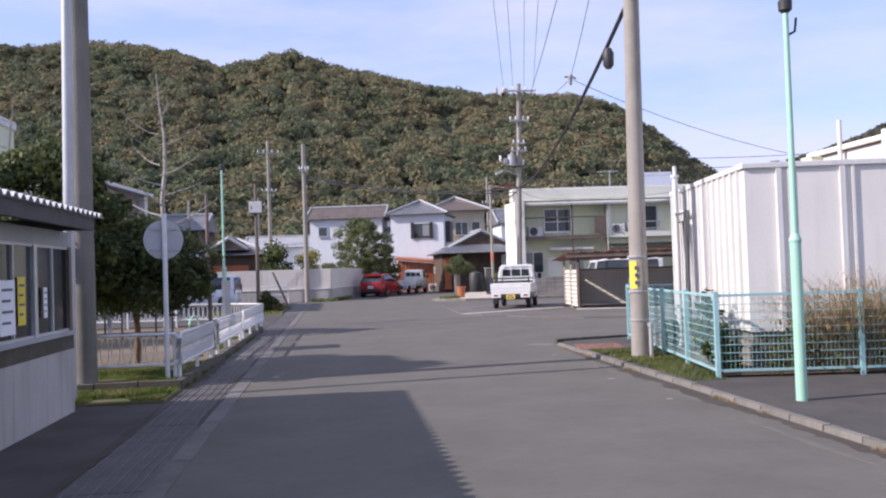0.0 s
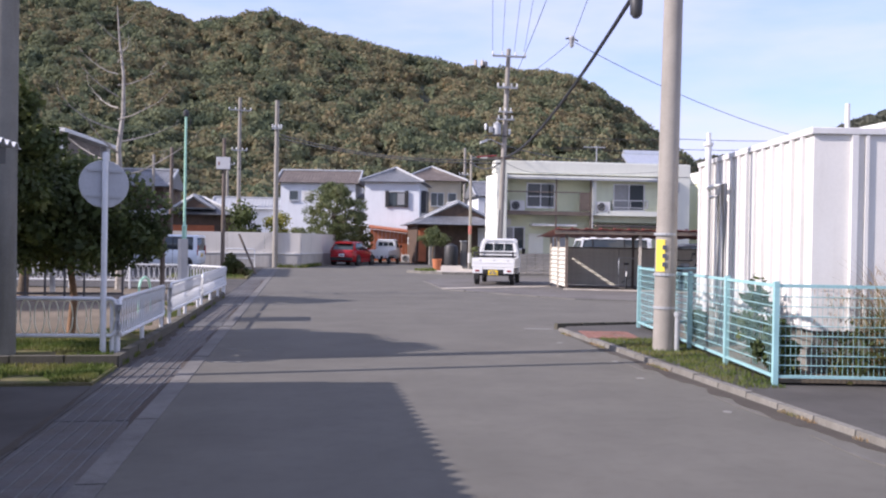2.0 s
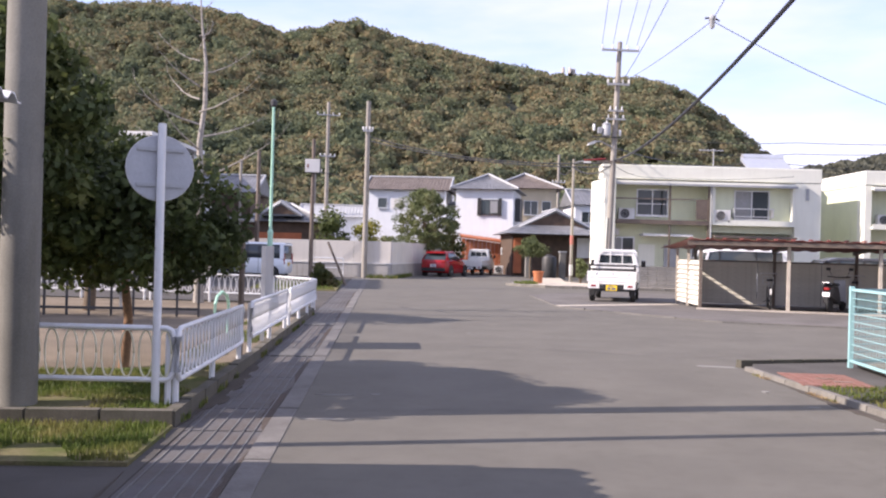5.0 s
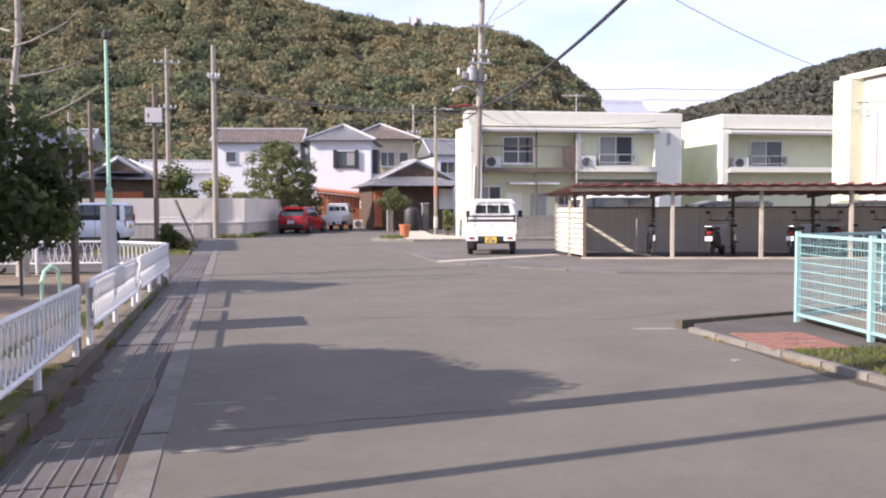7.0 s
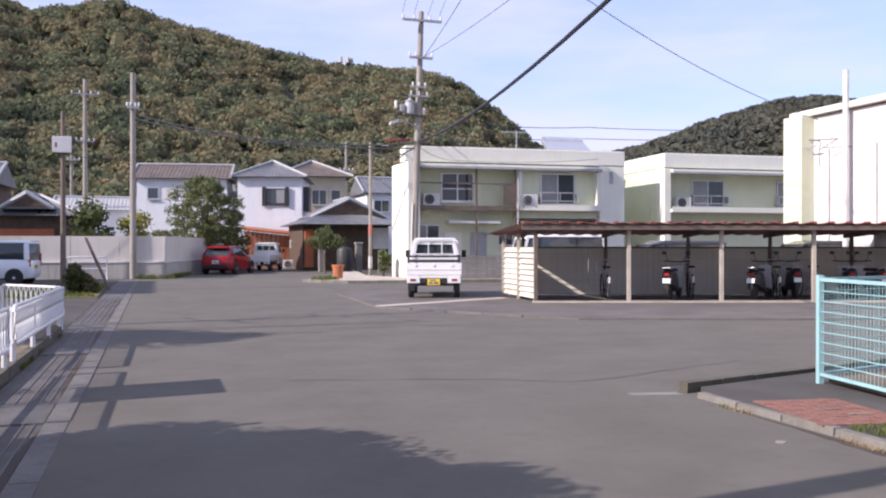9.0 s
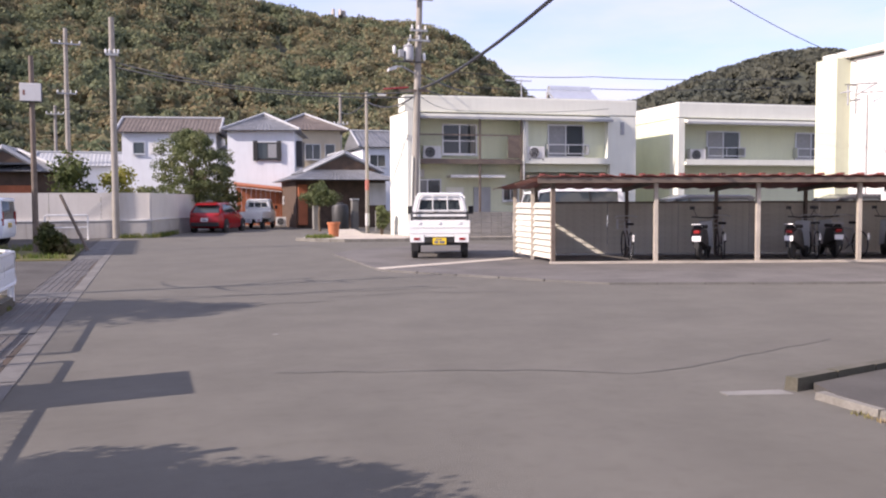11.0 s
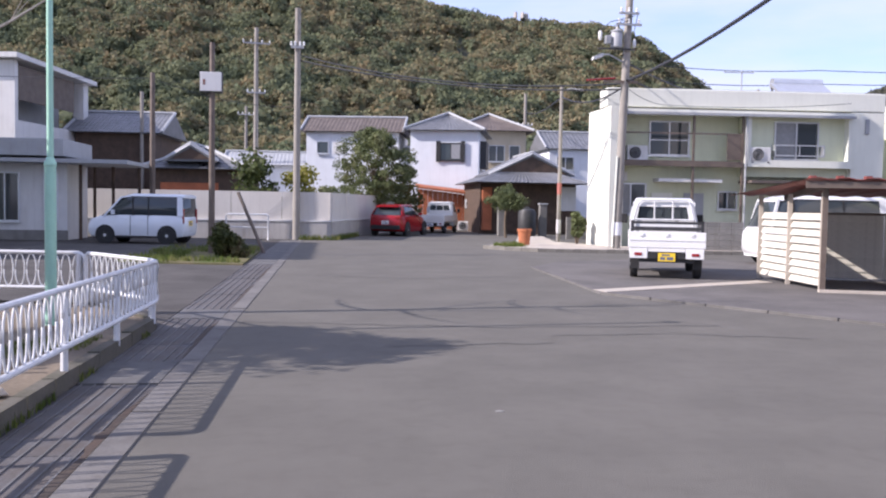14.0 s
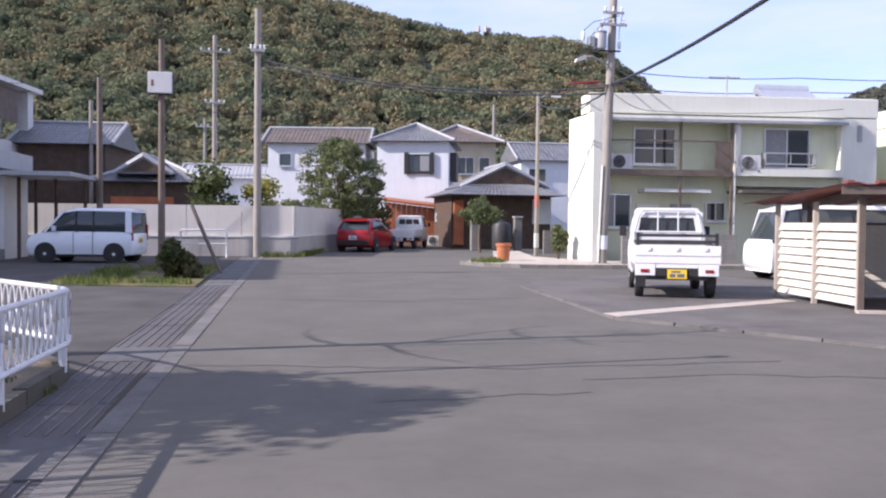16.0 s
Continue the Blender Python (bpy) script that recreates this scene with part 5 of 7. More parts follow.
br = thing("brace_pole", "slanting dark guy brace in the corner of earth", "brace", (-1.45, 41.3, 0.0))
part("brace", Mesh().cyl((0, 0, 0), (-0.78, 0.4, 1.75), 0.05, n=10), M_BRONZE, br, smooth=True)
part("yellow_guard", Mesh().cyl((-0.95, 0.1, 0.0), (-0.9, 0.12, 0.5), 0.05, n=8), M_YPAPER, br)


def mint_pole(at, label, top):
    t = thing("street_light_pole", label, "street light", at, 0, "mint green lamp poles")
    part("base", Mesh().cyl((0, 0, -0.02), (0, 0, 1.7), 0.06, n=14), M_MINT, t, smooth=True)
    part("collar", Mesh().lathe([(0.06, 1.7), (0.066, 1.71), (0.066, 1.74), (0.036, 1.8)], 14), M_MINT, t, smooth=True)
    part("shaft", Mesh().cyl((0, 0, 1.78), (0, 0, top), 0.036, 0.03, 12), M_MINT, t, smooth=True)
    part("lamp_head", Mesh().lathe([(0.035, top), (0.07, top + 0.03), (0.075, top + 0.13), (0.03, top + 0.18)], 12), M_DARK, t, "small dark lamp head", smooth=True)
    part("bracket", Mesh().path([(0, 0, top - 0.25), (0.1, 0, top - 0.2), (0.12, 0, top - 0.05)], 0.014), M_DARK, t)
    return t


mint_pole((5.57, 8.98, 0.058), "mint green street light pole on the pavement", 4.2)
mint_pole((-2.48, 25.5, 0.1), "mint green street light pole in the raised bed", 4.55)

# ---- road sign, seen from behind ----
sg = thing("road_sign", "round road sign seen from behind on a white post", "road sign", (-1.86, 13.42, 0.1), 24)
part("post", Mesh().cyl((0, 0, 0), (0, 0, 2.46), 0.036, n=12), M_FENCEWHITE, sg, smooth=True)
part("disc", Mesh().cyl((0, 0.045, 2.075), (0, 0.06, 2.075), 0.285, n=36), M_SIGNBACK, sg, "grey sheet metal sign back")
part("rim", Mesh().cyl((0, 0.052, 2.075), (0, 0.066, 2.075), 0.29, n=36), M_WHITE, sg)
for z in (1.91, 2.22):
    part("bracket", Mesh().box(-0.2, 0.025, z, 0.2, 0.044, z + 0.03), M_GREYPAINT, sg)

nb = thing("notice_board", "grey notice board standing behind the guard fence", "notice board", (-1.68, 18.68, 0.1))
part("board", Mesh().box(-0.03, 0, 0.53, 0.03, 0.95, 1.42), M_SIGNBACK, nb)
for y in (0.04, 0.87):
    part("leg", Mesh().box(-0.03, y, 0, 0.03, y + 0.04, 0.529), M_GREYPAINT, nb)
ts = thing("steel_stake", "weathered steel stake beside the guard fence", "post", (-1.72, 17.0, 0.1))
part("shaft", Mesh().cyl((0, 0, 0), (0, 0, 1.55), 0.038, n=10), M_BRONZE, ts, smooth=True)


# ---- wires ----
def cable(pts, sag, r, label, name="cable"):
    m = Mesh()
    for a, b in zip(pts, pts[1:]):
        a, b = Vector(a), Vector(b)
        n = 14
        run = [a.lerp(b, i / n) - Vector((0, 0, sag * 4 * (i / n) * (1 - i / n))) for i in range(n + 1)]
        m.path(run, r, 6)
    return tagged(part(name, m, M_CABLE, None, "", 0, True), label, "cable", "overhead cables")


PT = (5.64, 14.02, 6.02)
cable([PT, (10.45, 44.7, 5.85)], 0.65, 0.042, "thick black telephone cable slung between the poles")
cable([(2.0, -20, 6.2), PT], 0.3, 0.04, "thick black telephone cable over the street")
cable([(5.7, 14.02, 10.6), (10.6, 44.7, 9.3)], 0.5, 0.012, "thin power wire between the poles")
for s in (-0.8, -0.3, 0.3, 0.8):
    cable([(-6 + s, -30, 12.5), (10.5 + s, 44.6, 11.1)], 0.7, 0.009, "thin power wire high over the street")
for z, s in ((5.75, 0.5), (5.55, 0.4)):
    cable([(10.4, 44.7, z), (-0.85, 51.2, z + 1.6)], s, 0.03, "black cable across the end of the street")
cable([(-0.85, 51.2, 5.3), (-6.45, 50.8, 6.2), (-22, 50, 6.5)], 0.3, 0.012, "thin wire along the garden wall")
cable([(10.4, 44.7, 5.7), (10.35, 53, 6.3), (16.5, 88, 9.5)], 0.4, 0.03, "black cable along the lane")
for z in (5.9, 6.4):
    cable([(10.5, 44.7, z), (28, 70, z + 2.6), (60, 76, z + 3.4)], 0.6, 0.024, "cable behind the flats")
cable([(17.5, 60, 9.0), (26.3, 60, 9.08), (41, 60, 9.6)], 0.15, 0.022, "thin wire stretched behind the flats")
cable([(17.5, 60, 8.2), (26.3, 60, 8.35), (41, 60, 9.05)], 0.15, 0.022, "thin wire stretched behind the flats")
cable([(10.45, 44.7, 5.7), (10.9, 46.6, 4.3)], 0.25, 0.018, "service cable to the flats")
cable([(10.45, 44.7, 5.6), (12.5, 46.6, 5.3), (19.5, 46.0, 5.5)], 0.12, 0.01, "thin service wire along the flats")
cable([(20.1, 33.0, 4.9), (30, 15, 6.2)], 0.5, 0.015, "service cable to the white end wall")
cable([(20.1, 32.4, 4.6), (30, 14, 5.6)], 0.5, 0.012, "service cable to the white end wall")
JOINT = (8.76, 28.66, 7.93)
cable([JOINT, (10.6, 44.6, 9.35)], 0.1, 0.009, "thin drop wire running back to the pole")
cable([JOINT, (20.15, 32.6, 5.5)], 0.35, 0.010, "thin drop wire running to the white end wall")
cable([(5.7, 14.02, 9.2), JOINT], 0.25, 0.009, "thin drop wire from the roadside pole")
wj = thing("wire_insulator", "small grey insulator joint hanging where two drop wires meet", "insulator", JOINT)
part("body", Mesh().lathe([(0.03, -0.22), (0.07, -0.16), (0.07, -0.02), (0.1, 0.02), (0.1, 0.1), (0.04, 0.16)], 12), M_GREYPAINT, wj, smooth=True)
part("clamp", Mesh().path([(-0.2, 0, 0.05), (0.0, 0, 0.1), (0.2, 0, 0.0)], 0.025), M_DARK, wj)
sj = thing("cable_splice", "dark splice box hanging on the telephone cable", "cable box", (6.0, 16.3, 5.57), 72)
part("case", Mesh().lathe([(0.05, -0.2), (0.1, -0.14), (0.11, 0.1), (0.06, 0.2)], 12), M_DARK, sj, smooth=True)


# ---- vehicles ----
def loft(m, rings):
    n = len(rings[0])
    vs = [p for r in rings for p in r]
    fs = [(k * n + i, k * n + (i + 1) % n, (k + 1) * n + (i + 1) % n, (k + 1) * n + i) for k in range(len(rings) - 1) for i in range(n)]
    fs += [tuple(range(n - 1, -1, -1)), tuple(range((len(rings) - 1) * n, len(rings) * n))]
    return m.add(vs, fs)


def shell(stations):
    """A body: stations of (y, z low, z high, half width low, half width high), with rounded shoulders."""
    m = Mesh()
    rings = []
    for y, a, b, wl, wh in stations:
        h = b - a
        rings.append([(-wl * 0.93, y, a), (wl * 0.93, y, a), (wl, y, a + h * 0.12), ((wl + wh) / 2 + 0.015, y, a + h * 0.55), (wh, y, b - h * 0.1), (wh * 0.93, y, b),
                      (-wh * 0.93, y, b), (-wh, y, b - h * 0.1), (-(wl + wh) / 2 - 0.015, y, a + h * 0.55), (-wl, y, a + h * 0.12)])
    return loft(m, rings)


def wheel(parent, x, y, r, w, rim=None):
    s = 1 if x > 0 else -1
    ty = part("wheel", Mesh().lathe([(r * 0.62, -w / 2), (r * 0.95, -w / 2), (r, -w * 0.3), (r, w * 0.3), (r * 0.95, w / 2), (r * 0.62, w / 2)], 22).moved(Matrix.Translation((x, y, r)) @ Matrix.Rotation(math.pi / 2, 4, "Y")), M_BLACK, parent, smooth=True)
    hub = Mesh().cyl((x + s * w * 0.2, y, r), (x + s * w * 0.46, y, r), r * 0.63, r * 0.55, 18)
    hub.cyl((x + s * w * 0.46, y, r), (x + s * w * 0.54, y, r), r * 0.18, n=10)
    part("rim", hub, rim or M_ALU, ty)
    for i in range(5):
        a = 2 * math.pi * i / 5
        c = Vector((x + s * w * 0.47, y + math.cos(a) * r * 0.36, r + math.sin(a) * r * 0.36))
        part("rim_slot", Mesh().cyl(c, c + Vector((s * 0.006, 0, 0)), r * 0.1, n=8), M_DARK, ty)


def plate(parent, y, z, material, x=0.0):
    p = part("number_plate", Mesh().box(x - 0.17, y - 0.02, z, x + 0.17, y - 0.005, z + 0.17), material, parent, "yellow number plate" if material is M_YELLOW else "white number plate")
    for k, (a, b, c, d) in enumerate(((-0.1, 0.11, 0.06, 0.145), (-0.13, 0.025, -0.03, 0.09), (0.0, 0.025, 0.13, 0.09))):
        part("plate_mark", Mesh().box(x + a, y - 0.023, z + b, x + c, y - 0.0205, z + d), M_INK, p)


def kei_truck(at, rz, label, ladder=True, plate_mat=None):
    """A small cab-over flatbed truck; local y runs forward from the tailgate."""
    t = thing("kei_truck", label, "truck", at, rz)
    part("chassis", Mesh().box(-0.55, 0.12, 0.34, 0.55, 3.1, 0.52), M_DARK, t)
    part("cab", shell([(1.98, 0.42, 1.12, 0.73, 0.73), (2.05, 0.36, 1.14, 0.74, 0.74), (2.9, 0.34, 1.10, 0.74, 0.73), (3.2, 0.34, 0.98, 0.72, 0.68), (3.28, 0.4, 0.85, 0.66, 0.6)]), M_CARWHITE, t, smooth=True, angle=50)
    part("glasshouse", shell([(2.0, 1.10, 1.60, 0.72, 0.62), (2.1, 1.10, 1.63, 0.725, 0.625), (2.6, 1.10, 1.63, 0.725, 0.62), (2.75, 1.09, 1.60, 0.72, 0.6), (3.16, 1.0, 1.02, 0.69, 0.66)]), M_GLASS, t, "dark cab windows", smooth=True, angle=50)
    part("cab_roof", shell([(1.97, 1.56, 1.66, 0.64, 0.60), (2.1, 1.56, 1.69, 0.645, 0.61), (2.6, 1.56, 1.69, 0.64, 0.6), (2.78, 1.56, 1.63, 0.62, 0.57)]), M_CARWHITE, t, smooth=True, angle=50)
    bw = Mesh().box(-0.74, 1.95, 0.9, 0.74, 1.99, 1.2).box(-0.68, 1.95, 1.49, 0.68, 1.99, 1.6)
    for s in (-1, 1):
        bw.hexa([(s * 0.66 - 0.1, 1.95, 1.2), (s * 0.66 + 0.08, 1.95, 1.2), (s * 0.66 + 0.08, 1.99, 1.2), (s * 0.66 - 0.1, 1.99, 1.2),
                 (s * 0.6 - 0.1, 1.95, 1.5), (s * 0.6 + 0.06, 1.95, 1.5), (s * 0.6 + 0.06, 1.99, 1.5), (s * 0.6 - 0.1, 1.99, 1.5)])
    part("cab_back", bw, M_CARWHITE, t)
    for s in (-1, 1):
        part("pillar", Mesh().hexa([(s * 0.735 - 0.02, 2.0, 1.08), (s * 0.735 + 0.02, 2.0, 1.08), (s * 0.735 + 0.02, 2.12, 1.08), (s * 0.735 - 0.02, 2.12, 1.08),
                                    (s * 0.64 - 0.02, 2.0, 1.6), (s * 0.64 + 0.02, 2.0, 1.6), (s * 0.64 + 0.02, 2.12, 1.6), (s * 0.64 - 0.02, 2.12, 1.6)]), M_CARWHITE, t)
        part("mirror", Mesh().box(s * 0.86 - 0.07, 2.75, 1.1, s * 0.86 + 0.07, 2.8, 1.32), M_BLACK, t, bevel=0.015)
        part("side_gate", Mesh().box(s * 0.75 - 0.02, 0.03, 0.64, s * 0.75 + 0.02, 1.93, 0.96), M_CARWHITE, t, bevel=0.008)
        part("mudguard", Mesh().box(s * 0.63 - 0.09, 0.2, 0.2, s * 0.63 + 0.09, 0.215, 0.46), M_BLACK, t)
        part("rear_panel", Mesh().box(s * 0.56 - 0.18, -0.005, 0.42, s * 0.56 + 0.18, 0.05, 0.635), M_CARWHITE, t, bevel=0.012)
        part("tail_lamp", Mesh().box(s * 0.57 - 0.075, -0.02, 0.48, s * 0.57 + 0.075, -0.006, 0.54), M_REDLENS, t, "red tail lamp", bevel=0.006)
    part("bed", Mesh().box(-0.73, 0.03, 0.6, 0.73, 1.93, 0.66), M_CARWHITE, t)
    gate = part("tailgate", Mesh().box(-0.77, -0.01, 0.64, 0.77, 0.03, 0.97), M_CARWHITE, t, bevel=0.01)
    part("gate_ridge", Mesh().box(-0.75, -0.022, 0.79, 0.75, -0.011, 0.82), M_CARWHITE, gate)
    for x in (-0.5, 0.0, 0.5):
        part("latch", Mesh().box(x - 0.03, -0.03, 0.88, x + 0.03, -0.011, 0.94), M_CARWHITE, gate)
    part("bumper", Mesh().box(-0.37, 0.0, 0.42, 0.37, 0.08, 0.56), M_BLACK, t)
    part("rear_beam", Mesh().box(-0.37, 0.0, 0.565, 0.37, 0.04, 0.635), M_CARWHITE, t)
    plate(t, -0.005, 0.37, plate_mat or M_YELLOW)
    rk = Mesh().path([(-0.66, 1.9, 0.66), (-0.66, 1.9, 1.2), (-0.58, 1.9, 1.54), (-0.5, 1.9, 1.64), (0.5, 1.9, 1.64), (0.58, 1.9, 1.54), (0.66, 1.9, 1.2), (0.66, 1.9, 0.66)], 0.022)
    rk.path([(-0.66, 1.9, 1.2), (0.66, 1.9, 1.2)], 0.02).path([(-0.2, 1.9, 1.2), (-0.2, 1.9, 1.64)], 0.018).path([(0.2, 1.9, 1.2), (0.2, 1.9, 1.64)], 0.018)
    part("guard_frame", rk, M_FENCEWHITE, t, smooth=True)
    for x in (-0.64, 0.64):
        for y in (0.5, 2.72):
            wheel(t, x, y, 0.27, 0.15, M_FENCEWHITE)
    if ladder:
        part("load_bar", Mesh().box(-0.72, 0.06, 1.02, 0.72, 0.1, 1.07).box(-0.72, 0.06, 1.13, 0.72, 0.1, 1.18), M_DARK, t, "black rear load rack")
        for x in (-0.7, 0.7):
            part("load_post", Mesh().box(x - 0.03, 0.06, 0.96, x + 0.03, 0.1, 1.2), M_DARK, t)
        part("load_tray", Mesh().box(-0.68, 0.5, 0.98, 0.68, 1.8, 1.04), M_DARK, t)
    return t


def minivan(at, rz, label, paint, L=3.4, H=1.72, nose=0.48, yplate=True, rake=0.67, hood=0.82):
    """A tall one-box car; local y runs forward from the tail."""
    t = thing("minivan", label, "car", at, rz)
    f = L
    body = part("body", shell([(0.0, 0.38, 0.88, 0.66, 0.70), (0.06, 0.26, 0.96, 0.71, 0.735), (0.5, 0.2, 0.98, 0.735, 0.74), (f - 1.0, 0.2, 0.97, 0.735, 0.74), (f - nose + 0.03, 0.2, 0.94, 0.735, 0.72),
                 (f - 0.12, 0.22, hood, 0.72, 0.69), (f, 0.34, hood - 0.12, 0.66, 0.62)]), paint, t, smooth=True, angle=50)
    part("glasshouse", shell([(0.03, 0.9, H - 0.14, 0.70, 0.60), (0.12, 0.92, H - 0.06, 0.725, 0.63), (f - nose - rake - 0.4, 0.94, H - 0.05, 0.725, 0.63), (f - nose - rake, 0.94, H - 0.14, 0.72, 0.6), (f - nose, 0.92, 0.94, 0.70, 0.66)]), M_GLASS, t, "dark window glass", smooth=True, angle=50)
    part("roof", shell([(0.0, H - 0.14, H - 0.05, 0.64, 0.58), (0.12, H - 0.12, H - 0.01, 0.65, 0.6), (f - nose - rake - 0.4, H - 0.11, H, 0.65, 0.6), (f - nose - rake + 0.03, H - 0.17, H - 0.12, 0.62, 0.56)]), paint, t, smooth=True, angle=50)
    for s in (-1, 1):
        for y, w in ((0.0, 0.2), (1.15, 0.06), (f - nose - rake - 0.47, 0.07)):
            part("pillar", Mesh().hexa([(s * 0.73 - 0.012, y, 0.95), (s * 0.73 + 0.012, y, 0.95), (s * 0.73 + 0.012, y + w, 0.95), (s * 0.73 - 0.012, y + w, 0.95),
                                        (s * 0.645 - 0.012, y + 0.05, H - 0.1), (s * 0.645 + 0.012, y + 0.05, H - 0.1), (s * 0.645 + 0.012, y + w + 0.03, H - 0.1), (s * 0.645 - 0.012, y + w + 0.03, H - 0.1)]), paint if y == 0 else M_BLACK, t)
        part("windscreen_pillar", Mesh().hexa([(s * 0.70 - 0.025, f - nose - 0.14, 0.93), (s * 0.70 + 0.02, f - nose - 0.14, 0.93), (s * 0.70 + 0.02, f - nose - 0.06, 0.93), (s * 0.70 - 0.025, f - nose - 0.06, 0.93),
                                               (s * 0.61 - 0.025, f - nose - rake - 0.05, H - 0.1), (s * 0.61 + 0.02, f - nose - rake - 0.05, H - 0.1), (s * 0.61 + 0.02, f - nose - rake + 0.03, H - 0.1), (s * 0.61 - 0.025, f - nose - rake + 0.03, H - 0.1)]), paint, t)
        for y in (1.2, f - 1.5):
            part("door_seam", Mesh().box(s * 0.752 - 0.004, y, 0.3, s * 0.752 + 0.004, y + 0.015, 0.95), M_BLACK, t)
        for y in (1.3, f - 1.4):
            part("door_handle", Mesh().box(s * 0.75 - 0.015, y, 0.8, s * 0.75 + 0.015, y + 0.17, 0.835), paint, t)
        part("mirror", Mesh().box(s * 0.83 - 0.07, f - 0.98, 0.98, s * 0.83 + 0.07, f - 0.88, 1.14), paint, t, bevel=0.02)
        part("tail_lamp", Mesh().box(s * 0.66 - 0.05, -0.012, 0.7, s * 0.66 + 0.05, 0.05, 1.2), M_REDLENS, t, bevel=0.01)
        part("headlamp", Mesh().hexa([(s * 0.53 - 0.13, f - 0.14, 0.62), (s * 0.53 + 0.13, f - 0.14, 0.62), (s * 0.53 + 0.13, f - 0.05, 0.62), (s * 0.53 - 0.13, f + 0.0, 0.62),
                                      (s * 0.53 - 0.12, f - 0.2, 0.8), (s * 0.53 + 0.12, f - 0.2, 0.8), (s * 0.53 + 0.12, f - 0.1, 0.78), (s * 0.53 - 0.12, f - 0.06, 0.78)]), M_CLEARLENS, t)
        for y in (0.55, f - 0.62):
            wheel(t, s * 0.685, y, 0.28, 0.17)
            part("wheel_arch", Mesh().cyl((s * 0.738, y, 0.3), (s * 0.756, y, 0.3), 0.335, n=22), M_BLACK, t)
    part("sill", Mesh().box(-0.72, 0.3, 0.2, 0.72, f - 0.3, 0.28), M_BLACK, t)
    plate(t, -0.002, 0.62, M_YELLOW if yplate else M_PAPER)
    return t


def hatchback(at, rz, label, paint):
    t = thing("hatchback", label, "car", at, rz)
    part("body", shell([(0.0, 0.4, 0.86, 0.70, 0.68), (0.07, 0.28, 0.98, 0.78, 0.76), (0.45, 0.2, 1.0, 0.84, 0.8), (2.9, 0.2, 0.95, 0.85, 0.8), (3.5, 0.2, 0.84, 0.82, 0.74), (3.9, 0.26, 0.7, 0.74, 0.62), (4.02, 0.36, 0.6, 0.62, 0.5)]), paint, t, smooth=True, angle=50)
    part("glasshouse", shell([(0.1, 0.96, 0.99, 0.70, 0.66), (0.42, 0.97, 1.38, 0.76, 0.58), (0.7, 0.97, 1.44, 0.78, 0.6), (1.9, 0.96, 1.45, 0.79, 0.6), (2.25, 0.95, 1.36, 0.78, 0.58), (3.0, 0.92, 0.94, 0.74, 0.68)]), M_GLASS, t, "dark window glass", smooth=True, angle=50)
    part("roof", shell([(0.3, 1.34, 1.42, 0.58, 0.54), (0.6, 1.38, 1.48, 0.61, 0.56), (1.9, 1.4, 1.5, 0.61, 0.56), (2.25, 1.34, 1.40, 0.59, 0.54)]), paint, t, smooth=True, angle=50)
    part("spoiler", Mesh().box(-0.55, 0.14, 1.37, 0.55, 0.36, 1.42), paint, t, bevel=0.01)
    part("rear_bumper", Mesh().box(-0.72, -0.04, 0.32, 0.72, 0.04, 0.52), M_BLACK, t, bevel=0.02)
    for s in (-1, 1):
        part("tail_lamp", Mesh().box(s * 0.62 - 0.13, -0.03, 0.82, s * 0.62 + 0.13, 0.12, 0.95), M_REDLENS, t, bevel=0.02)
        part("rear_pillar", Mesh().hexa([(s * 0.77 - 0.02, 0.1, 0.97), (s * 0.77 + 0.02, 0.1, 0.97), (s * 0.77 + 0.02, 0.62, 0.97), (s * 0.77 - 0.02, 0.62, 0.97),
                                         (s * 0.6 - 0.02, 0.42, 1.4), (s * 0.6 + 0.02, 0.42, 1.4), (s * 0.6 + 0.02, 0.72, 1.42), (s * 0.6 - 0.02, 0.72, 1.42)]), paint, t)
        part("centre_pillar", Mesh().hexa([(s * 0.785 - 0.012, 1.45, 0.95), (s * 0.785 + 0.012, 1.45, 0.95), (s * 0.785 + 0.012, 1.53, 0.95), (s * 0.785 - 0.012, 1.53, 0.95),
                                           (s * 0.61 - 0.012, 1.4, 1.42), (s * 0.61 + 0.012, 1.4, 1.42), (s * 0.61 + 0.012, 1.47, 1.42), (s * 0.61 - 0.012, 1.47, 1.42)]), M_BLACK, t)
        part("mirror", Mesh().box(s * 0.9 - 0.08, 2.35, 0.98, s * 0.9 + 0.08, 2.45, 1.1), paint, t, bevel=0.02)
        part("headlamp", Mesh().box(s * 0.58 - 0.13, 3.7, 0.6, s * 0.58 + 0.13, 3.88, 0.74), M_CLEARLENS, t, bevel=0.02)
        for y in (0.72, 3.2):
            wheel(t, s * 0.79, y, 0.31, 0.19)
            part("wheel_arch", Mesh().cyl((s * 0.84, y, 0.33), (s * 0.862, y, 0.33), 0.37, n=22), M_BLACK, t)
    plate(t, -0.035, 0.56, M_PAPER)
    return t


kei_truck((7.29, 32.8, 0.035), -19, "white kei flatbed truck with a yellow number plate on the pad")
minivan((15.2, 37.9, 0.035), 86, "white kei van parked behind the bicycle shelter", M_CARWHITE, 3.4, 1.86, 0.12, True, 0.3, 1.0)
minivan((-4.37, 46.7, 0), 80, "pale pearl kei minivan parked by the garden wall", M_CARBLUE, 3.3, 1.7)
hatchback((2.95, 56.2, 0), -24, "red hatchback parked along the garden wall", M_CARRED)
kei_truck((5.62, 61.4, 0), -22, "white kei truck parked in front of the red car", False, M_PAPER)

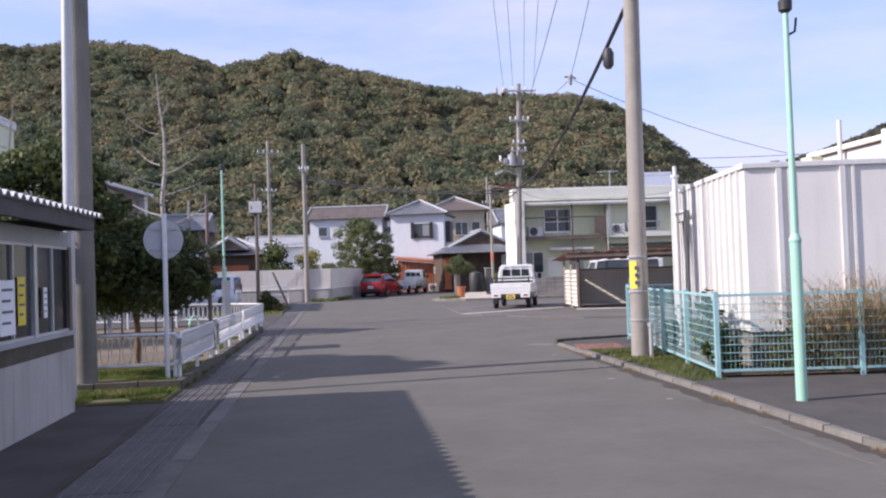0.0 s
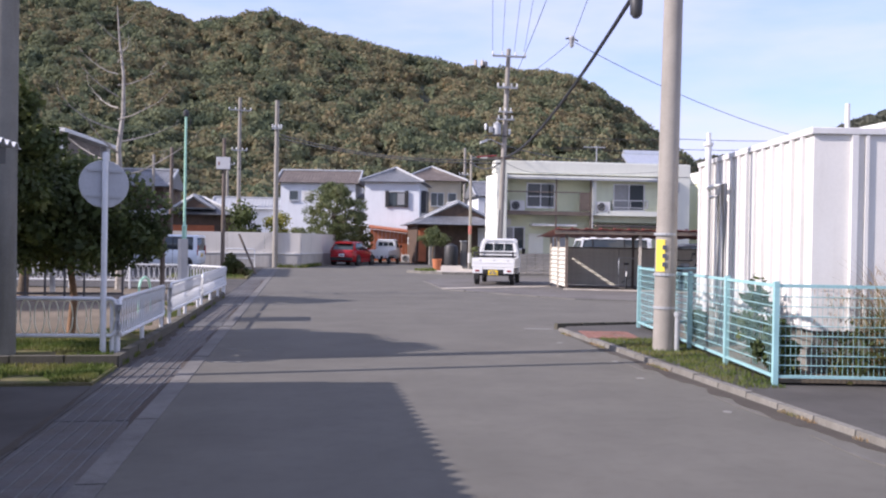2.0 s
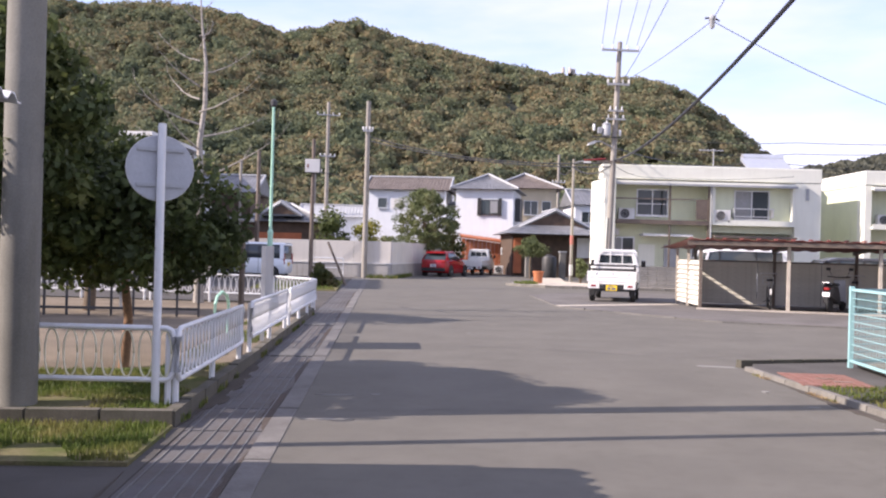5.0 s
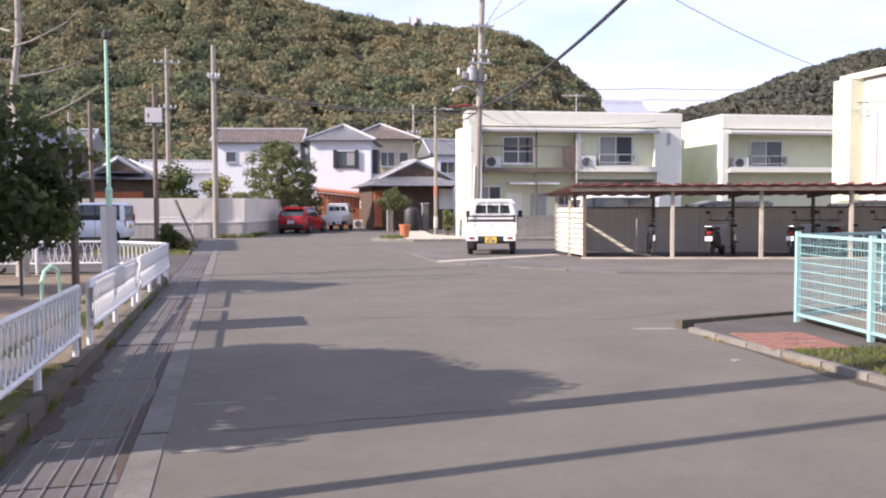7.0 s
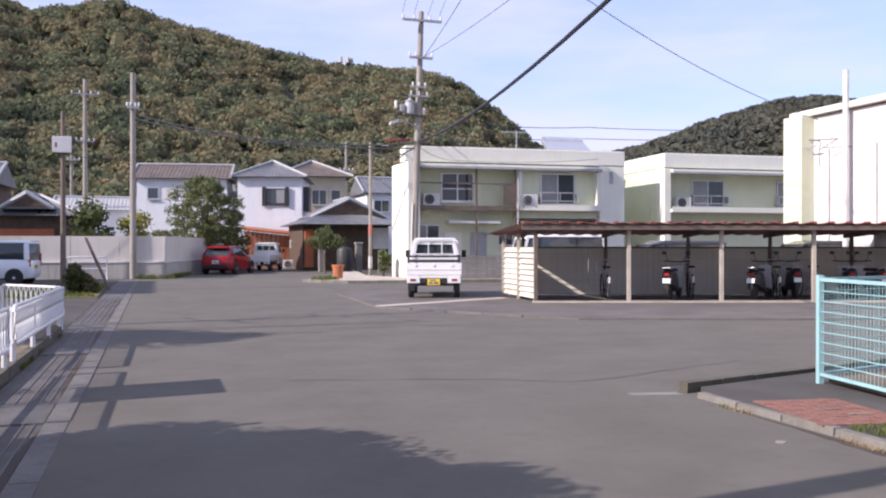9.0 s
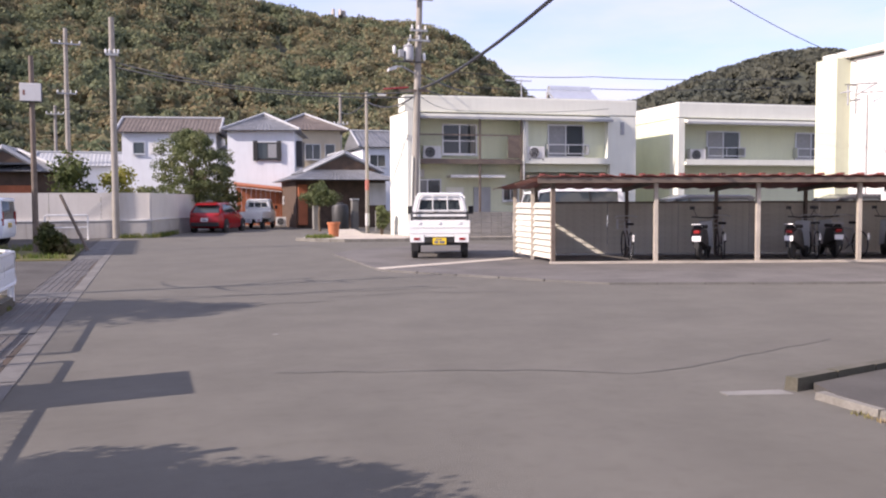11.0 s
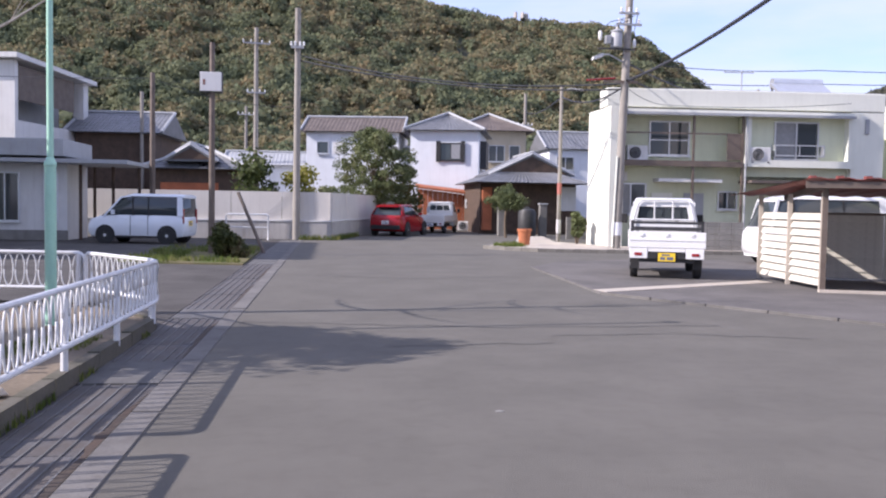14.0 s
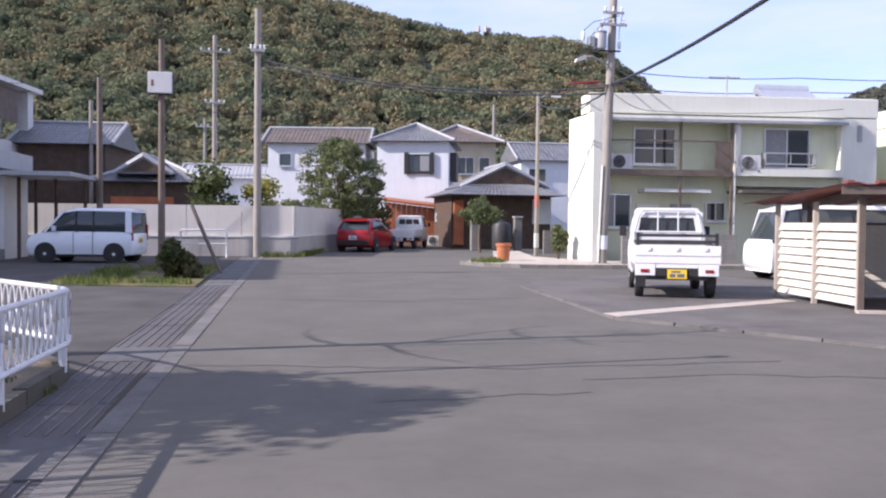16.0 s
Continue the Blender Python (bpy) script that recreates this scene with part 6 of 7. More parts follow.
# ---- bicycle shelter ----
CP = thing("bicycle_shelter", "long bicycle shelter with a red-brown sheet roof and white louvred end", "shelter", (9.27, 30.4, 0.03), -17)
SPAN, DEPTH, CL = 2.4, 3.0, 11.4
SKEW = -0.193
part("floor_edge", Mesh().box(-0.1, -0.25, -0.02, CL, -0.1, 0.05), M_LIGHTCONC, CP)
rm = Mesh()
n = int((CL + 0.66) / 0.12)
rows = []
for y, z in ((-0.35, 2.02), (DEPTH + 0.5, 1.78)):
    rows.append([(-0.42 + i * 0.12 + SKEW * max(0, y), y, z + (0.03 if i % 4 in (1, 2) else 0)) for i in range(n + 1)])
k = n + 1
rm.add(rows[0] + rows[1] + [(x, y, z - 0.015) for x, y, z in rows[0]] + [(x, y, z - 0.015) for x, y, z in rows[1]],
       [f for i in range(n) for f in ((i, i + 1, k + i + 1, k + i), (2 * k + i, 3 * k + i, 3 * k + i + 1, 2 * k + i + 1), (i, 2 * k + i, 2 * k + i + 1, i + 1), (k + i, k + i + 1, 3 * k + i + 1, 3 * k + i))])
part("roof", rm, M_ROOFRED, CP, "red-brown corrugated roof sheet")
part("fascia", Mesh().box(-0.4, -0.3, 1.86, CL, -0.26, 1.98), M_BRONZE, CP)
for i in range(26):
    x = -0.3 + i * 0.46
    part("roof_clip", Mesh().box(x - 0.05, -0.38, 2.03, x + 0.05, -0.2, 2.075), M_ROOFRED, CP)
for i in range(6):
    x = i * SPAN
    if x < CL:
        part("front_post", Mesh().box(x - 0.045, -0.045, 0, x + 0.045, 0.045, 1.86), M_LIGHTCONC if i else M_BRONZE, CP)
        part("rear_post", Mesh().box(x - 0.04, DEPTH - 0.2, 0, x + 0.04, DEPTH - 0.12, 1.75), M_BRONZE, CP)
        part("rafter", Mesh().hexa([(x - 0.03, -0.25, 1.86), (x + 0.03, -0.25, 1.86), (x + 0.03, DEPTH + 0.3, 1.68), (x - 0.03, DEPTH + 0.3, 1.68), (x - 0.03, -0.25, 1.98), (x + 0.03, -0.25, 1.98), (x + 0.03, DEPTH + 0.3, 1.79), (x - 0.03, DEPTH + 0.3, 1.79)]), M_BRONZE, CP)
me_bk = Mesh().hexa([(0.01, DEPTH - 0.13, 0), (1.89, DEPTH - 0.13, 0), (1.89, DEPTH - 0.09, 0), (0.01, DEPTH - 0.09, 0), (0.01, DEPTH - 0.105, 0.147), (1.89, DEPTH - 0.105, 0.147), (1.89, DEPTH - 0.065, 0.147), (0.01, DEPTH - 0.065, 0.147)]).data("back_slat", M_LOUVRE)
for i in range(6):
    for j in range(9):
        o = new("back_slat", me_bk)
        o.parent = CP
        o.location = (i * 1.9, 0, 0.05 + j * 0.148)
part("back_rail", Mesh().box(0, DEPTH - 0.12, 1.381, CL, DEPTH - 0.05, 1.43), M_BRONZE, CP)
for i in range(9):
    z = 0.10 + i * 0.148
    for y0, y1 in ((0.06, 1.4), (1.52, 2.85)):
        a, b = SKEW * y0, SKEW * y1
        part("louvre", Mesh().hexa([(a - 0.02, y0, z), (a + 0.02, y0, z), (b + 0.02, y1, z), (b - 0.02, y1, z), (a + 0.045, y0, z + 0.13), (a + 0.07, y0, z + 0.13), (b + 0.07, y1, z + 0.13), (b + 0.045, y1, z + 0.13)]), M_LOUVRE, CP)
for y in (0.0, 1.42, 2.87):
    part("end_post", Mesh().box(SKEW * y - 0.05, y, 0, SKEW * y + 0.03, y + 0.09, 1.78), M_LIGHTCONC, CP)
MC = CP.matrix_basis


def scooter(at, rz, label, lamp=True):
    t = thing("motor_scooter", label, "scooter", at, rz, "scooters in the shelter")
    for y, nm in ((0.25, "rear_wheel"), (1.45, "front_wheel")):
        w = part(nm, Mesh().lathe([(0.13, -0.05), (0.2, -0.05), (0.23, -0.02), (0.23, 0.02), (0.2, 0.05), (0.13, 0.05)], 18).moved(Matrix.Translation((0, y, 0.23)) @ Matrix.Rotation(math.pi / 2, 4, "Y")), M_BLACK, t, smooth=True)
        part("rim", Mesh().cyl((-0.045, y, 0.23), (0.045, y, 0.23), 0.12, n=12), M_ALU, w)
    part("body", shell([(0.0, 0.48, 0.66, 0.08, 0.1), (0.15, 0.4, 0.74, 0.15, 0.16), (0.6, 0.28, 0.72, 0.17, 0.14), (0.72, 0.22, 0.5, 0.16, 0.12)]), M_DARK, t, smooth=True)
    part("footboard", Mesh().box(-0.15, 0.6, 0.22, 0.15, 1.15, 0.3), M_BLACK, t, bevel=0.02)
    part("leg_shield", Mesh().hexa([(-0.2, 1.12, 0.25), (0.2, 1.12, 0.25), (0.12, 1.3, 0.3), (-0.12, 1.3, 0.3), (-0.17, 1.15, 0.92), (0.17, 1.15, 0.92), (0.1, 1.28, 0.92), (-0.1, 1.28, 0.92)]), M_GREYPAINT, t, bevel=0.02)
    part("seat", Mesh().box(-0.13, 0.1, 0.745, 0.13, 0.75, 0.83), M_BLACK, t, bevel=0.03)
    part("handlebar", Mesh().path([(-0.32, 1.05, 1.02), (-0.1, 1.16, 1.0), (0.1, 1.16, 1.0), (0.32, 1.05, 1.02)], 0.016), M_DARK, t)
    for s in (-1, 1):
        part("mirror", Mesh().path([(s * 0.2, 1.1, 1.02), (s * 0.3, 1.12, 1.22)], 0.008).box(s * 0.32 - 0.06, 1.11, 1.2, s * 0.32 + 0.06, 1.13, 1.28), M_DARK, t)
    part("tail_lamp", Mesh().box(-0.07, -0.06, 0.64, 0.07, 0.02, 0.72), M_REDLENS, t, bevel=0.01)
    part("plate", Mesh().box(-0.1, -0.08, 0.46, 0.1, -0.068, 0.58), M_PAPER, t)
    part("rear_rack", Mesh().path([(-0.1, 0.1, 0.8), (-0.1, -0.12, 0.86), (0.1, -0.12, 0.86), (0.1, 0.1, 0.8)], 0.012), M_ALU, t)
    part("mudguard", Mesh().box(-0.06, -0.1, 0.3, 0.06, -0.08, 0.46), M_BLACK, t)
    part("stand", Mesh().path([(-0.14, 0.55, 0.0), (-0.1, 0.6, 0.25), (0.1, 0.6, 0.25), (0.14, 0.55, 0.0)], 0.012), M_DARK, t)
    return t


def bicycle(at, rz, label):
    t = thing("bicycle", label, "bicycle", at, rz, "bicycles in the shelter")
    for y in (0.33, 1.4):
        ring, sp = Mesh(), Mesh()
        for i in range(24):
            a, b = 2 * math.pi * i / 24, 2 * math.pi * (i + 1) / 24
            ring.cyl((0, y + 0.32 * math.cos(a), 0.33 + 0.32 * math.sin(a)), (0, y + 0.32 * math.cos(b), 0.33 + 0.32 * math.sin(b)), 0.018, n=6)
            if i % 2:
                sp.cyl((0, y, 0.33), (0, y + 0.31 * math.cos(a), 0.33 + 0.31 * math.sin(a)), 0.002, n=4)
        w = part("wheel", ring, M_BLACK, t, smooth=True)
        part("spokes", sp, M_ALU, w)
    part("frame", Mesh().path([(0, 0.33, 0.33), (0, 0.75, 0.3), (0, 1.2, 0.75), (0, 1.25, 0.9)], 0.018).path([(0, 0.75, 0.3), (0, 0.58, 0.82)], 0.018).path([(0, 0.33, 0.33), (0, 0.6, 0.7), (0, 1.2, 0.72), (0, 1.4, 0.33)], 0.014), M_ALU, t, smooth=True)
    part("handlebar", Mesh().path([(-0.27, 1.0, 1.02), (-0.2, 1.2, 1.05), (0.2, 1.2, 1.05), (0.27, 1.0, 1.02)], 0.013), M_ALU, t)
    part("saddle", Mesh().box(-0.09, 0.42, 0.83, 0.09, 0.7, 0.89), M_BLACK, t, bevel=0.025)
    bk = Mesh()
    for i in range(5):
        for s in (-1, 1):
            bk.box(s * 0.15 - 0.004, 1.32 + i * 0.06, 0.72, s * 0.15 + 0.004, 1.328 + i * 0.06, 0.95)
    for z in (0.72, 0.83, 0.95):
        bk.path([(-0.15, 1.3, z), (0.15, 1.3, z), (0.15, 1.58, z), (-0.15, 1.58, z), (-0.15, 1.3, z)], 0.006, 4)
    part("basket", bk, M_ALU, t)
    part("rear_mudguard", Mesh().box(-0.025, -0.02, 0.45, 0.025, 0.0, 0.62), M_WHITE, t)
    part("pedal", Mesh().path([(-0.15, 0.7, 0.2), (0, 0.75, 0.3), (0.15, 0.8, 0.4)], 0.012), M_DARK, t)
    return t


for x, y, a in ((2.0, 0.5, -4),):
    bicycle(tuple(MC @ Vector((x, y, 0.02))), -17 + a, "bicycle with a wire basket leaning in the shelter")
for x, y, a in ((4.35, 0.9, -12), (6.65, 0.8, -14), (7.9, 0.9, 6)):
    bicycle(tuple(MC @ Vector((x, y, 0.02))), -17 + a, "dark bicycle with a wire basket parked in the shelter")
for x, y, a in ((3.5, 0.4, -28), (5.75, 0.45, -38), (7.2, 1.0, -10), (9.4, 0.7, 5), (8.6, 0.8, -16)):
    scooter(tuple(MC @ Vector((x, y, 0.02))), -17 + a, "dark motor scooter with a red tail lamp parked in the shelter")

for x, y, lab in ((6.6, 5.6, "dark grey van parked behind the bicycle shelter, seen over its wall"), (11.2, 5.2, "dark grey van parked at the far end behind the bicycle shelter")):
    minivan(tuple(MC @ Vector((x, y, 0.0))), 80, lab, M_CARGREY, 3.4, 1.62, 0.3)

# ---- plant pot, shrubs, garden trees ----
pot = thing("plant_pot", "terracotta plant pot on the island", "plant pot", (7.4, 46.6, 0.08))
part("pot", Mesh().lathe([(0.19, 0), (0.235, 0.5), (0.265, 0.51), (0.265, 0.6), (0.24, 0.6), (0.225, 0.53)], 20), M_TERRA, pot, smooth=True)


def shrub(at, w, h, material, seed, label, leaf=0.06, per=150, clumps=16, name="shrub"):
    rng = np.random.default_rng(seed)
    t = thing(name, label, "shrub" if name == "shrub" else "tree", at)
    cs = []
    for i in range(clumps):
        a, u = rng.uniform(0, 6.283), rng.uniform(0, 1)
        r = w * rng.uniform(0.1, 0.75) * (1 - 0.55 * u)
        cs.append((r * math.cos(a), r * math.sin(a), h * (0.15 + 0.75 * u), w * rng.uniform(0.25, 0.45)))
    st = Mesh()
    for c in cs[::2]:
        st.cyl((c[0] * 0.15, c[1] * 0.15, -0.03), (c[0], c[1], c[2]), 0.015 * max(1, h / 2), 0.006, 5)
    part("stems", st, M_BARK, t)
    v, f = leaves(cs, per, 1.1, leaf, seed, 0.9)
    quads("leaves", v, f, material, t)
    return t


shrub((-2.27, 38.9, 0.03), 0.6, 0.85, M_BUSH, 31, "brown-green shrub in the corner of earth")
gt = evergreen((2.6, 61.0, 0), 5.3, 2.2, 1.7, 33, "round olive-green garden tree behind the wall", 0.06, 170, 120, 0.8, (0.11, 0.22), None, M_OLIVE)
shrub((4.6, 64.0, 0), 1.2, 3.0, M_BUSH, 34, "autumn shrub above the garden wall", 0.09, 140, 16)
shrub((-2.9, 55.0, 0), 1.8, 3.5, M_LEAF, 35, "dark garden shrub behind the wall", 0.1, 150, 24, "garden_tree")
shrub((-0.9, 56.0, 0), 1.5, 3.2, M_SPRIG, 36, "yellow-green garden shrub behind the wall", 0.08, 150, 20)
shrub((0.6, 58.3, 0), 1.5, 2.7, M_OLIVE, 37, "low garden shrub behind the wall", 0.09, 140, 16)
evergreen((8.7, 56.5, 0.0), 2.35, 0.95, 1.45, 38, "small flat-topped garden tree before the gatehouse", 0.05, 110, 40, 0.55, (0.2, 0.34), None, M_OLIVE)
shrub((9.75, 48.0, 0.05), 0.5, 1.3, M_OLIVE, 39, "green climber at the foot of the flats", 0.06, 140, 16)
shrub((6.0, 12.2, 0.1), 0.5, 1.15, M_LEAF, 40, "thin green shrub behind the turquoise fence", 0.05, 34, 12)
shrub((6.5, 11.05, 0.1), 0.5, 0.6, M_BUSH, 41, "low tangled weeds behind the turquoise fence", 0.035, 16, 14)
shrub((8.9, 10.75, 0.1), 0.9, 1.0, M_BUSH, 42, "tangled green weeds behind the turquoise fence", 0.04, 90, 20)
shrub((5.85, 11.35, 0.1), 0.35, 0.6, M_LEAF, 43, "low green weeds inside the fence", 0.05, 110, 10)
shrub((6.25, 14.4, 0.1), 0.3, 0.5, M_LEAF, 44, "low green weeds inside the fence", 0.05, 110, 10)


def arching(name, spots, h, w, droop, material, label, seed, plume=0.0):
    """Reed leaves that rise and bend over, some with a ragged plume at the tip."""
    rng = np.random.default_rng(seed)
    m = Mesh()
    for x, y, z in spots:
        a, hh, k = rng.uniform(0, 6.283), h * rng.uniform(0.5, 1.15), droop * rng.uniform(0.3, 1.3)
        c, s = math.cos(a), math.sin(a)
        run = []
        for i in range(6):
            u = i / 5
            run.append((x + c * k * hh * u ** 2.2, y + s * k * hh * u ** 2.2, z + hh * (u - 0.42 * k * u ** 3.5)))
        vs = []
        for i, p in enumerate(run):
            e = w * (1 - i / 5.6) / 2
            vs += [(p[0] - s * e, p[1] + c * e, p[2]), (p[0] + s * e, p[1] - c * e, p[2])]
        m.add(vs, [(2 * i, 2 * i + 1, 2 * i + 3, 2 * i + 2) for i in range(5)])
        if rng.uniform() < plume:
            for _ in range(26):
                u = rng.uniform(0.72, 1.0)
                i = min(4, int(u * 5))
                p = Vector(run[i]).lerp(Vector(run[i + 1]), u * 5 - i)
                d = Vector((rng.normal() * 0.03, rng.normal() * 0.03, rng.uniform(-0.09, 0.01)))
                o = Vector((-d.y, d.x, 0)).normalized() * 0.004
                m.add([p - o, p + o, p + d], [(0, 1, 2)])
    return tagged(part(name, m, material), label, "reeds", "", "stuff")


arching("reeds", scatter(1500, 6.8, 7.9, 10.6, 11.15, 0.1, 51, lambda x, y: y > 11.08 - 0.167 * (x - 5.56)), 1.45, 0.016, 0.75, M_REED, "dry drooping pampas reeds behind the turquoise fence", 52, 0.22)
arching("sedge", scatter(900, 6.2, 9.4, 10.4, 11.1, 0.1, 55, lambda x, y: y > 11.08 - 0.167 * (x - 5.56)), 0.75, 0.014, 0.9, M_GRASS, "long green sedge tangled behind the turquoise fence", 56)
shrub((6.9, 11.0, 0.1), 0.45, 0.7, M_LEAF, 46, "green tangled weeds among the reeds", 0.035, 14, 12)
shrub((8.1, 10.85, 0.1), 0.5, 0.7, M_BUSH, 47, "brown-green tangled weeds among the reeds", 0.035, 30, 12)
blades("dry_grass", scatter(1800, 8.2, 11.5, 10.2, 10.8, 0.1, 53, lambda x, y: y > 11.08 - 0.167 * (x - 5.56)), 0.8, 0.02, M_REED, "dry brown grass behind the turquoise fence", "grass", 54, 0.5)

# ---- grass ----
g1 = scatter(18000, -7, -1.62, 11.75, 12.97, 0.03, 61, tuft(3, 1.1, -0.25))
g2 = scatter(20000, -6, -1.72, 13.12, 15.4, 0.112, 62, tuft(5, 0.9, -0.12))
g3 = scatter(8000, -2.4, -1.72, 15.0, 25.4, 0.108, 63, tuft(7, 0.9, 0.02))
blades("grass", g1 + g2 + g3, 0.052, 0.012, M_GRASS, "thin green and yellow grass along the white fence", "grass", 64)
g4 = scatter(11000, 5.13, 6.4, 10.8, 16.9, 0.055, 65, lambda x, y: x < 5.62 + 0.157 * (y - 11.0) and y < 15.42)
blades("verge_grass", g4, 0.05, 0.01, M_GRASS, "green grass strip between kerb and turquoise fence", "grass", 66)
g6 = scatter(3500, -0.85, 2.3, 50.8, 56.0, 0.0, 68, lambda x, y: 0 < x - (0.5 + 0.2 * (y - 51.5)) < 0.4 or (y < 51.5 and x < 0.6))
blades("wall_weeds", g6, 0.22, 0.03, M_GRASS, "green weeds along the foot of the garden wall", "weeds", 71)
g5 = scatter(3800, -4.5, -1.65, 36.6, 43.8, 0.03, 67, tuft(2, 0.9, -0.1)) + scatter(900, 6.1, 7.2, 44.4, 47.0, 0.1, 69, tuft(4, 0.8, 0.05))
g7 = scatter(5200, -1.62, -1.42, 12.6, 25.5, 0.0, 72, lambda x, y: x < -1.555 + 0.0095 * (y - 13) and noise.noise(Vector((x * 3, y * 1.7, 9))) > 0.12)
blades("kerb_weeds", g7, 0.075, 0.012, M_GRASS, "small weeds growing along the foot of the bed kerb", "weeds", 73)
g8 = scatter(2600, 4.93, 5.0, 6.0, 17.2, 0.0, 74, lambda x, y: noise.noise(Vector((2, y * 1.3, 4))) > 0.1)
blades("gutter_weeds", g8, 0.035, 0.008, M_REED, "dry weeds and grit along the pavement kerb", "weeds", 75)
blades("weeds", g5, 0.14, 0.025, M_GRASS, "straggling weeds along the wall and island", "weeds", 70)


# ---- pieces: gutter covers, kerbs ----
gut = thing("gutter", "steel gratings and concrete covers over the roadside gutter", "gutter", (-0.052, 0, 0), 0, "", "structure")
gr = Mesh().box(-1.445, 0.005, -0.08, -0.805, 0.985, -0.006)
bars = Mesh()
for x in (-1.405, -1.3, -1.19, -1.075, -0.97, -0.885):
    bars.box(x, 0.002, -0.006, x + 0.013, 0.993, 0.002)
me_gr, me_bars = gr.data("grating", M_GRATE), bars.data("grating_bars", M_GRATEBAR)
sl = Mesh().hexa([(-1.445, 0.008, -0.08), (-0.805, 0.008, -0.08), (-0.805, 0.985, -0.08), (-1.445, 0.985, -0.08), (-1.435, 0.018, 0.002), (-0.815, 0.018, 0.002), (-0.815, 0.975, 0.002), (-1.435, 0.975, 0.002)])
me_sl = sl.data("cover_slab", M_GUTTER)
for i in range(-3, 51):
    plain = i in (18, 23, 27) or i > 36 or i < 4
    o = new("cover_slab" if plain else "grating", me_sl if plain else me_gr)
    o.parent = gut
    o.location = (0, i * 0.995, random.uniform(-0.004, 0.003))
    if not plain:
        k = new("grating_bars", me_bars)
        k.parent = o
apron = thing("apron", "pale worn concrete strip along the gutter", "kerb", (-0.062, 0, 0), 0, "", "structure")
me_ap = Mesh().hexa([(-0.795, 0.01, -0.05), (-0.6, 0.01, -0.05), (-0.6, 1.98, -0.05), (-0.795, 1.98, -0.05), (-0.79, 0.015, 0.008), (-0.606, 0.015, 0.008), (-0.606, 1.975, 0.008), (-0.79, 1.975, 0.008)]).data("strip_slab", M_APRON)
for i in range(-2, 26):
    o = new("strip_slab", me_ap)
    o.parent = apron
    o.location = (random.uniform(-0.008, 0.008), i * 1.99, random.uniform(-0.003, 0.004))


def kerb_run(parent, pts, w, z0, z1, step=0.6, material=None):
    b = 0.015
    base = Mesh().hexa([(0.004, 0, z0), (step - 0.004, 0, z0), (step - 0.004, w, z0), (0.004, w, z0), (0.012, b, z1), (step - 0.012, b, z1), (step - 0.012, w, z1), (0.012, w, z1)]).data("kerb_stone", material or M_KERB)
    for (xa, ya), (xb, yb) in zip(pts, pts[1:]):
        ln, a = math.hypot(xb - xa, yb - ya), math.atan2(yb - ya, xb - xa)
        n = max(1, round(ln / step))
        for i in range(n):
            o = new("kerb_stone", base)
            o.parent = parent
            o.matrix_basis = Matrix.Translation((xa + (xb - xa) * i / n, ya + (yb - ya) * i / n, random.uniform(-0.006, 0.006))) @ Matrix.Rotation(a + random.uniform(-0.006, 0.006), 4, "Z") @ Matrix.Diagonal((ln / n / step, 1, 1, 1))


kr = thing("kerb_pavement", "worn concrete kerb stones along the pavement", "kerb", (0, 0, 0), 0, "", "structure")
kerb_run(kr, [(5.02, 17.25), (5.0, 10), (4.97, -6)], 0.1, -0.05, 0.06)
# the dark kerb colour paints shade onto this run's inner face
kerb_run(kr, [(30, 23.72), (12, 19.33), (7.1, 18.13), (5.05, 17.6)], 0.12, -0.05, 0.105, 0.6, M_BEDKERB)
kb = thing("kerb_bed", "stained concrete kerb round the raised bed, darkened for shade", "kerb", (0, 0, 0), 0, "", "structure")
kerb_run(kb, [(-1.71, 13.0), (-1.59, 25.95), (-2.6, 27.45), (-9, 28.05)][::-1], 0.12, -0.05, 0.135, 0.6, M_BEDKERB)
kerb_run(kb, [(-1.6, 13.12), (-7.0, 13.12)], 0.12, -0.05, 0.135, 0.6, M_BEDKERB)
ki = thing("kerb_island", "pale concrete kerb of the island", "kerb", (0, 0, 0), 0, "", "structure")
kerb_run(ki, [(16, 42.9), (10, 43.2), (7.2, 43.6), (6.25, 44.4), (5.7, 45.6)][::-1], 0.13, -0.05, 0.12)
kp = thing("kerb_pad", "low kerb edging of the parking pad", "kerb", (0, 0, 0), 0, "", "structure")
kerb_run(kp, [(5.24, 36.2), (5.02, 30.0), (7.25, 26.62), (8.05, 25.6), (12, 24.2), (22, 21.7)], 0.08, -0.05, 0.042, 0.9, M_APRON)
mh = thing("paving_patch", "reddish block paving with two rusty slots in the pavement", "paving", (5.52, 16.02, 0.056), -9.5)
me_pb = Mesh().box(0, 0, 0, 0.097, 0.092, 0.012).data("paving_block", M_BRICK)
for i in range(8):
    for j in range(11):
        o = new("paving_block", me_pb)
        o.parent = mh
        o.location = (-0.42 + i * 0.105, -0.55 + j * 0.1, random.uniform(-0.002, 0.003))
for x, y in ((0.02, 0.05), (0.16, -0.18)):
    part("slot", Mesh().box(x - 0.11, y - 0.03, 0.0125, x + 0.11, y + 0.03, 0.019), M_RUST, mh)
lines = Mesh()
lines.prism([(4.5, 17.55), (5.0, 17.42), (5.0, 17.58), (4.52, 17.68)], 0.0, 0.006)
setting("patch", lines, M_CONC, "pale concrete patch at the kerb corner", "pavement")


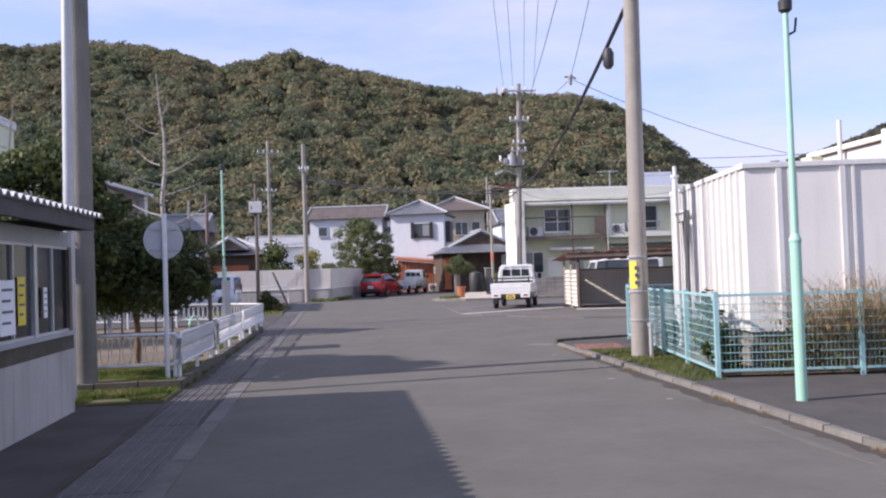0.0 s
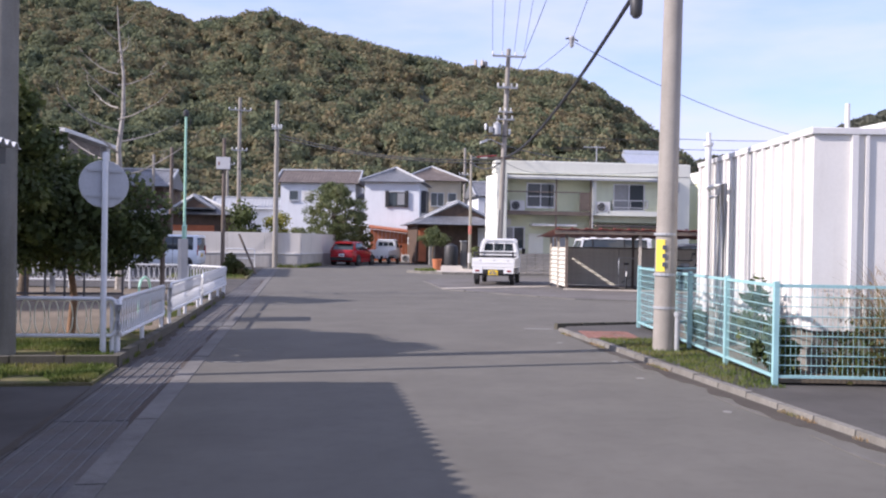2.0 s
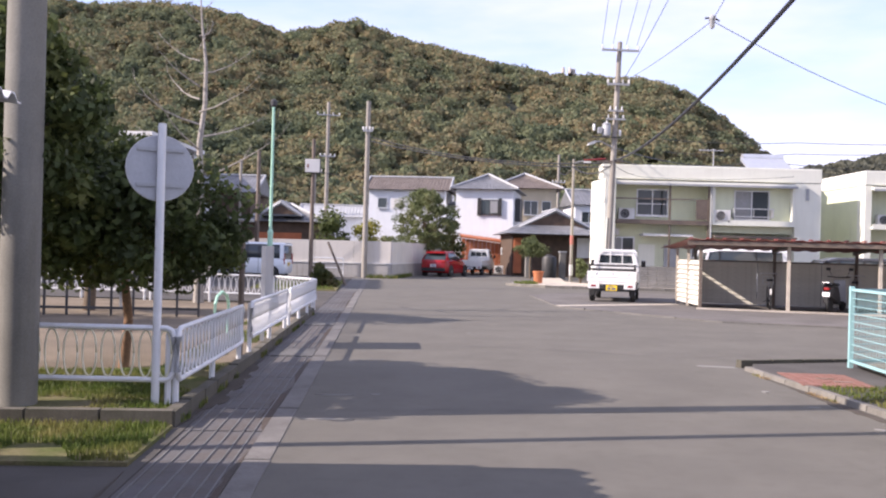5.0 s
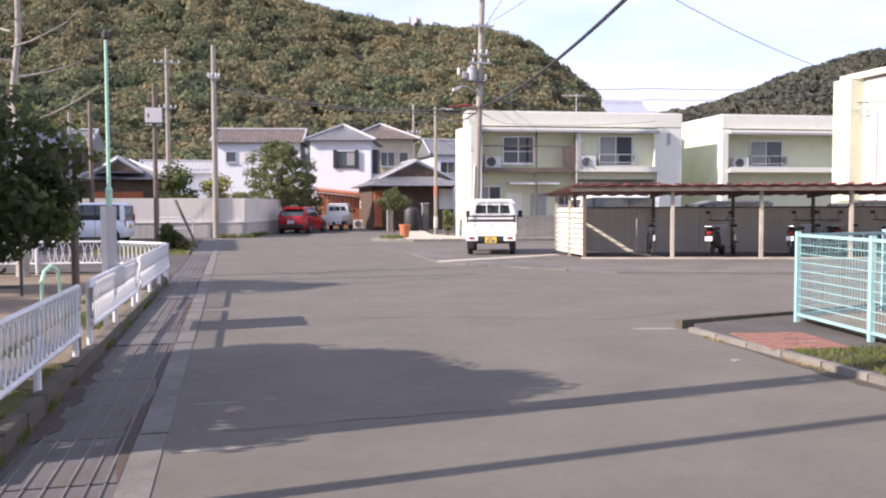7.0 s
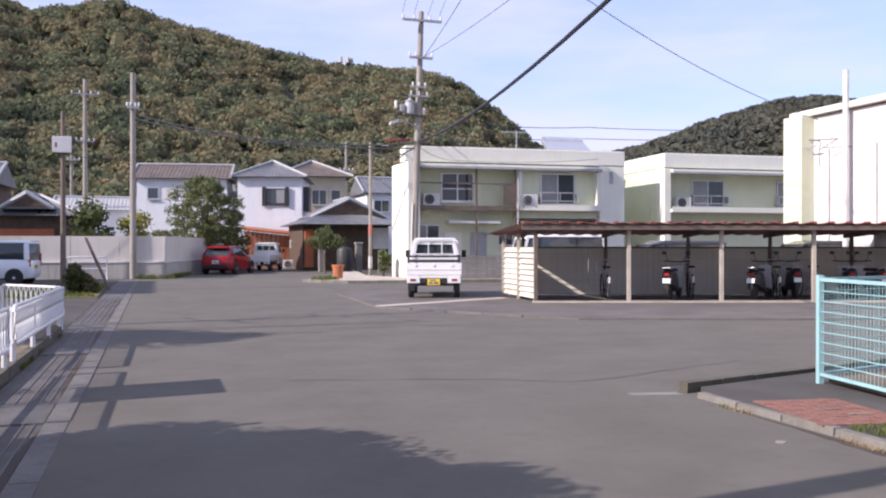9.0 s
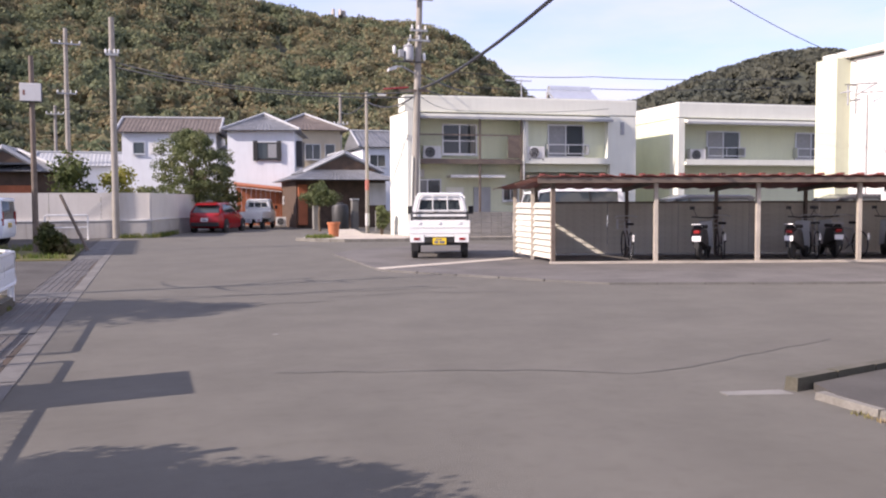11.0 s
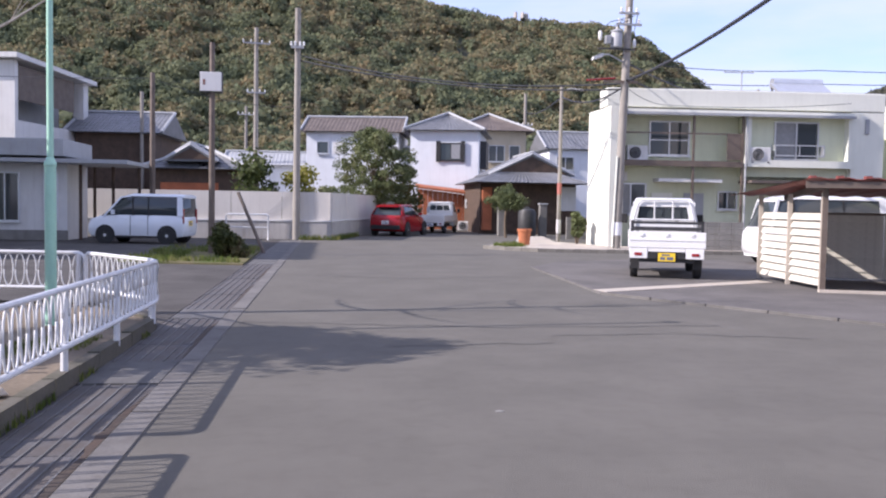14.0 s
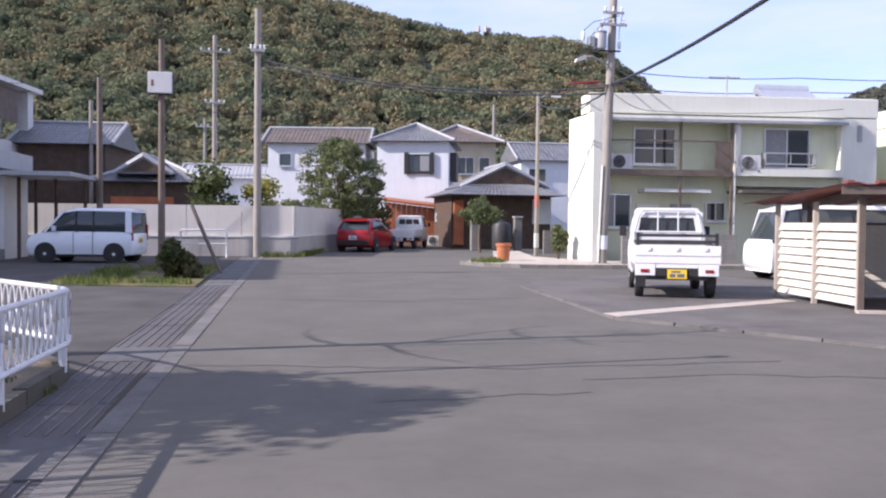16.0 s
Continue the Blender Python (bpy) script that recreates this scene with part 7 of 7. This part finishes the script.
# ---- cracks in the road ----
def crack(pts, w, seed):
    rng = np.random.default_rng(seed)
    m = Mesh()
    fine = []
    for (xa, ya), (xb, yb) in zip(pts, pts[1:]):
        n = max(2, int(math.hypot(xb - xa, yb - ya) / 0.25))
        fine += [(xa + (xb - xa) * i / n + rng.normal() * 0.02, ya + (yb - ya) * i / n + rng.normal() * 0.03) for i in range(n)]
    fine.append(pts[-1])
    vs, fs = [], []
    for i, (x, y) in enumerate(fine):
        k = w * rng.uniform(0.2, 0.9)
        vs += [(x, y - k, 0.0035), (x, y + k, 0.0035)]
        if i:
            fs.append((2 * i - 2, 2 * i, 2 * i + 1, 2 * i - 1))
    return tagged(part("crack", m.add(vs, fs), M_CRACK), "dark tarred crack across the asphalt", "crack", "cracks in the road", "structure")


crack([(1.4, 19.6), (2.5, 19.3), (3.5, 19.0), (4.3, 18.5), (5.2, 18.72), (7.2, 19.45)], 0.018, 71)
crack([(-0.55, 26.6), (1.0, 26.3), (2.6, 26.05), (3.4, 26.1), (5.4, 26.2)], 0.035, 72)
crack([(1.1, 24.65), (2.0, 24.8), (2.9, 24.85)], 0.03, 73)
crack([(3.0, 25.4), (4.6, 25.5), (6.0, 25.1)], 0.025, 74)
crack([(0.2, 33.5), (2.2, 33.0), (4.6, 33.6)], 0.03, 75)
crack([(3.6, 12.0), (3.9, 9.0), (3.7, 6.0)], 0.015, 76)


crack([(4.5, 17.2), (4.48, 13.5), (4.42, 10.0), (4.4, 5.0)], 0.008, 77)
crack([(-0.3, 13.9), (0.9, 14.0), (2.2, 13.95), (3.4, 14.05)], 0.009, 78)


def grit_strip(x, y0, y1, width, material, seed, top, label):
    """Ragged film of washed-up dirt; its straight side lies at x, its torn side faces away, towards +x where width is negative."""
    rnd = random.Random(seed)
    n = int((y1 - y0) / 0.13)
    ring = [(x, y0), (x, y1)]
    drift = 0.0
    for k in range(n - 1, 0, -1):
        drift = 0.8 * drift + rnd.uniform(-0.3, 0.3)
        taper = min(1.0, 4.0 * k / n, 4.0 * (n - k) / n)
        ring.append((x - width * taper * max(0.15, 0.6 + 0.5 * drift + rnd.uniform(-0.12, 0.12)), y0 + (y1 - y0) * k / n))
    if width < 0:
        ring.reverse()
    return tagged(part("grit_strip", Mesh().prism(ring, -0.012, top), material), label, "dirt", "dirt along the kerbs", "structure")


grit_strip(4.975, 3.5, 16.6, 0.3, M_GRIT, 301, 0.004, "brown grit washed up along the pavement kerb")
for k, (x, y0, y1, w) in enumerate([(4.66, 6.2, 8.9, 0.11), (4.72, 9.6, 10.7, 0.07), (4.6, 4.2, 5.6, 0.1), (4.7, 12.2, 13.4, 0.05)]):
    grit_strip(x, y0, y1, w, M_WORN, 310 + k, 0.0065, "pale worn streak on the asphalt beside the kerb")


for k, (y0, y1, w) in enumerate([(9.6, 12.2, 0.08), (12.9, 15.2, 0.11), (15.5, 17.6, 0.08), (19.2, 22.5, 0.1), (24.0, 26.6, 0.08), (28.3, 31.6, 0.09), (32.2, 36.2, 0.08)]):
    grit_strip(-0.862, y0, y1, w, M_RUSTDIRT, 330 + k, 0.0015, "rust-brown silt caught along the gutter covers")
for k, (y0, y1, w) in enumerate([(6.0, 11.6, 0.12), (13.0, 17.8, 0.22), (17.5, 21.6, 0.16), (21.4, 25.9, 0.12)]):
    grit_strip(-1.585, y0, y1, -w, M_GRIT, 340 + k, 0.005 + 0.001 * (k % 2), "dark damp silt along the foot of the bed kerb")


def scuff(x, y, w, d, seed):
    """A ragged pale scrape of old paint on the asphalt."""
    rng = np.random.default_rng(seed)
    ring = [(x + w * 0.5 * math.cos(a) * rng.uniform(0.6, 1.1), y + d * 0.5 * math.sin(a) * rng.uniform(0.5, 1.1)) for a in [k * 0.698 for k in range(9)]]
    return tagged(part("scuff", Mesh().prism(ring, 0.0, 0.0045), M_CONC), "pale worn scrape of old paint on the asphalt", "road marking", "scrapes on the road", "structure")


for i, (x, y, w, d) in enumerate(((-0.38, 14.75, 0.42, 0.05), (0.04, 14.8, 0.12, 0.06), (-0.4, 13.45, 0.5, 0.06), (4.4, 11.9, 0.12, 0.1), (4.45, 9.9, 0.1, 0.12), (4.5, 15.4, 0.14, 0.1),
                                  (4.55, 14.4, 0.2, 0.08), (4.62, 13.3, 0.1, 0.16), (2.2, 4.6, 0.07, 0.08), (1.7, 21.8, 0.08, 0.06))):
    scuff(x, y, w, d, 80 + i)


# ---- small things at the end of the lane and in the bed ----
def pillar(at, w, h, label):
    t = thing("gate_pillar", label, "pillar", at, 0, "gate pillars")
    part("shaft", Mesh().box(-w / 2, -w / 2, 0, w / 2, w / 2, h), M_CONC, t, bevel=0.02)
    part("cap", Mesh().box(-w / 2 - 0.04, -w / 2 - 0.04, h + 0.001, w / 2 + 0.04, w / 2 + 0.04, h + 0.08), M_GREYPAINT, t, bevel=0.015)


for x, y in ((9.0, 59.2), (11.1, 59.0)):
    pillar((x, y, 0), 0.36, 1.6, "dark grey stone gate pillar at the old house")
bn = thing("water_tank", "dark grey plastic tank beside the gate", "tank", (10.2, 58.6, 0))
part("body", Mesh().lathe([(0.42, 0), (0.46, 0.1), (0.46, 1.2), (0.38, 1.35), (0.2, 1.4)], 18), M_DARK, bn, smooth=True)
part("lid", Mesh().lathe([(0.2, 1.4), (0.2, 1.46), (0.08, 1.48)], 14), M_DARK, bn)
air_unit((8.2, 66.4, 0.0), -10, "white outdoor air conditioner unit on the ground by the shed")
air_unit((8.7, 66.9, 1.3), -10, "white outdoor air conditioner unit on the shed wall")
lw2 = thing("low_wall", "grey block wall beside the slim pole", "wall", (11.4, 55.5, 0), 0, "", "structure")
for i in range(7):
    for k in range(5):
        part("concrete_block", Mesh().box(i * 0.42, 0, k * 0.21, i * 0.42 + 0.41, 0.14, k * 0.21 + 0.2), M_CONC, lw2)
gb = thing("barrier", "white tubular barrier in front of the garden wall", "barrier", (-3.6, 50.4, 0))
part("frame", Mesh().path([(0, 0, 0), (0, 0, 0.95), (0.05, 0, 1.0), (1.55, 0, 1.0), (1.6, 0, 0.95), (1.6, 0, 0)], 0.03), M_FENCEWHITE, gb, smooth=True)
part("bar", Mesh().path([(0.03, 0, 0.5), (1.57, 0, 0.5)], 0.022), M_FENCEWHITE, gb)
ar = thing("pipe_arch", "pale green bent pipe arch standing in the bed", "barrier", (-2.5, 19.4, 0.1), 70)
part("arch", Mesh().path([(0, 0, 0), (0, 0, 0.5), (0.06, 0, 0.62), (0.2, 0, 0.68), (0.34, 0, 0.62), (0.4, 0, 0.5), (0.4, 0, 0)], 0.024), M_MINT, ar, smooth=True)
ir = thing("iron_fence", "black iron railing at the back of the bed", "fence", (-8.6, 22.2, 0.13), 4)
part("rail", Mesh().box(0, -0.02, 1.05, 5.2, 0.02, 1.1), M_DARK, ir)
part("rail", Mesh().box(0, -0.02, 0.12, 5.2, 0.02, 0.17), M_DARK, ir)
for i in range(14):
    part("bar", Mesh().box(i * 0.4 - 0.02, -0.018, 0, i * 0.4 + 0.02, 0.018, 1.05), M_DARK, ir)
sw = thing("timber_trestle", "weathered grey timber frame at the back of the bed", "trestle", (-7.8, 24.5, 0.13), 0)
for x in (0, 2.4):
    part("post", Mesh().box(x - 0.05, -0.05, 0, x + 0.05, 0.05, 0.95), M_GREYPAINT, sw)
part("beam", Mesh().box(-0.2, -0.2, 0.951, 2.6, 0.25, 1.02), M_GREYPAINT, sw)
stone = thing("stone", "pale loose stone on the edge of the bed", "stone", (-1.75, 21.9, 0.13), 20)
part("rock", Mesh().hexa([(-0.09, -0.06, 0), (0.1, -0.05, 0), (0.08, 0.06, 0), (-0.07, 0.07, 0), (-0.05, -0.03, 0.05), (0.05, -0.03, 0.06), (0.05, 0.03, 0.05), (-0.04, 0.04, 0.04)]), M_LIGHTCONC, stone, bevel=0.015)
